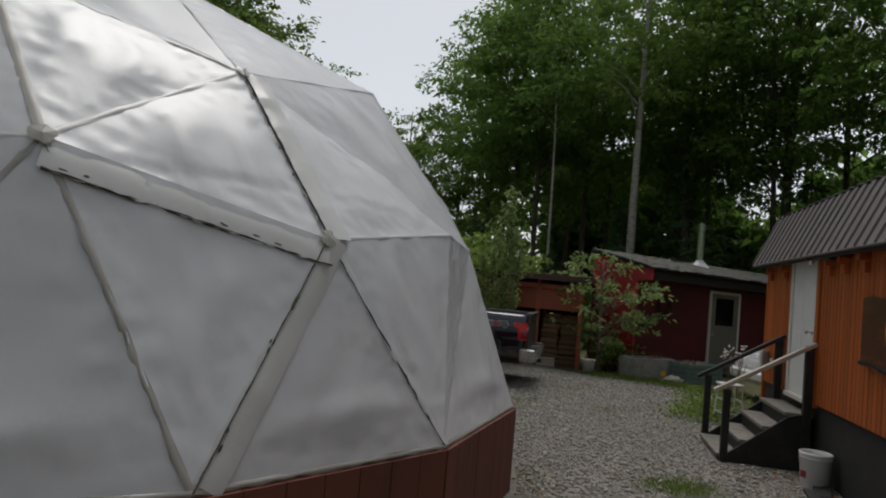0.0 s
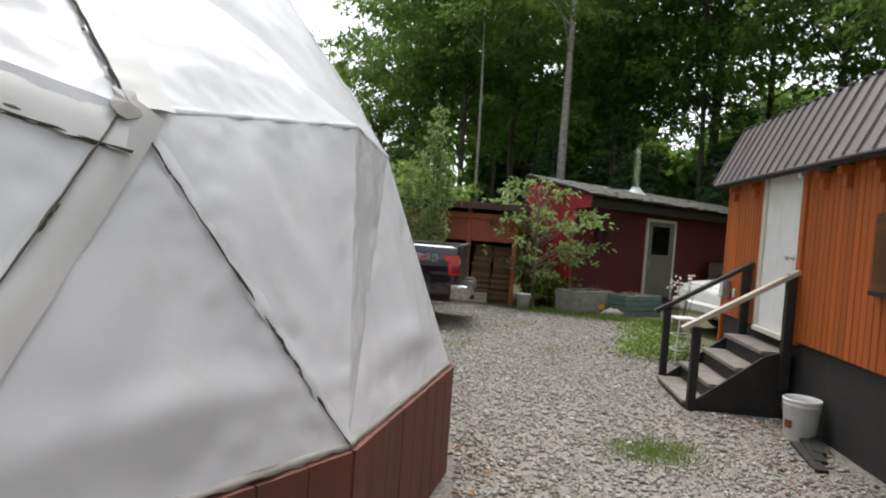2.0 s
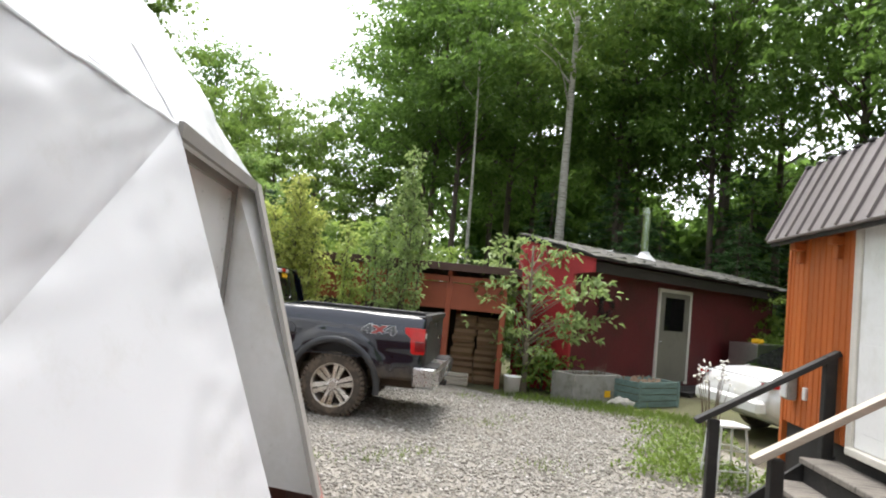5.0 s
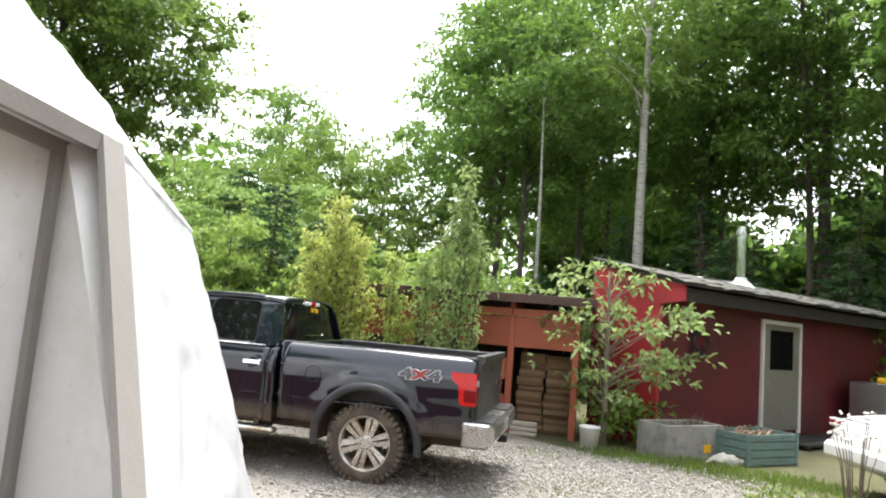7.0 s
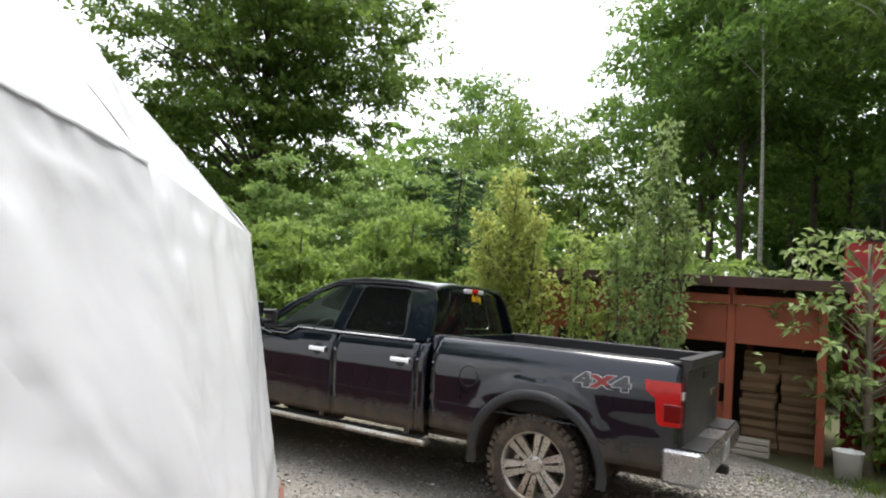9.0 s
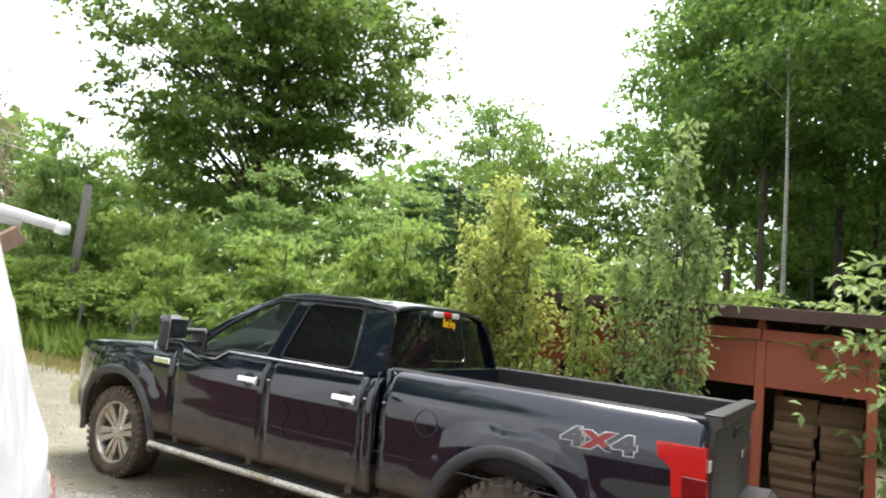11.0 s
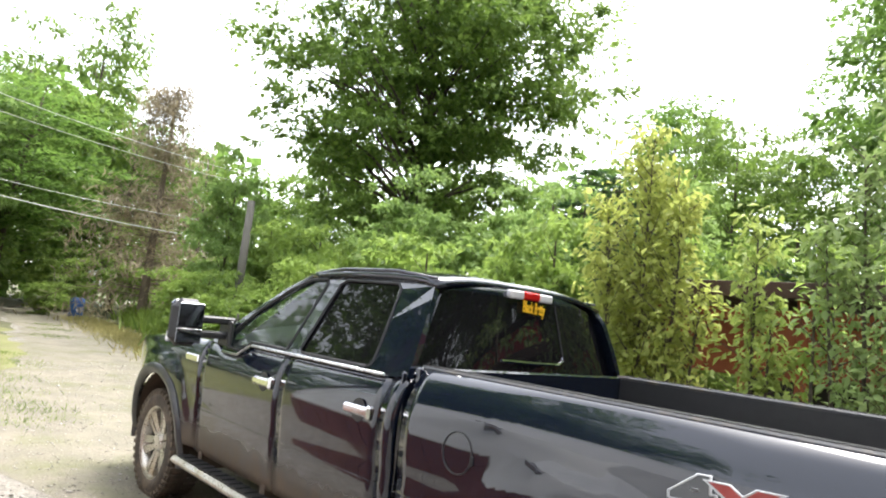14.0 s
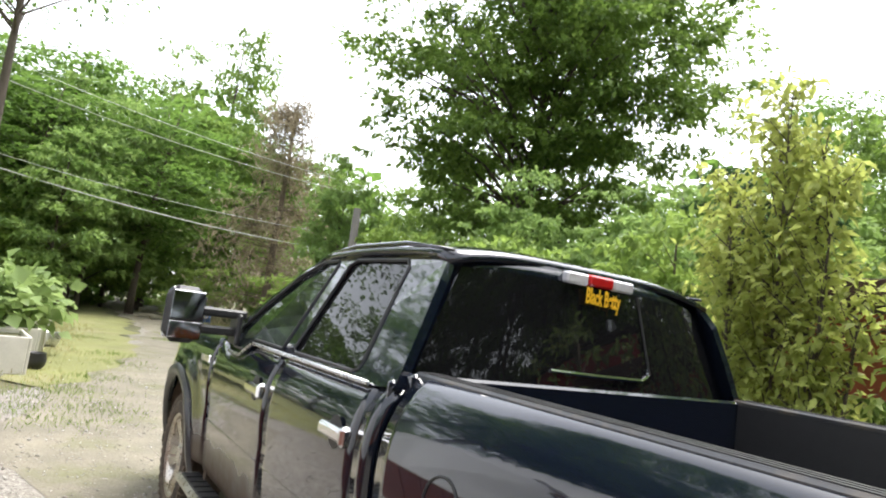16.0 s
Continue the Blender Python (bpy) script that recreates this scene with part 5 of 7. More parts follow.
part("fuel_door_tab", boxed(0.525, 0.54, half_width(0.53, 1.04) - 0.004, half_width(0.53, 1.04) + 0.008, 1.02, 1.06, 0.003), M_PLASTIC, truck)
# body crease lines
for sgn in (1, -1):
    b = bmesh.new()
    for x0, x1 in ((-0.45, 1.03), (1.18, 2.1), (2.14, 3.2)):
        tube(b, [(x0 + (x1 - x0) * k / 8, sgn * (half_width(x0 + (x1 - x0) * k / 8, 0.84) - 0.004), 0.80) for k in range(9)], 0.006, 6)
    part("side_crease", b, M_PAINT, truck, smooth=True)

# inner body, floor, bed
part("chassis", boxed(-1.0, 4.6, -0.62, 0.62, 0.42, 0.62, 0.02), M_MUDWELL, truck, "muddy chassis")
part("cab_floor", boxed(1.08, 3.3, -0.93, 0.93, 0.50, 0.60), M_PLASTIC, truck)
part("door_liner", boxed(1.11, 3.2, 0.86, 0.92, 0.6, 1.24), M_PLASTIC, truck)
part("door_liner", boxed(1.11, 3.2, -0.92, -0.86, 0.6, 1.24), M_PLASTIC, truck)
part("bed_floor", boxed(-1.08, 1.0, -0.80, 0.80, 0.80, 0.86), M_PLASTIC, truck)
part("bed_front_wall", boxed(1.0, 1.05, -0.90, 0.90, 0.80, BEDTOP, 0.01), M_PAINT, truck)
part("cab_back", boxed(1.072, 1.10, -0.94, 0.94, 0.55, 1.33, 0.01), M_PAINT, truck)
b = bmesh.new()
prism(b, [(-1.13, 0.72), (-1.075, 0.72), (-1.075, BEDTOP), (-1.10, BEDTOP + 0.02), (-1.165, BEDTOP + 0.015), (-1.165, BEDTOP - 0.03), (-1.135, BEDTOP - 0.06)], -0.86, 0.86)
tg = part("tailgate", b, M_GATE, truck, "black tailgate")
part("tailgate_cap", boxed(-1.172, -1.07, -0.87, 0.87, BEDTOP + 0.016, BEDTOP + 0.03, 0.006), M_PLASTIC, tg)
part("tailgate_handle", boxed(-1.152, -1.128, -0.14, 0.14, 1.20, 1.27, 0.01), M_PLASTIC, tg)
part("gate_badge", boxed(-1.146, -1.13, -0.62, -0.36, 1.02, 1.07, 0.004), M_CHROME, tg, "plain chrome badge")
b = bmesh.new()
prism(b, [(-1.12, 0.50), (-1.30, 0.52), (-1.33, 0.58), (-1.33, 0.70), (-1.29, 0.735), (-1.10, 0.735)], -0.97, 0.97)
box(b, -1.28, -1.0, -0.992, -0.94, 0.49, 0.735, 0.02)
box(b, -1.28, -1.0, 0.94, 0.992, 0.49, 0.735, 0.02)
bp = part("rear_bumper", b, M_STEEL, truck, "chrome rear bumper with dust")
part("bumper_step", boxed(-1.30, -1.12, -0.92, -0.3, 0.737, 0.750, 0.004), M_PLASTIC, bp)
part("bumper_step", boxed(-1.30, -1.12, 0.3, 0.92, 0.737, 0.750, 0.004), M_PLASTIC, bp)
part("plate", boxed(-1.337, -1.331, -0.16, 0.16, 0.56, 0.70, 0.003), M_CLEAR, bp, "blank licence plate")
b = bmesh.new()
box(b, -1.35, -1.10, -0.04, 0.04, 0.43, 0.50, 0.008)
part("hitch", b, M_DARKWOOD, truck)
b = bmesh.new()
prism(b, [(4.72, 0.45), (4.98, 0.50), (5.0, 0.66), (4.92, 0.74), (4.72, 0.74)], -0.82, 0.82)
part("front_bumper", b, M_CHROME, truck, "chrome front bumper")
part("grille", boxed(4.80, 4.90, -0.66, 0.66, 0.76, 1.12, 0.02), M_PLASTIC, truck)

# bonnet, windscreen, roof, rear window
def patch(rows):
    b2 = bmesh.new()
    g = [[b2.verts.new(p) for p in r] for r in rows]
    for r0, r1 in zip(g, g[1:]):
        for i in range(len(r0) - 1):
            b2.faces.new((r0[i], r0[i + 1], r1[i + 1], r1[i]))
    bmesh.ops.recalc_face_normals(b2, faces=b2.faces[:])
    if sum(f.normal.z for f in b2.faces) < 0:
        bmesh.ops.reverse_faces(b2, faces=b2.faces[:])
    return b2


NV = 16
rows = []
for i in range(13):
    x = 3.12 + 1.74 * i / 12
    w = half_width(x, 1.2) - 0.03
    rows.append([(x, w * (2 * j / NV - 1), fender_top(x) + 0.045 - 0.045 * abs(2 * j / NV - 1) ** 6 + 0.02 * (0.35 < abs(2 * j / NV - 1) < 0.75) - 0.14 * max(0, (x - 4.6) / 0.26) ** 2) for j in range(NV + 1)])
ob = part("bonnet", patch(rows), M_PAINT, truck, "black bonnet", smooth=True)
rows = []
RW = 0.735
for i in range(15):
    t = i / 14
    x = 1.155 + 1.18 * t
    zc = 1.905 + 0.045 * math.sin(math.pi * (0.15 + 0.7 * t)) - 0.035 * max(0, (0.12 - t) / 0.12) ** 2
    rows.append([(x, RW * (2 * j / NV - 1), low(zc) - 0.055 * abs(2 * j / NV - 1) ** 4) for j in range(NV + 1)])
ob = part("cab_roof", patch(rows), M_PAINT, truck, "black cab roof", smooth=True)
so = ob.modifiers.new("thick", "SOLIDIFY")
so.thickness, so.offset = 0.03, -1
for sgn in (1, -1):
    b = bmesh.new()
    tube(b, [(1.17, sgn * 0.705, low(1.868)), (1.5, sgn * 0.718, low(1.905)), (2.0, sgn * 0.718, low(1.905)), (2.3, sgn * 0.71, low(1.872)), (2.6, sgn * 0.75, low(1.73)), (2.9, sgn * 0.815, low(1.53)), (3.18, sgn * 0.875, 1.31)], [0.006, 0.011, 0.012, 0.012, 0.014, 0.014, 0.008], 8)
    part("roof_rail", b, M_PAINT, truck, smooth=True)
rows = []
for i in range(9):
    t = i / 8
    rows.append([(2.32 + 0.84 * t - 0.10 * abs(2 * j / NV - 1) ** 2, (0.70 + 0.16 * t) * (2 * j / NV - 1), low(1.895) - 0.55 * t - 0.02 * abs(2 * j / NV - 1) ** 2) for j in range(NV + 1)])
part("windscreen", patch(rows), M_GLASS, truck, "tinted windscreen", smooth=True).visible_shadow = False


def rear_pt(s, t):
    """s across from -1 to 1, t up from the bed to the roof."""
    return (1.075 + 0.08 * t + 0.055 * abs(s) ** 3, s * (0.905 - 0.20 * t - 0.03 * t * t), 1.335 + 0.475 * t - 0.02 * abs(s) ** 4 * t)


def rear_grid(s0, s1, t0, t1, off, n=12):
    b2 = bmesh.new()
    g = [[b2.verts.new(Vector(rear_pt(s0 + (s1 - s0) * j / n, t0 + (t1 - t0) * i / n)) + Vector((off, 0, 0))) for j in range(n + 1)] for i in range(n + 1)]
    for r0, r1 in zip(g, g[1:]):
        for i in range(n):
            b2.faces.new((r0[i], r0[i + 1], r1[i + 1], r1[i]))
    bmesh.ops.recalc_face_normals(b2, faces=b2.faces[:])
    if b2.faces[:][0].normal.x > 0:
        bmesh.ops.reverse_faces(b2, faces=b2.faces[:])
    return b2


ob = part("rear_cab_wall", rear_grid(-1.0, 1.0, 0.0, 1.0, 0.0), M_PAINT, truck, smooth=True)
so = ob.modifiers.new("thick", "SOLIDIFY")
so.thickness, so.offset = 0.03, -1
rw = part("rear_window", rear_grid(-0.93, 0.93, 0.03, 0.90, -0.008), M_TINT, truck, "near-black rear window", smooth=True)
b = bmesh.new()
tube(b, [rear_pt(0.30, 0.16), rear_pt(0.0, 0.15), rear_pt(-0.28, 0.15), rear_pt(-0.33, 0.20), rear_pt(-0.33, 0.25)], 0.008, 6)
for v in b.verts:
    v.co.x -= 0.012
part("slider_handle", b, M_CHROME, rw, "bright slider trim line")
b = bmesh.new()
tube(b, [rear_pt(-0.34, 0.2), rear_pt(-0.33, 0.88)], 0.005, 5)
for v in b.verts:
    v.co.x -= 0.011
part("slider_frame", b, M_PLASTIC, rw)
c3 = Vector(rear_pt(0, 0.955))
bl = new("high_brake_lamp")
bl.parent = truck
tagged(bl, "red and clear high brake lamp above the rear window")
part("lens", boxed(c3.x - 0.035, c3.x + 0.03, -0.07, 0.07, 1.762, 1.809, 0.008), M_RED, bl)
part("side_lens", boxed(c3.x - 0.033, c3.x + 0.03, 0.072, 0.19, 1.760, 1.807, 0.008), M_CLEAR, bl)
part("side_lens", boxed(c3.x - 0.033, c3.x + 0.03, -0.19, -0.072, 1.760, 1.807, 0.008), M_CLEAR, bl)
tp = Vector(rear_pt(0.0, 0.80))
text_part("lettering", "Black Betty", 0.072, 0.001, Matrix.Translation((tp.x - 0.035, 0.0, tp.z)) @ Matrix(((0, 0.16, -1, 0), (-0.56, 0, 0, 0), (0, 1.25, 0, 0), (0, 0, 0, 1))), M_YELLOW, rw, "yellow sticker lettering", 0.0, 0.002)
for ch, x, mat in (("4", -0.385, M_DECALFILL), ("X", -0.535, M_DECALRED), ("4", -0.685, M_DECALFILL)):
    for sgn in (1, -1):
        xs, size = (x if sgn > 0 else -1.07 - x), 0.16 if ch == "4" else 0.145
        turn = Matrix(((-1.5 * sgn, 0.08 * sgn, 0, 0), (0, -0.07 * sgn, sgn, 0), (0, 0.85, 0, 0), (0, 0, 0, 1)))
        yv = half_width(xs, 1.15)
        text_part("decal_letter", ch, size, 0.001, Matrix.Translation((xs, sgn * (yv + 0.003), 1.15)) @ turn, mat, truck, "grey and red decal letter", 0.0, 0.010)
        text_part("decal_edge", ch, size, 0.001, Matrix.Translation((xs, sgn * (yv + 0.004), 1.15)) @ turn, M_DECAL, truck, "thin light decal outline", 0.003, 0.012)

# cabin fittings
st_w = new("steering_wheel")
st_w.parent = truck
b = bmesh.new()
ctr = Vector((2.78, 0.40, 1.20))
ax1, ax2 = Vector((0, 1, 0)), Vector((-0.45, 0, 0.9)).normalized()
tube(b, [ctr + 0.19 * (math.cos(2 * math.pi * k / 24) * ax1 + math.sin(2 * math.pi * k / 24) * ax2) for k in range(25)], 0.016, 8, False)
part("wheel_ring", b, M_PLASTIC, st_w, smooth=True)
part("column", boxed(2.80, 3.05, 0.36, 0.44, 1.08, 1.18, 0.02), M_PLASTIC, st_w)
part("dashboard", boxed(2.95, 3.2, -0.84, 0.84, 0.95, 1.24, 0.04), M_PLASTIC, truck)
for x in (2.1, 1.36):
    for yv in (0.42, -0.42):
        seat = new("seat")
        seat.parent = truck
        part("cushion", boxed(x, x + 0.5, yv - 0.25, yv + 0.25, 0.6, 0.85, 0.05), M_SEAT, seat)
        part("backrest", boxed(x - 0.16, x + 0.02, yv - 0.25, yv + 0.25, 0.8, 1.42, 0.05), M_SEAT, seat)
        part("headrest", boxed(x - 0.15, x - 0.04, yv - 0.12, yv + 0.12, 1.45, 1.62, 0.03), M_SEAT, seat)


# wheels
LUGS = []
for lug in ((0.392, 0.412, -0.021, 0.021, 0.03, 0.12), (0.392, 0.412, -0.021, 0.021, -0.12, -0.03), (0.365, 0.397, -0.016, 0.016, 0.118, 0.134)):
    b = bmesh.new()
    box(b, *lug)
    me = bpy.data.meshes.new("tread_block")
    b.to_mesh(me)
    b.free()
    me.materials.append(M_RUBBER)
    LUGS.append(me)


def wheel(x, sgn):
    wh = new("wheel")
    wh.parent = truck
    wh.matrix_basis = Matrix.Translation((x, sgn * 0.835, 0.405)) @ Matrix.Rotation(radians(-90 * sgn), 4, "X")
    b = bmesh.new()
    lathe(b, [(0.27, -0.12), (0.285, -0.135), (0.33, -0.14), (0.375, -0.125), (0.398, -0.09), (0.402, 0.0), (0.398, 0.09), (0.375, 0.125), (0.34, 0.14), (0.285, 0.135), (0.27, 0.12)], 48)
    part("tyre", b, M_RUBBER, wh, "muddy all-terrain tyre", smooth=True)
    for k in range(40):
        a = 2 * math.pi * k / 40
        for me, lead in zip(LUGS, (0.0, 0.07, 0.0)):
            ob = new("tread_block", me)
            ob.parent = wh
            ob.rotation_euler = (0, 0, a + lead)
    b = bmesh.new()
    lathe(b, [(0.275, -0.10), (0.255, -0.09), (0.245, 0.02), (0.255, 0.10), (0.275, 0.128), (0.284, 0.12), (0.27, 0.10)], 48)
    rim = part("rim", b, M_RIM, wh, "dusty silver alloy rim", smooth=True)
    for k in range(6):
        a = 2 * math.pi * k / 6 + 0.26
        b = bmesh.new()
        for s in (-1, 1):
            vs = [(0.05, s * 0.004, 0.08), (0.05, s * 0.042, 0.075), (0.258, s * 0.074, 0.098), (0.258, s * 0.012, 0.108)]
            lo = [(p[0], p[1], p[2] - 0.045) for p in vs]
            q = [b.verts.new(p) for p in vs + lo]
            for f in ((0, 1, 2, 3), (7, 6, 5, 4), (0, 4, 5, 1), (1, 5, 6, 2), (2, 6, 7, 3), (3, 7, 4, 0)):
                b.faces.new([q[i] for i in f])
        bmesh.ops.recalc_face_normals(b, faces=b.faces[:])
        bmesh.ops.transform(b, matrix=Matrix.Rotation(a, 4, "Z"), verts=b.verts[:])
        part("spoke", b, M_RIM, rim)
    b = bmesh.new()
    lathe(b, [(0.075, 0.05), (0.075, 0.085), (0.05, 0.098), (0.0, 0.10)], 20)
    part("hub_cap", b, M_RIM, rim)
    for k in range(6):
        a = 2 * math.pi * k / 6
        b = bmesh.new()
        lathe(b, [(0.011, 0.06), (0.011, 0.098), (0.0, 0.10)], 6, Matrix.Translation((0.062 * math.cos(a), 0.062 * math.sin(a), 0)))
        part("wheel_nut", b, M_CHROME, rim)
    b = bmesh.new()
    lathe(b, [(0.0, -0.02), (0.17, -0.02), (0.17, 0.0), (0.0, 0.0)], 24)
    part("brake_disc", b, M_MUDWELL, wh)


for x in (0.0, WB):
    for sgn in (1, -1):
        wheel(x, sgn)


# ---- white saloon car behind the cabin ----
CAR = pose(6.72, 1.62, 0, 0, 0, 14)
car = root("saloon_car", CAR, "white saloon car with red rear lamps parked in weeds", "car")
prof = [(-1.25, 0.42), (-1.28, 0.72), (-1.12, 0.93), (-0.55, 1.0), (0.25, 1.38), (1.6, 1.40), (2.4, 0.98), (3.4, 0.88), (3.5, 0.5), (3.3, 0.30), (-1.0, 0.28)]
b = bmesh.new()
secs = []
for s in (-1, -0.93, -0.75, 0, 0.75, 0.93, 1):
    k = {1: 0.0, 0.93: 0.05, 0.75: 0.085, 0: 0.11}[abs(s)]
    secs.append([b.verts.new((x * (1 - 0.04 * (abs(s) > 0.9)), s * 0.9 * (1 - 0.22 * max(0, z - 0.95) / 0.45), z + (k - 0.08) * (z > 0.6))) for x, z in prof])
for r0, r1 in zip(secs, secs[1:]):
    for i in range(len(prof)):
        j = (i + 1) % len(prof)
        b.faces.new((r0[i], r0[j], r1[j], r1[i]))
b.faces.new(secs[0])
b.faces.new(secs[-1][::-1])
bmesh.ops.recalc_face_normals(b, faces=b.faces[:])
bmesh.ops.bevel(b, geom=[e for e in b.edges if e.calc_face_angle(0) > 0.5], offset=0.05, segments=2, affect="EDGES")
part("body", b, M_CARWHITE, car, "white body", smooth=True)
b = bmesh.new()
prism(b, [(-0.60, 0.985), (-0.58, 0.995), (0.22, 1.405), (0.20, 1.39)], -0.62, 0.62)
for v in b.verts:
    v.co.x -= 0.02
    v.co.z += 0.04
part("rear_window", b, M_TINT, car, "dark rear window")
for s in (-1, 1):
    lamp = new("tail_lamp")
    lamp.parent = car
    part("lens", boxed(-1.22, -0.92, s * 0.80 - 0.10, s * 0.80 + 0.10, 0.80, 0.89, 0.02), M_RED, lamp, "red rear lens")
    part("clear_band", boxed(-1.235, -0.98, s * 0.76 - 0.12, s * 0.76 + 0.10, 0.79, 0.83, 0.01), M_CLEAR, lamp, "clear band")
    part("clear_band", boxed(-1.235, -0.98, s * 0.76 - 0.12, s * 0.76 + 0.10, 0.865, 0.90, 0.01), M_CLEAR, lamp, "clear band")
    part("side_window", boxed(0.35, 2.0, s * 0.80 - 0.02, s * 0.80 + 0.02, 1.02, 1.33, 0.04), M_TINT, car, "dark side window")
    for xw in (-0.2, 2.6):
        b = bmesh.new()
        lathe(b, [(0.0, -0.1), (0.2, -0.1), (0.31, -0.09), (0.32, 0.0), (0.31, 0.09), (0.2, 0.1), (0.0, 0.08)], 24, Matrix.Translation((xw, s * 0.82, 0.31)) @ Matrix.Rotation(radians(90), 4, "X"))
        part("wheel", b, M_RUBBER, car)
part("bumper", boxed(-1.34, -1.15, -0.84, 0.84, 0.40, 0.62, 0.05), M_CARWHITE, car)
part("boot_seam", boxed(-1.20, -1.185, -0.7, 0.7, 0.905, 0.915), M_PLASTIC, car)


# ---- vegetation ----
def leaf_cloud(name, pts, dirs, sizes, material, parent=None, width=0.55, fold=0.18):
    """Small folded leaves, each an island of its own."""
    n = len(pts)
    rng = np.random.default_rng(n)
    d = dirs / np.linalg.norm(dirs, axis=1, keepdims=True)
    r = rng.normal(size=(n, 3)) * 0.45 + np.array([0, 0, 1.0])
    s = np.cross(d, r)
    s /= np.linalg.norm(s, axis=1, keepdims=True) + 1e-9
    u = np.cross(s, d)
    L = sizes[:, None]
    v = np.empty((n, 4, 3))
    v[:, 0] = pts
    v[:, 1] = pts + d * L * 0.45 + s * L * width * 0.5 + u * L * fold
    v[:, 2] = pts + d * L
    v[:, 3] = pts + d * L * 0.45 - s * L * width * 0.5 + u * L * fold
    base = (np.arange(n) * 4)[:, None]
    f = np.concatenate([base + np.array([0, 1, 2]), base + np.array([0, 2, 3])], axis=1).reshape(-1, 3)
    me = bpy.data.meshes.new(name)
    me.vertices.add(n * 4)
    me.vertices.foreach_set("co", v.ravel())
    me.loops.add(len(f) * 3)
    me.loops.foreach_set("vertex_index", f.ravel().astype(np.int32))
    me.polygons.add(len(f))
    me.polygons.foreach_set("loop_start", (np.arange(len(f)) * 3).astype(np.int32))
    me.update(calc_edges=True)
    me.materials.append(material)
    ob = new(name, me)
    if parent:
        ob.parent = parent
    return ob


def tree(name, label, m, h, trunk_r, crown, clumps, leaves, leaf, bark, foliage, seed, flat=0.45, droop=0.3, fork=False, limbs=16, clump_r=0.9, skew=0.0, category="tree", group="", width=0.55, shell=0.45, bough=False):
    """crown: its lowest and highest point and its radius. Clumps of leaves sit at the ends of limbs."""
    rng = np.random.default_rng(seed)
    t = root(name, m, label, category, group)
    z0, z1, rad = crown
    lean = rng.normal(size=2) * 0.012 * h
    stem = [Vector((lean[0] * k * k / 64 + 0.06 * trunk_r * rng.normal(), lean[1] * k * k / 64, -0.15 + (h * 0.93 + 0.15) * k / 8)) for k in range(9)]
    b = bmesh.new()
    tube(b, stem, [trunk_r * (1.25 if k == 0 else 1.0) * (1 - 0.86 * k / 8) + 0.01 for k in range(9)], 8)
    ctr = []
    while len(ctr) < clumps:
        p = rng.uniform(-1, 1, 3)
        q = math.hypot(p[0], p[1])
        prof = math.sqrt(max(0.0, 1 - abs(p[2]) ** 1.7)) * (1 + skew * -p[2])
        if q < prof and q > prof * shell * rng.uniform(0.2, 1.3):
            k = 1 + 0.18 * math.sin(3 * math.atan2(p[1], p[0]) + seed) + rng.normal() * 0.08
            ctr.append((p[0] * rad * k, p[1] * rad * k, (z0 + z1) / 2 + p[2] * (z1 - z0) / 2))
    ctr = np.array(ctr)
    for c in ctr[:limbs]:
        at = min(0.9, max(0.12, (c[2] - 0.35 * math.hypot(c[0], c[1])) / h))
        i = min(7, int(at * 8))
        p0 = stem[i].lerp(stem[i + 1], at * 8 - i)
        e = Vector(c)
        mid = p0.lerp(e, 0.5) + Vector((0, 0, 0.08 * (e - p0).length))
        r0 = max(0.012, trunk_r * (1 - 0.8 * at) * 0.42)
        tube(b, [p0, mid, e], [r0, r0 * 0.6, r0 * 0.2], 5, False)
    part("trunk", b, bark, t, smooth=True)
    per = leaves // clumps
    pts = np.repeat(ctr, per, axis=0)
    off = rng.normal(size=(len(pts), 3)) * clump_r * np.array([0.62, 0.62, 0.62 * flat])
    out = pts.copy()
    out[:, 2] = 0
    dirs = off * 0.5 + out / (np.linalg.norm(out, axis=1, keepdims=True) + 1e-6) * clump_r * 0.35 + rng.normal(size=off.shape) * clump_r * 0.6
    dirs[:, 2] -= droop * clump_r
    if bough:
        e = out / (np.linalg.norm(out, axis=1, keepdims=True) + 1e-6)
        sprigs = 9
        spread = rng.normal(size=(clumps, sprigs, 3)) * np.array([0.62, 0.62, 0.11])
        spread[..., 2] -= 0.16 * (spread[..., 0] ** 2 + spread[..., 1] ** 2)
        tight = rng.uniform(0.10, 0.30, (clumps, sprigs, 1))
        row, col = np.repeat(np.arange(clumps), per), rng.integers(0, sprigs, len(pts))
        off = (spread[row, col] + rng.normal(size=(len(pts), 3)) * tight[row, col] * np.array([1.0, 1.0, 0.36])) * clump_r
        dirs = off / clump_r * 0.5 + e * 0.3 + rng.normal(size=off.shape) * 0.6
        dirs[:, 2] -= droop
    pts = pts + off
    pts[:, 2] = np.maximum(pts[:, 2], 0.05)
    leaf_cloud("crown", pts, dirs, leaf * rng.uniform(0.65, 1.3, len(pts)), foliage, t, width)
    return t


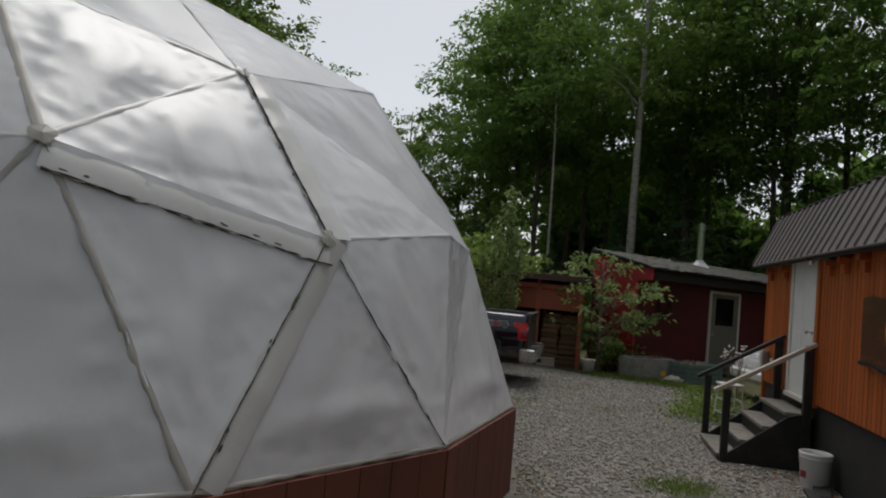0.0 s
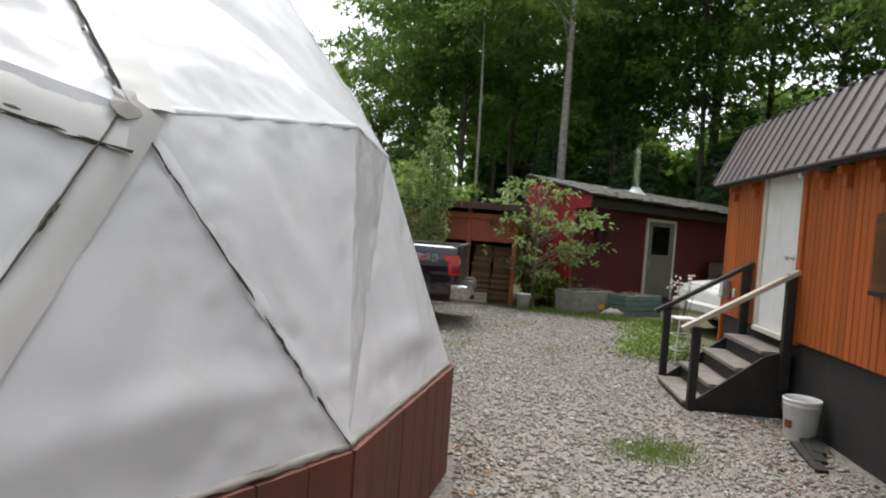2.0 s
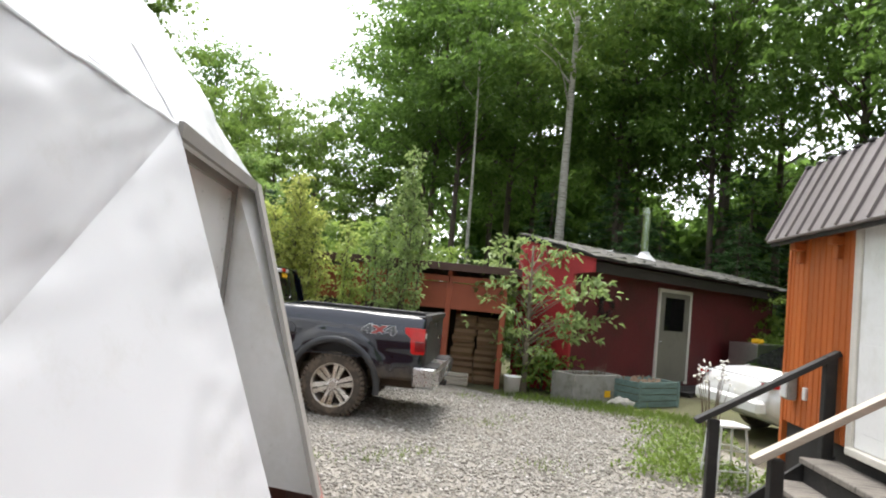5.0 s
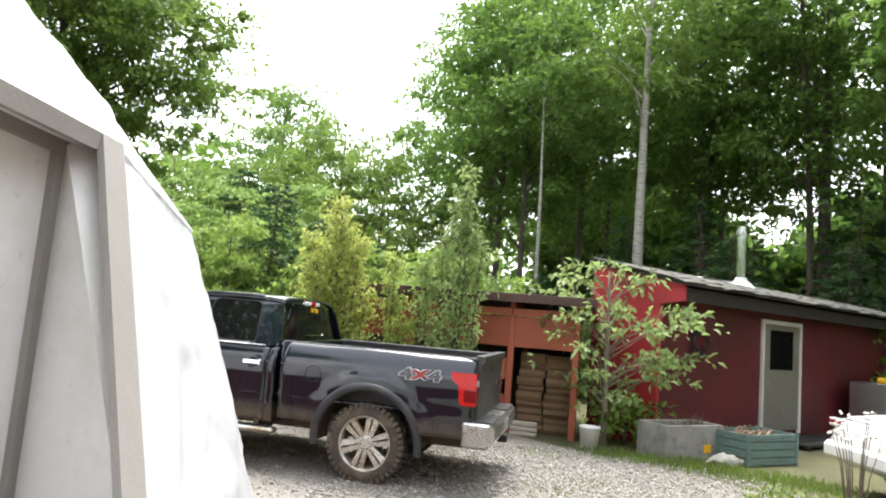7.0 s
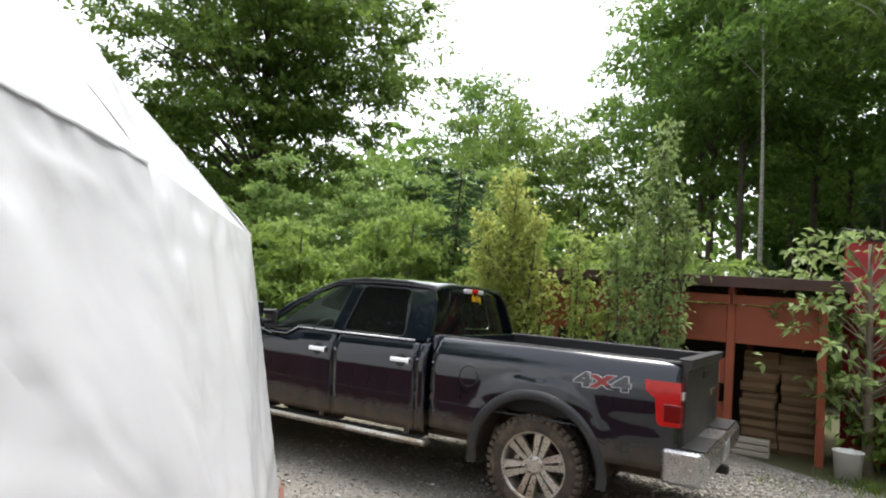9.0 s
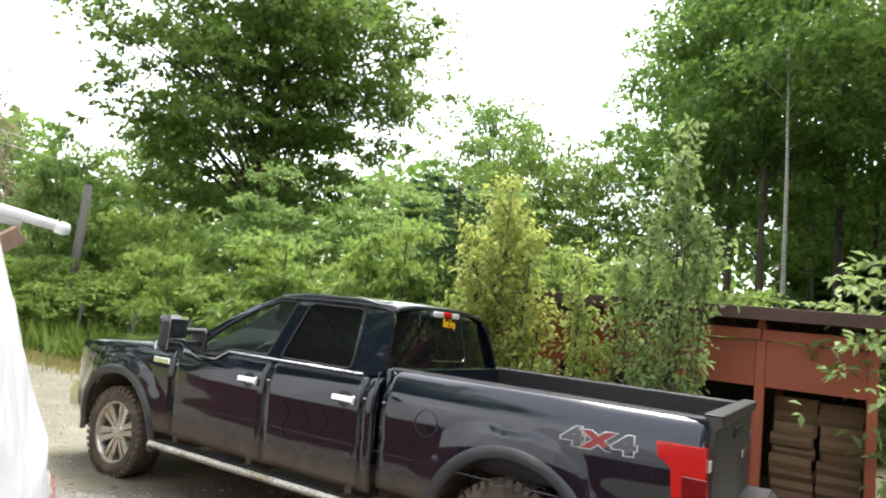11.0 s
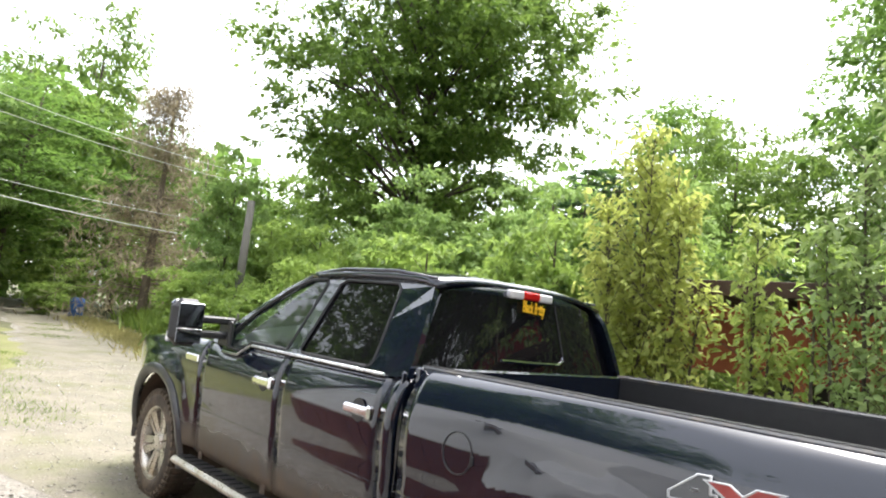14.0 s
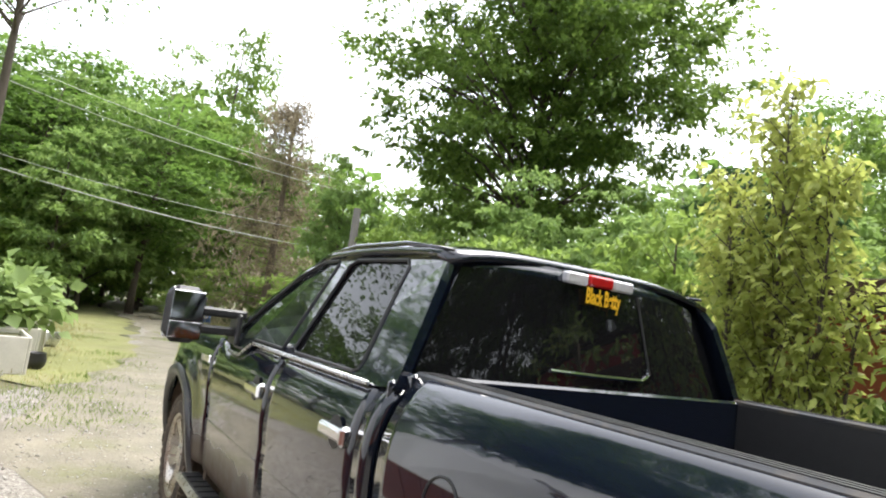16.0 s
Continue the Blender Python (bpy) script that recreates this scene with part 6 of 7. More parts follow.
def hemlock(name, label, m, h, rad, leaves, leaf, foliage, seed, base=0.05):
    """A conifer: whorls of drooping sprays on a straight stem."""
    rng = np.random.default_rng(seed)
    t = root(name, m, label, "conifer")
    b = bmesh.new()
    tube(b, [(0, 0, -0.1), (0, 0, h * 0.5), (0, 0, h)], [h * 0.016, h * 0.01, 0.01], 7)
    pts, dirs = [], []
    arms = 90
    for k in range(arms):
        z = h * (base + (0.97 - base) * (k + rng.uniform()) / arms)
        a = rng.uniform(0, 2 * math.pi)
        ln = rad * (1 - z / h) ** 0.75 * rng.uniform(0.65, 1.1) + 0.15
        e = np.array([math.cos(a), math.sin(a), -0.22])
        tube(b, [(0, 0, z), tuple(np.array([0, 0, z]) + e * ln)], [0.018, 0.004], 4, False)
        n = max(8, int(leaves / arms * (0.3 + ln / rad)))
        s = rng.uniform(0.12, 1, n) ** 0.8
        side = np.array([-math.sin(a), math.cos(a), 0])
        w = rng.normal(size=n) * 0.20 * ln * (1.15 - s)
        pts.append(np.array([0, 0, z]) + s[:, None] * e * ln + w[:, None] * side + rng.normal(size=(n, 3)) * 0.03)
        dirs.append(np.tile(e, (n, 1)) + np.sign(w)[:, None] * side * 0.7 + rng.normal(size=(n, 3)) * 0.25)
    part("trunk", b, M_BARKDARK, t)
    pts, dirs = np.concatenate(pts), np.concatenate(dirs)
    leaf_cloud("crown", pts, dirs, leaf * rng.uniform(0.7, 1.3, len(pts)), foliage, t, 0.35, 0.05)
    return t


def placed(x, y, s=1.0, turn=0.0, sz=None):
    return Matrix.LocRotScale((x, y, 0), Euler((0, 0, turn)), (s, s, sz or s))


R2 = random.Random(7)
fa = tree("forest_tree", "tall dark-green broadleaf forest tree with a slim grey trunk", placed(-2.4, 24.5), 21, 0.19, (5.6, 21, 3.9), 74, 10360, 0.30, M_BARKDARK, M_LEAFDARK, 11, limbs=40, clump_r=1.35, bough=True, group="forest trees", shell=0.1)
fb = tree("forest_tree", "tall dark-green broadleaf forest tree with a slim grey trunk", placed(1.5, 27), 23, 0.2, (6.5, 23, 3.6), 70, 9800, 0.30, M_BARKDARK, M_LEAFDARK, 12, limbs=40, clump_r=1.35, bough=True, group="forest trees", shell=0.1)
fc = tree("forest_tree", "tall dark-green broadleaf forest tree with a slim grey trunk", placed(7, 23), 20, 0.17, (4.6, 20, 4.0), 74, 10360, 0.29, M_BARKDARK, M_LEAFDARK, 13, limbs=40, clump_r=1.35, bough=True, group="forest trees", shell=0.1)
fd2 = tree("forest_tree", "mid-green broadleaf tree of the wood's edge", placed(-12, 27), 13, 0.15, (0.8, 13, 3.3), 70, 9600, 0.26, M_BARKDARK, M_LEAF, 14, limbs=30, clump_r=1.0, bough=True, group="forest trees", shell=0.1)
# (x, y, scale, height scale, kind)
BACK_WOOD = [(-0.9, 21.8, 0.9, 0.95, 0), (6.6, 21.5, 0.95, 1, 1), (10, 18.5, 0.95, 1, 2), (14, 15, 1, 1.05, 0), (20, 17, 1.05, 1.1, 0), (3, 33, 1.1, 1.15, 2), (-4, 32, 1.0, 1.0, 1), (26, 22, 1.1, 1.2, 0), (-8.5, 33, 0.85, 0.62, 3), (-13, 38, 1.1, 1.3, 3), (-10, 45, 1.3, 1.35, 3), (32, 32, 1.3, 1.3, 1), (0, 42, 1.3, 1.2, 0), (-6.5, 40, 1.3, 1.25, 0), (9, 30, 1.1, 1.1, 0), (15, 25, 1.1, 1.1, 1)]
EAST_AND_SOUTH_WOOD = [(18, 11, 1, 1, 1), (23, 8, 1, 1, 2), (28, 13, 1.1, 1.1, 1), (24, 1, 1, 1, 0), (19, 4, 0.9, 0.95, 2), (14, 9, 0.8, 0.85, 0), (-26, -22, 1.1, 1.1, 0), (-20, -15, 1.1, 1.15, 0), (-14, -20, 1.1, 1.2, 2), (-17.5, -11.5, 1.1, 1.2, 1), (-24, -13, 1.1, 1.35, 0), (-16, -16, 1.1, 1.3, 2), (-16, -27, 1.1, 0.6, 1), (-5, -29, 1.1, 0.62, 2), (6, -28, 1.1, 0.6, 0), (15, -24, 1.1, 0.6, 1), (20, -15, 1.1, 0.7, 2), (23, -6, 1.1, 1, 0)]
WEST_WOOD = [(-36, -2, 1.1, 0.62, 0), (-36, 20, 1.1, 0.95, 3), (-35, -6, 1.1, 0.62, 2), (-34, -15, 1.1, 0.85, 2), (-33, 2.0, 1.0, 0.55, 2), (-31, 17, 1.0, 0.8, 3), (-31, -3, 0.9, 0.5, 2), (-29, 24, 1.0, 0.85, 3), (-26, 46, 1.3, 1.1, 0), (-24, 29, 1.1, 0.9, 3), (-21, 40, 1.2, 1.1, 3), (-17, 33, 1, 1.25, 3), (-16.5, 24, 0.85, 0.8, 3)]
FAR_WEST_WOOD = [(-52, 10, 1.3, 1.27, 3), (-50, -4, 1.2, 1.12, 3), (-48, 1, 1.2, 1.08, 3), (-45, -9, 1.2, 1.2, 3), (-45, 4, 1.2, 1.05, 3), (-43, 7, 1.15, 1.5, 3), (-42, -3, 1.1, 1.05, 3), (-40, 9, 1.1, 0.98, 3), (-40, -7, 1.2, 1.05, 3), (-39, 3, 1.1, 1.02, 3), (-38, -10, 1.1, 1.12, 3), (-36, 12, 1.0, 0.8, 3)]
for x, yv, s, sz, k in BACK_WOOD + EAST_AND_SOUTH_WOOD + WEST_WOOD + FAR_WEST_WOOD:
    copy_thing((fa, fb, fc, fd2)[k], placed(x, yv, s, R2.uniform(0, 6.28), sz))

# the wood goes on behind
rng = np.random.default_rng(77)
n = 85000
ang = np.where(rng.uniform(size=n) < 0.5, rng.uniform(0.1, 1.62, n), rng.uniform(0, 2 * math.pi, n))
rad = rng.uniform(46, 62, n)
bump = 11 + 3.0 * np.sin(ang * 9) + 2.0 * np.sin(ang * 23 + 1) + 3 * np.clip((ang - 0.1) / 0.2, 0, 1) * np.clip((1.66 - ang) / 0.08, 0, 1)
fw = np.column_stack([rad * np.cos(ang), rad * np.sin(ang), rng.uniform(0, 1, n) ** 0.8 * bump])
far_woods = leaf_cloud("far_woods", fw, rng.normal(size=(n, 3)) + np.array([0, 0, -0.3]), rng.uniform(0.6, 1.5, n), M_LEAFDARK, None, 0.7)
tagged(far_woods, "distant dark green woodland edge", "woods", kind="stuff")

# birch and slender pale stems before the wood
tree("birch_tree", "tall birch with a pale mottled trunk", placed(3.79, 17.0), 20, 0.22, (8.5, 22, 2.8), 60, 4200, 0.28, M_BIRCH, M_LEAF, 21, limbs=14, clump_r=1.0, bough=True)
tree("birch_tree", "slender pale bare stem with a thin crown", placed(0.23, 17.0), 13, 0.085, (8.5, 15, 1.5), 26, 1500, 0.26, M_BIRCH, M_LEAFDARK, 22, limbs=8, clump_r=0.9, bough=True)
tree("forked_tree", "dark forked forest tree behind the hut", placed(10.6, 19.2), 22, 0.3, (9, 22, 3.5), 60, 4200, 0.28, M_BARKDARK, M_LEAFDARK, 23, limbs=22, clump_r=1.1, bough=True)
# big maple
tree("maple_tree", "large spreading green maple beside the drive", placed(-19.2, 13.9), 22, 0.3, (2.6, 22, 6.0), 330, 66000, 0.26, M_BARKDARK, M_LEAF, 31, limbs=120, clump_r=1.15, shell=0.15, bough=True)
# dry pine by the drive
dp = root("dead_pine", placed(-27.5, 6.6), "half-dead pine with bare brown drooping branches", "tree")
b = bmesh.new()
tube(b, [(0, 0, -0.1), (0.1, 0, 5), (0, 0.1, 10.5)], [0.2, 0.14, 0.02], 7)
rng = np.random.default_rng(3)
tw = []
for k in range(150):
    z = rng.uniform(1.2, 10.3)
    a = rng.uniform(0, 6.28)
    ln = 4.9 * (1.15 - z / 11) * rng.uniform(0.35, 1.1)
    e = Vector((math.cos(a) * ln, math.sin(a) * ln, z - 0.25 * ln))
    q = Vector((0, 0, z)).lerp(e, 0.5) + Vector((0, 0, 0.15 * ln))
    tube(b, [(0, 0, z), q, e], [0.022, 0.012, 0.004], 4, False)
    for j in range(16):
        t = rng.uniform(0.3, 1)
        tw.append(Vector((0, 0, z)).lerp(e, t))
part("trunk", b, M_DEAD, dp)
tw = np.array(tw)
part_ob = leaf_cloud("dry_sprays", np.repeat(tw, 4, axis=0) + rng.normal(size=(len(tw) * 4, 3)) * 0.28, rng.normal(size=(len(tw) * 4, 3)) + np.array([0, 0, -0.5]), rng.uniform(0.2, 0.5, len(tw) * 4), leaf_material("dry_needles", (0.13, 0.115, 0.06), (0.30, 0.25, 0.17), 0.3), dp, 0.14, 0.02)

# conifers and brush under the wood
h1 = hemlock("hemlock", "young dark hemlock with drooping sprays", placed(6.3, 13.5), 5.2, 2.0, 6500, 0.17, M_NEEDLE, 41)
h2 = hemlock("hemlock", "young dark hemlock with drooping sprays", placed(-9.5, 15.5), 6.5, 2.2, 7500, 0.19, M_NEEDLE, 42)
for x, yv, s, k in ((9.3, 13, .95, 0), (3.2, 14.5, .8, 0), (12.5, 11.5, 1.1, 1), (-12, 17, 1, 1), (-6.5, 18, .95, 0), (0.5, 15, .7, 0), (16, 8, 1.0, 1), (-14, 14.5, .8, 0), (20, 12, 1.3, 1), (24, 16, 1.6, 1), (6, 17.5, 1.1, 1), (13, 15.5, 1.2, 0), (-3, 16.5, .8, 1), (-6.2, 8.6, .8, 1), (-8.6, 10.8, .95, 1), (-5.4, 9.6, .85, 0), (11, 17, 1.2, 1), (14.5, 17.5, 1.3, 1), (8, 18.5, 1.1, 0), (17.5, 14.5, 1.2, 1), (3.5, 18, 1.0, 1), (11.5, 21, 1.3, 0)):
    copy_thing((h1, h2)[k], placed(x, yv, s, R2.uniform(0, 6.28)))
b1 = tree("roadside_bush", "dense bright green roadside bush", placed(-9.2, 6.2), 3.4, 0.05, (0.1, 3.7, 1.5), 46, 7600, 0.16, M_BARKDARK, M_LEAFBUSH, 51, limbs=30, clump_r=0.55, bough=True, category="bush", group="roadside bushes", shell=0.2)
b2 = tree("roadside_bush", "tall pale green roadside bush", placed(-12.2, 8.0), 5.0, 0.06, (0.2, 5.6, 1.3), 50, 7800, 0.16, M_BARKDARK, M_LEAFMID, 52, limbs=36, clump_r=0.52, bough=True, category="bush", group="roadside bushes", shell=0.2)
DRIVE_BUSHES = [(-6.6, 7.2, 1, 0), (-8.0, 9.3, 1.0, 1), (-10.5, 10.2, 1.05, 1), (-14.5, 6.8, 1, 0), (-16.5, 9.0, 1.1, 0), (-19, 7.6, 1.05, 0), (-21.5, 9.4, 1.1, 1), (-24, 8.6, 1.0, 0), (-13.5, 10.8, 0.9, 1), (-4.4, 8.4, 0.9, 0), (-29, 10.5, 1.1, 0), (-33, 8.5, 1.2, 0), (-12.0, 5.6, 0.7, 0), (-17.5, 6.4, 0.8, 0), (-3.5, 11, 1.2, 0)]
WOOD_BUSHES = [(-7.5, 12.5, 1.2, 1), (9, 10.8, 1, 0), (13, 7.5, 1, 0), (-15.4, 4.9, 0.75, 0), (-16.9, 4.8, 0.8, 0), (-18.8, 6.0, 0.9, 1), (-31, 3.8, 0.6, 0), (-36, 5.6, 1, 0), (-16, 12, 1.2, 1), (-25, 12.5, 1.3, 1), (17, 3, 1.1, 0), (-1, 10, 1.0, 0), (2, 11, 0.9, 0)]
LANE_BUSHES = [(-27.5, -1.6, 1.1, 1), (-30, -0.8, 1.4, 1), (-33, -0.2, 1.6, 1), (-30.5, -4, 1.7, 0), (-36, -0.5, 1.8, 1), (-38, 1.2, 1.8, 0), (-42, 1.5, 2.0, 1)]
for x, yv, s, k in DRIVE_BUSHES + WOOD_BUSHES + LANE_BUSHES:
    copy_thing((b1, b2)[k], placed(x, yv, s * R2.uniform(0.85, 1.15), R2.uniform(0, 6.28), s * R2.uniform(0.7, 1.3)))
# tall weeds along the verge
tree("garden_bush", "leafy pale green garden bush over planters", placed(-12.6, -2.9), 1.6, 0.04, (0.45, 1.55, 1.2), 40, 1300, 0.25, M_BARKDARK, M_SAPPALE, 53, limbs=20, clump_r=0.4, category="bush", width=0.85)
# overhanging tree at the drive's far side
tree("ash_tree", "leaning roadside tree with sparse dark leaves", placed(-21, -3.6), 13, 0.2, (8.2, 13.5, 3.4), 34, 1900, 0.22, M_BARKDARK, M_LEAFDARK, 54, limbs=26, clump_r=0.9)

# saplings in front of the shed
def sapling(label, m, stems, leaf, foliage, seed, dense=34):
    """Upright stems (x, y, foot of the leaves, height, radius), each a plume of short rising shoots with hanging leaves."""
    rng = np.random.default_rng(seed)
    t = root("maple_sapling", m, label, "sapling", "saplings before the shed")
    b = bmesh.new()
    pts, dirs = [], []
    for x, y, z0, h, rad in stems:
        tube(b, [(x * 0.3, y * 0.3, -0.05), (x * 0.8, y * 0.8, h * 0.4), (x, y, h * 0.97)], [0.028, 0.018, 0.004], 6)
        shoots = int(dense * (h - z0))
        for k in range(shoots):
            u = (k + rng.uniform()) / shoots
            z = z0 + (h - z0) * u
            a = rng.uniform(0, 2 * math.pi)
            ln = rad * (0.30 + 0.85 * math.sin(math.pi * (0.22 + 0.74 * u)) ** 0.7) * rng.uniform(0.3, 1.3)
            e = np.array([math.cos(a) * ln, math.sin(a) * ln, ln * rng.uniform(0.5, 1.3)])
            p0 = np.array([x * (0.5 + 0.5 * u), y * (0.5 + 0.5 * u), z - 0.6 * ln])
            tube(b, [tuple(p0), tuple(p0 + e)], [0.006, 0.002], 4, False)
            n = int(rng.integers(9, 20))
            s = rng.uniform(0.2, 1.05, n)[:, None]
            pts.append(p0 + e * s + rng.normal(size=(n, 3)) * 0.05)
            d = rng.normal(size=(n, 3)) * 0.5 + e / ln * 0.45
            d[:, 2] -= 0.9
            dirs.append(d)
    part("trunk", b, M_BARKDARK, t)
    pts, dirs = np.concatenate(pts), np.concatenate(dirs)
    leaf_cloud("crown", pts, dirs, leaf * rng.uniform(0.6, 1.3, len(pts)), foliage, t, 0.5)
    return t


sapling("yellow-green upright many-stemmed sapling before the shed", placed(-1.85, 2.35), [(0.05, 0, 0.5, 3.6, 0.34), (-0.42, 0.05, 0.4, 3.05, 0.30), (0.42, -0.05, 0.4, 2.9, 0.28), (-0.12, 0.2, 0.3, 3.35, 0.34), (0.25, 0.1, 0.3, 3.15, 0.30), (-0.25, -0.15, 0.3, 2.6, 0.32), (0.55, 0.1, 0.3, 2.1, 0.26)], 0.088, M_LEAFYEL, 61)
sapling("small green upright sapling before the shed", placed(-0.88, 2.5), [(0, 0, 0.4, 2.75, 0.22), (0.14, 0.0, 0.3, 2.1, 0.2)], 0.088, M_SAPMID, 62, 24)
sapling("tall pale green upright sapling before the shed", placed(0.12, 2.5), [(0.05, 0, 0.9, 4.15, 0.27), (0.38, 0, 1.0, 3.2, 0.24), (-0.28, 0.1, 0.8, 3.3, 0.25), (0.15, -0.1, 0.8, 3.7, 0.27), (-0.5, 0.0, 0.6, 2.7, 0.22)], 0.092, M_SAPPALE, 63, 20)
sapling("thin dark green sapling stem before the shed", placed(-0.48, 2.65), [(0, 0, 0.5, 2.6, 0.18)], 0.09, M_LEAFBUSH, 64, 16)
# small fruit tree by the hut
tree("fruit_tree", "small crooked fruit tree with sparse broad leaves by the hut", placed(2.5, 3.4), 2.95, 0.055, (0.55, 3.2, 1.2), 54, 1750, 0.135, M_FRUITBARK, M_SAPPALE, 65, droop=0.25, limbs=60, clump_r=0.30, category="tree", shell=0.4, width=0.5, bough=True, skew=0.15)
tree("fern_bush", "low dark green undergrowth at the fruit tree's foot", placed(2.85, 3.75), 0.7, 0.02, (0.1, 0.8, 0.5), 16, 700, 0.12, M_BARKDARK, M_LEAFBUSH, 66, limbs=10, clump_r=0.22, category="bush")

# weeds, grass and stones
def blades(name, spots, n, hgt, material, label, spread, leafy=False):
    rng = np.random.default_rng(len(name) + n)
    c = np.array(spots)[rng.integers(0, len(spots), n)]
    pts = np.column_stack([c[:, 0] + rng.normal(size=n) * spread, c[:, 1] + rng.normal(size=n) * spread, np.full(n, 0.01)])
    dirs = rng.normal(size=(n, 3)) * 0.45
    dirs[:, 2] = 1
    sizes = hgt * rng.uniform(0.4, 1.3, n)
    if leafy:
        pts[:, 2] = rng.uniform(0.01, hgt, n) * (1.2 - np.hypot(pts[:, 0] - c[:, 0], pts[:, 1] - c[:, 1]) / spread * 0.4).clip(0.1)
        dirs = rng.normal(size=(n, 3)) + np.array([0, 0, 0.3])
        sizes = rng.uniform(0.04, 0.09, n)
    ob = leaf_cloud(name, pts, dirs, sizes, material, None, 0.45 if leafy else 0.10, 0.05)
    return tagged(ob, label, "grass", kind="stuff")


blades("grass_tuft", [(3.16, -6.28), (3.3, -6.2), (3.05, -6.35)], 1300, 0.065, M_GRASS, "bright green grass tuft in the gravel", 0.17)
blades("weeds", [(3.9, -1.9), (4.3, -1.6), (4.1, -1.0), (4.5, -0.4), (4.6, -2.0), (4.9, 0.3), (4.3, 0.4)], 3200, 0.26, M_GRASS, "leafy green weeds beside the cabin", 0.22, True)
blades("verge_grass", [(2.4 + 0.4 * k, 2.45 - 0.12 * k) for k in range(8)] + [(3.4 + 0.35 * k, 2.6 - 0.15 * k) for k in range(6)], 2600, 0.12, M_GRASS, "low grass along the gravel edge", 0.22)
blades("yard_weeds", [(1.0, -2.7), (1.3, -2.3), (0.4, -2.9), (1.9, -0.3), (2.3, 0.3), (1.6, 1.9), (2.6, -2.2), (0.2, -9.9), (2.2, -7.6), (1.75, -6.6), (1.8, -8.3)], 900, 0.07, M_GRASS, "small weeds in the gravel", 0.18)
blades("drive_grass", [(-6.8 - 1.3 * k, 2.9 + 0.15 * max(0, k - 5)) for k in range(18)], 5200, 0.22, M_DRYGRASS, "yellowed grass along the drive", 0.42)
blades("tall_weeds", [(-7.5 - 1.2 * k, 4.2 + 0.22 * max(0, k - 4)) for k in range(18)], 6500, 0.75, M_GRASS, "tall green weeds at the wood's edge", 0.5)
blades("lawn_grass", [(-9.5 - 1.1 * k, -2.4 + 0.12 * k) for k in range(12)] + [(-10 - 1.2 * k, -3.6) for k in range(8)], 5000, 0.09, M_DRYGRASS, "short dry lawn grass", 0.5)
leaf_cloud_ob = leaf_cloud("fallen_leaves", np.array([(R2.uniform(3.9, 4.75), R2.uniform(-7.5, -4.9), 0.02) for _ in range(70)] + [(R2.uniform(1.5, 2.0), R2.uniform(-9.5, -6.6), 0.02) for _ in range(90)]), np.array([(R2.uniform(-1, 1), R2.uniform(-1, 1), R2.uniform(0, 0.3)) for _ in range(160)]), np.array([R2.uniform(0.03, 0.08) for _ in range(160)]), M_PETROLEAF)
tagged(leaf_cloud_ob, "scattered brown fallen leaves on the gravel", "leaves", kind="stuff")

# white blossoms by the cabin
bl2 = root("flower_stems", placed(4.95, 0.25), "tall weed stems with small white blossoms", "flowers")
b = bmesh.new()
b_fl = bmesh.new()
bmesh.ops.create_icosphere(b_fl, subdivisions=1, radius=0.016)
blossom_mesh = bpy.data.meshes.new("blossom")
b_fl.to_mesh(blossom_mesh)
b_fl.free()
blossom_mesh.materials.append(M_PETAL)
for k in range(11):
    e = Vector((R2.uniform(-0.25, 0.25), R2.uniform(-0.25, 0.25), R2.uniform(0.8, 1.15)))
    tube(b, [(e.x * 0.3, e.y * 0.3, 0), e * 0.6, e], [0.008, 0.006, 0.004], 4, False)
    for j in range(5):
        ob = new("blossom", blossom_mesh)
        ob.parent = bl2
        ob.location = e + Vector((R2.uniform(-0.07, 0.07), R2.uniform(-0.07, 0.07), R2.uniform(-0.04, 0.06)))
        ob.scale = (R2.uniform(0.75, 1.25),) * 3
part("stem_bunch", b, M_DEAD, bl2)

# loose stones on the yard
rng = np.random.default_rng(5)
n = 80000
px = np.concatenate([rng.uniform(-0.3, 4.7, n * 3 // 4), 3.0 - 16 * rng.uniform(0, 1, n - n * 3 // 4) ** 1.3])
py = np.concatenate([rng.uniform(-11.5, 2.4, n * 3 // 4), rng.uniform(-4.0, 2.6, n - n * 3 // 4)])
keep = (np.hypot(px - DC.x, py - DC.y) > 4.95) & ~((px > 3.75) & (py > -4.8) & (py < -3.4)) & (px < 4.7)
px, py = px[keep], py[keep]
n = len(px)
r = (rng.gamma(3.0, 0.0031, n) + 0.004) * np.where(px < -3.0, 0.7, 1.0)
unit = np.array([(1, 0, 0), (-1, 0, 0), (0, 1, 0), (0, -1, 0), (0, 0, 1), (0, 0, -1)], float)
ang = rng.uniform(0, 6.28, n)
v = unit[None] * r[:, None, None] * rng.uniform(0.6, 1.35, (n, 6, 1)) * np.array([1.15, 0.85, 0.6])
ca, sa = np.cos(ang)[:, None], np.sin(ang)[:, None]
v = np.stack([v[..., 0] * ca - v[..., 1] * sa + px[:, None], v[..., 0] * sa + v[..., 1] * ca + py[:, None], v[..., 2] + 0.016 + r[:, None] * 0.25], -1)
f8 = np.array([(0, 2, 4), (2, 1, 4), (1, 3, 4), (3, 0, 4), (2, 0, 5), (1, 2, 5), (3, 1, 5), (0, 3, 5)])
f = ((np.arange(n) * 6)[:, None, None] + f8).reshape(-1, 3)
me = bpy.data.meshes.new("loose_stones")
me.vertices.add(n * 6)
me.vertices.foreach_set("co", v.ravel())
me.loops.add(len(f) * 3)
me.loops.foreach_set("vertex_index", f.ravel().astype(np.int32))
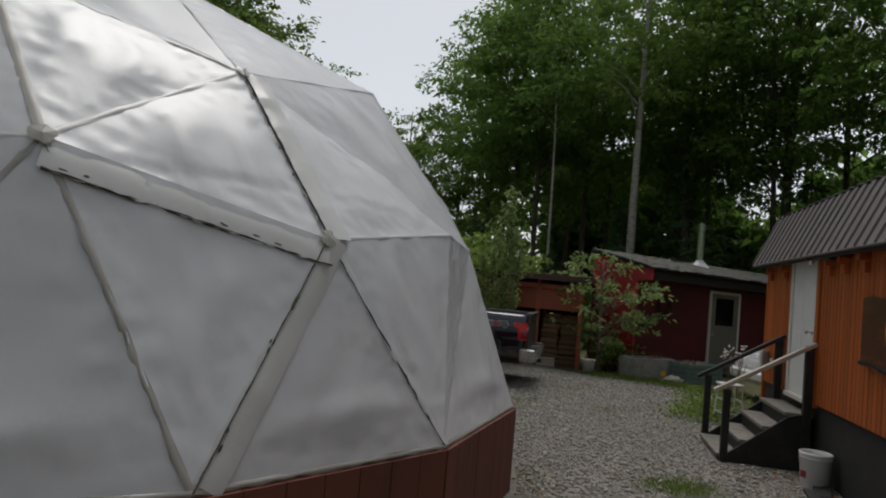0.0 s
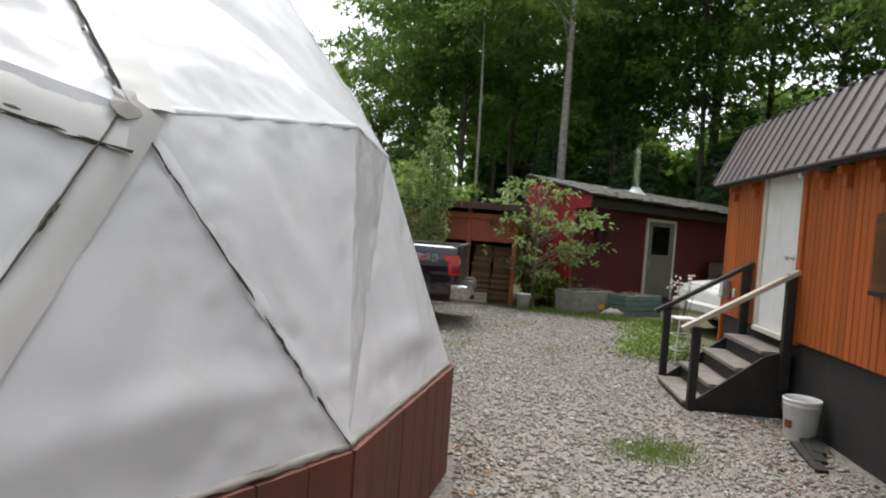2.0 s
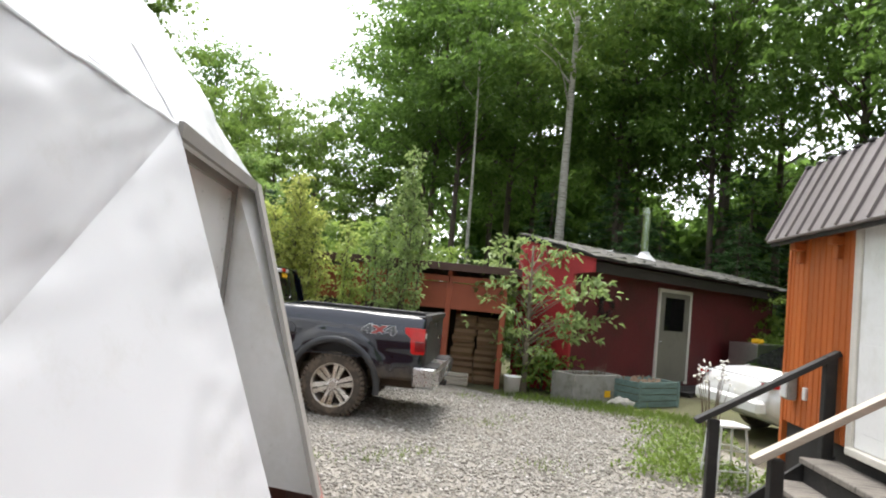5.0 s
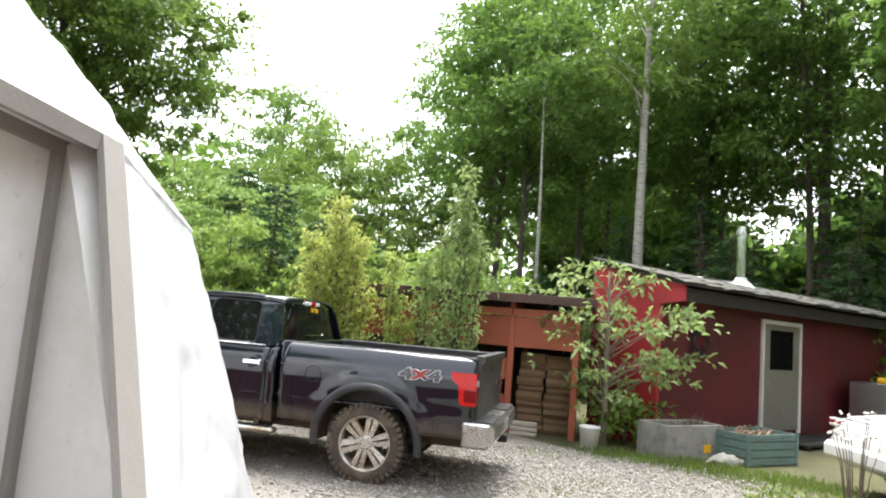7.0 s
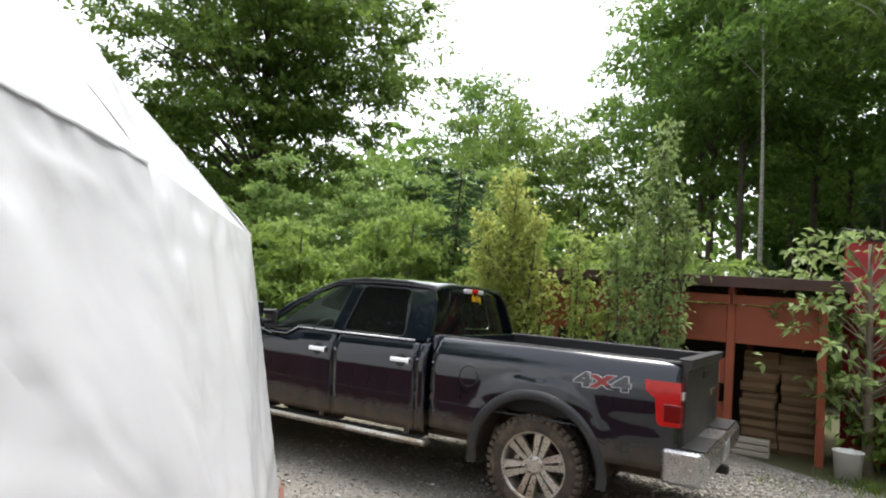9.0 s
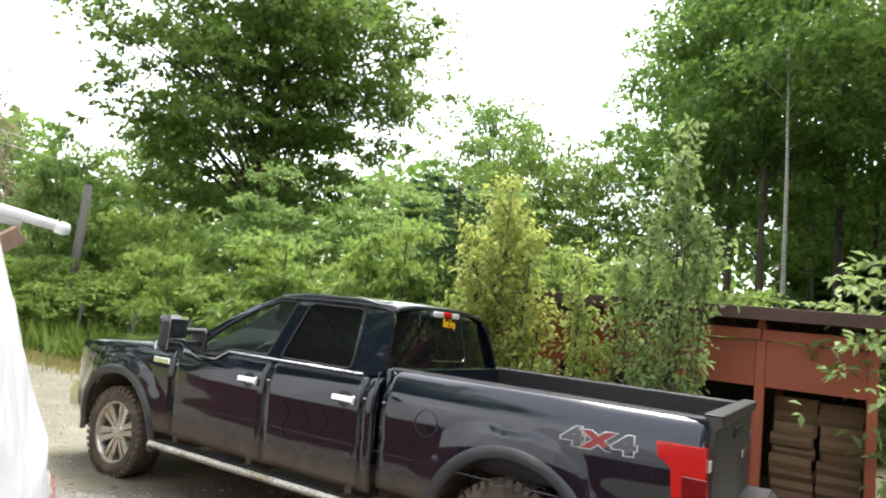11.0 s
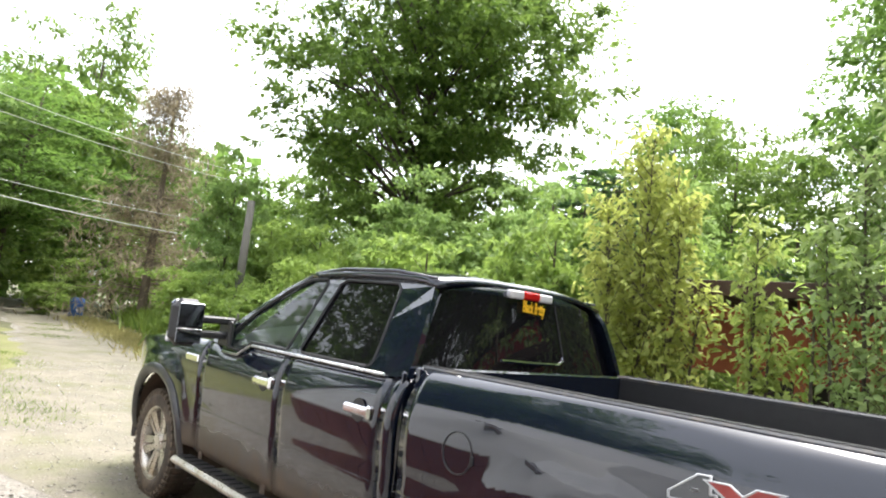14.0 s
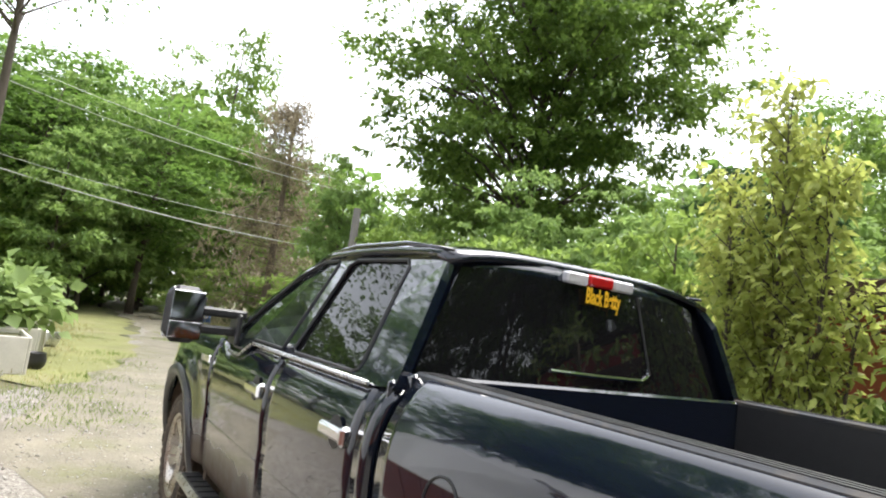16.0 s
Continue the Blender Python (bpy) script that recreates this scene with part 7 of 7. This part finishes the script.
me.polygons.add(len(f))
me.polygons.foreach_set("loop_start", (np.arange(len(f)) * 3).astype(np.int32))
me.update(calc_edges=True)
mst, mn, ml, mp = nodes_of("gravel_stones")
ml.new(ramp(mn, ml, mn.new("ShaderNodeNewGeometry").outputs["Random Per Island"], [(0.0, (0.17, 0.155, 0.13)), (0.45, (0.26, 0.245, 0.215)), (0.88, (0.36, 0.34, 0.31)), (1.0, (0.47, 0.45, 0.42))]), mp.inputs["Base Color"])
mp.inputs["Roughness"].default_value = 0.9
me.materials.append(mst)
tagged(new("loose_stones", me), "loose grey and beige crushed stones", "gravel", kind="stuff")

# ---- small things ----
bk = root("plastic_bucket", placed(4.62, -5.42), "white plastic bucket with a wire handle on the gravel", "bucket")
b = bmesh.new()
lathe(b, [(0.0, 0.005), (0.125, 0.005), (0.13, 0.015), (0.152, 0.31), (0.158, 0.315), (0.158, 0.335), (0.153, 0.34), (0.158, 0.345), (0.162, 0.375), (0.155, 0.38), (0.148, 0.375), (0.145, 0.32), (0.125, 0.03), (0.0, 0.025)], 32)
part("pail", b, M_BUCKET, bk, smooth=True)
b = bmesh.new()
tube(b, [(0.16 * math.cos(a), 0.16 * math.sin(a) * 0.98, 0.33 - 0.13 * math.sin(a)) for a in [math.pi * k / 14 for k in range(15)]], 0.003, 5)
part("wire_handle", b, M_STEEL, bk)
b = bmesh.new()
for k in range(6):
    a = radians(180 + 12 + k * 5)
    box(b, 0.1465, 0.149, -0.007, 0.007, 0.12, 0.19, 0, Matrix.Rotation(a, 4, "Z"))
part("label_print", b, M_DECALRED, bk, "small red printed label")
pbk = root("white_pail", placed(2.28, 2.72), "white plastic pail at the foot of the fruit tree", "bucket")
b = bmesh.new()
lathe(b, [(0.0, 0.0), (0.125, 0.0), (0.15, 0.33), (0.16, 0.335), (0.16, 0.35), (0.145, 0.35), (0.12, 0.02), (0.0, 0.02)], 24)
part("pail", b, M_BUCKET, pbk, smooth=True)
pl = root("scrap_boards", placed(4.5, -5.85), "dark scrap boards lying against the skirting", "boards")
for k in range(3):
    b = bmesh.new()
    beam_between(b, (0.08 * k - 0.1, -0.5 + 0.2 * k, 0.03 + 0.01 * k), (0.12 * k, 0.2 + 0.1 * k, 0.035 + 0.01 * k), 0.1, 0.03)
    part("board", b, M_DARKWOOD, pl)
gb = root("grey_bin_lid", placed(4.35, -8.35), "grey plastic tub standing by the skirting", "tub")
b = bmesh.new()
lathe(b, [(0.0, 0.0), (0.24, 0.0), (0.30, 0.36), (0.33, 0.37), (0.33, 0.40), (0.27, 0.42), (0.0, 0.43)], 20)
part("tub", b, M_CONCRETE, gb, smooth=True)
sto = root("white_stool", placed(4.42, -2.05, 1, 0.2), "white metal stool frame in the weeds", "stool")
for x, yv in ((-0.13, -0.13), (0.13, -0.13), (-0.13, 0.13), (0.13, 0.13)):
    b = bmesh.new()
    tube(b, [(x * 1.3, yv * 1.3, -0.01), (x, yv, 0.62)], 0.012, 8)
    part("leg", b, M_PVC, sto)
part("seat", boxed(-0.16, 0.16, -0.16, 0.16, 0.62, 0.65, 0.01), M_PVC, sto)
for z in (0.2, 0.4):
    b = bmesh.new()
    k = 0.13 * (1.3 - 0.3 * z / 0.62)
    tube(b, [(-k, -k, z), (k, -k, z), (k, k, z), (-k, k, z), (-k, -k, z)], 0.008, 6)
    part("rung", b, M_PVC, sto)
up = root("utility_pole", placed(-16.5, 5.5), "grey weathered short pole in the bushes", "pole")
b = bmesh.new()
tube(b, [(0, 0, -0.2), (0.02, 0, 2.2), (0.05, 0, 4.45)], [0.13, 0.12, 0.11], 10)
part("shaft", b, M_POLE, up, smooth=True)
for k, (x, yv) in enumerate(((-9.3, 3.9), (-11.4, 4.1), (-13.8, 4.3), (-16.2, 4.7))):
    b = bmesh.new()
    tube(b, [(x, yv, -0.1), (x + 0.04, yv, 1.25)], [0.035, 0.03], 7)
    tagged(finish("fence_post", b, M_POLE), "thin grey fence post in the weeds", "post", "fence posts")
wires = root("power_lines", Matrix.Identity(4), "thin overhead power lines across the drive", "power line")
for z0, z1, r in ((9.6, 6.8, 0.012), (8.8, 6.4, 0.012), (6.0, 4.6, 0.012), (5.6, 3.9, 0.022)):
    b = bmesh.new()
    tube(b, [Vector((-27, -8, z0)).lerp(Vector((-24.5, 9, z1)), t) + Vector((0, 0, -0.5 * 4 * t * (1 - t))) for t in [k / 12 for k in range(13)]], r, 5)
    part("wire", b, M_WIRE, wires)
bd = root("blue_drum", placed(-30.5, 4.9), "blue plastic drum beside the drive", "drum")
b = bmesh.new()
lathe(b, [(0.0, 0.0), (0.28, 0.0), (0.29, 0.05), (0.27, 0.3), (0.29, 0.32), (0.27, 0.34), (0.29, 0.6), (0.29, 0.85), (0.26, 0.88), (0.0, 0.88)], 20)
part("drum", b, M_BLUE, bd, smooth=True)
for k in range(4):
    pn = root("garden_planter", pose(-10.9 - 1.7 * k, -2.25 + 0.12 * k, 0, 0, 0, 6), "pale wooden garden planter box", "planter", "planters on the lawn")
    for x0, x1, y0, y1 in ((-0.7, 0.7, -0.35, -0.31), (-0.7, 0.7, 0.31, 0.35), (-0.7, -0.66, -0.31, 0.31), (0.66, 0.7, -0.31, 0.31)):
        part("side", boxed(x0, x1, y0, y1, -0.02, 0.55, 0.008), M_TRIM, pn)
    part("soil", boxed(-0.66, 0.66, -0.31, 0.31, -0.02, 0.48), M_SOIL, pn)
for x, yv, r, name, material, label in ((-11.0, -1.75, 0.17, "glazed_pot", M_PLASTIC, "dark glazed round garden pot on the lawn"), (-14.6, -1.5, 0.2, "garden_bowl", M_STEEL, "pale metal bowl lying on the lawn")):
    b = bmesh.new()
    lathe(b, [(0.0, 0.0), (0.55 * r, 0.0), (0.9 * r, 0.4 * r), (r, 0.95 * r), (0.85 * r, 1.45 * r), (0.88 * r, 1.55 * r), (0.78 * r, 1.55 * r), (0.8 * r, 1.2 * r), (0.0, 1.15 * r)], 24)
    pt = finish(name, b, material, True)
    pt.location = (x, yv, 0.01)
    tagged(pt, label, "pot")
blades("drive_tufts", [(-7.6, -2.0), (-7.8, -1.05), (-7.0, -1.45), (-10.4, -0.95), (-9.2, -1.3), (-12.5, -0.4), (-8.6, -1.7), (-14.0, -0.5), (-17.6, -0.8), (-21.8, 2.3), (-24.0, 2.5), (-19.0, 1.6)], 3200, 0.07, M_GRASS, "short green grass tufts on the sandy drive", 0.3)
sheet("lawn_patch", [(-9.0, -1.5), (-12.5, -0.35), (-16.0, 0.25), (-28.0, 1.6), (-34.0, -0.3), (-18.0, -1.2), (-11.0, -2.1)], 0.024, M_LAWN, "worn yellow-green grass patch beside the sandy drive", "lawn", 0.7)
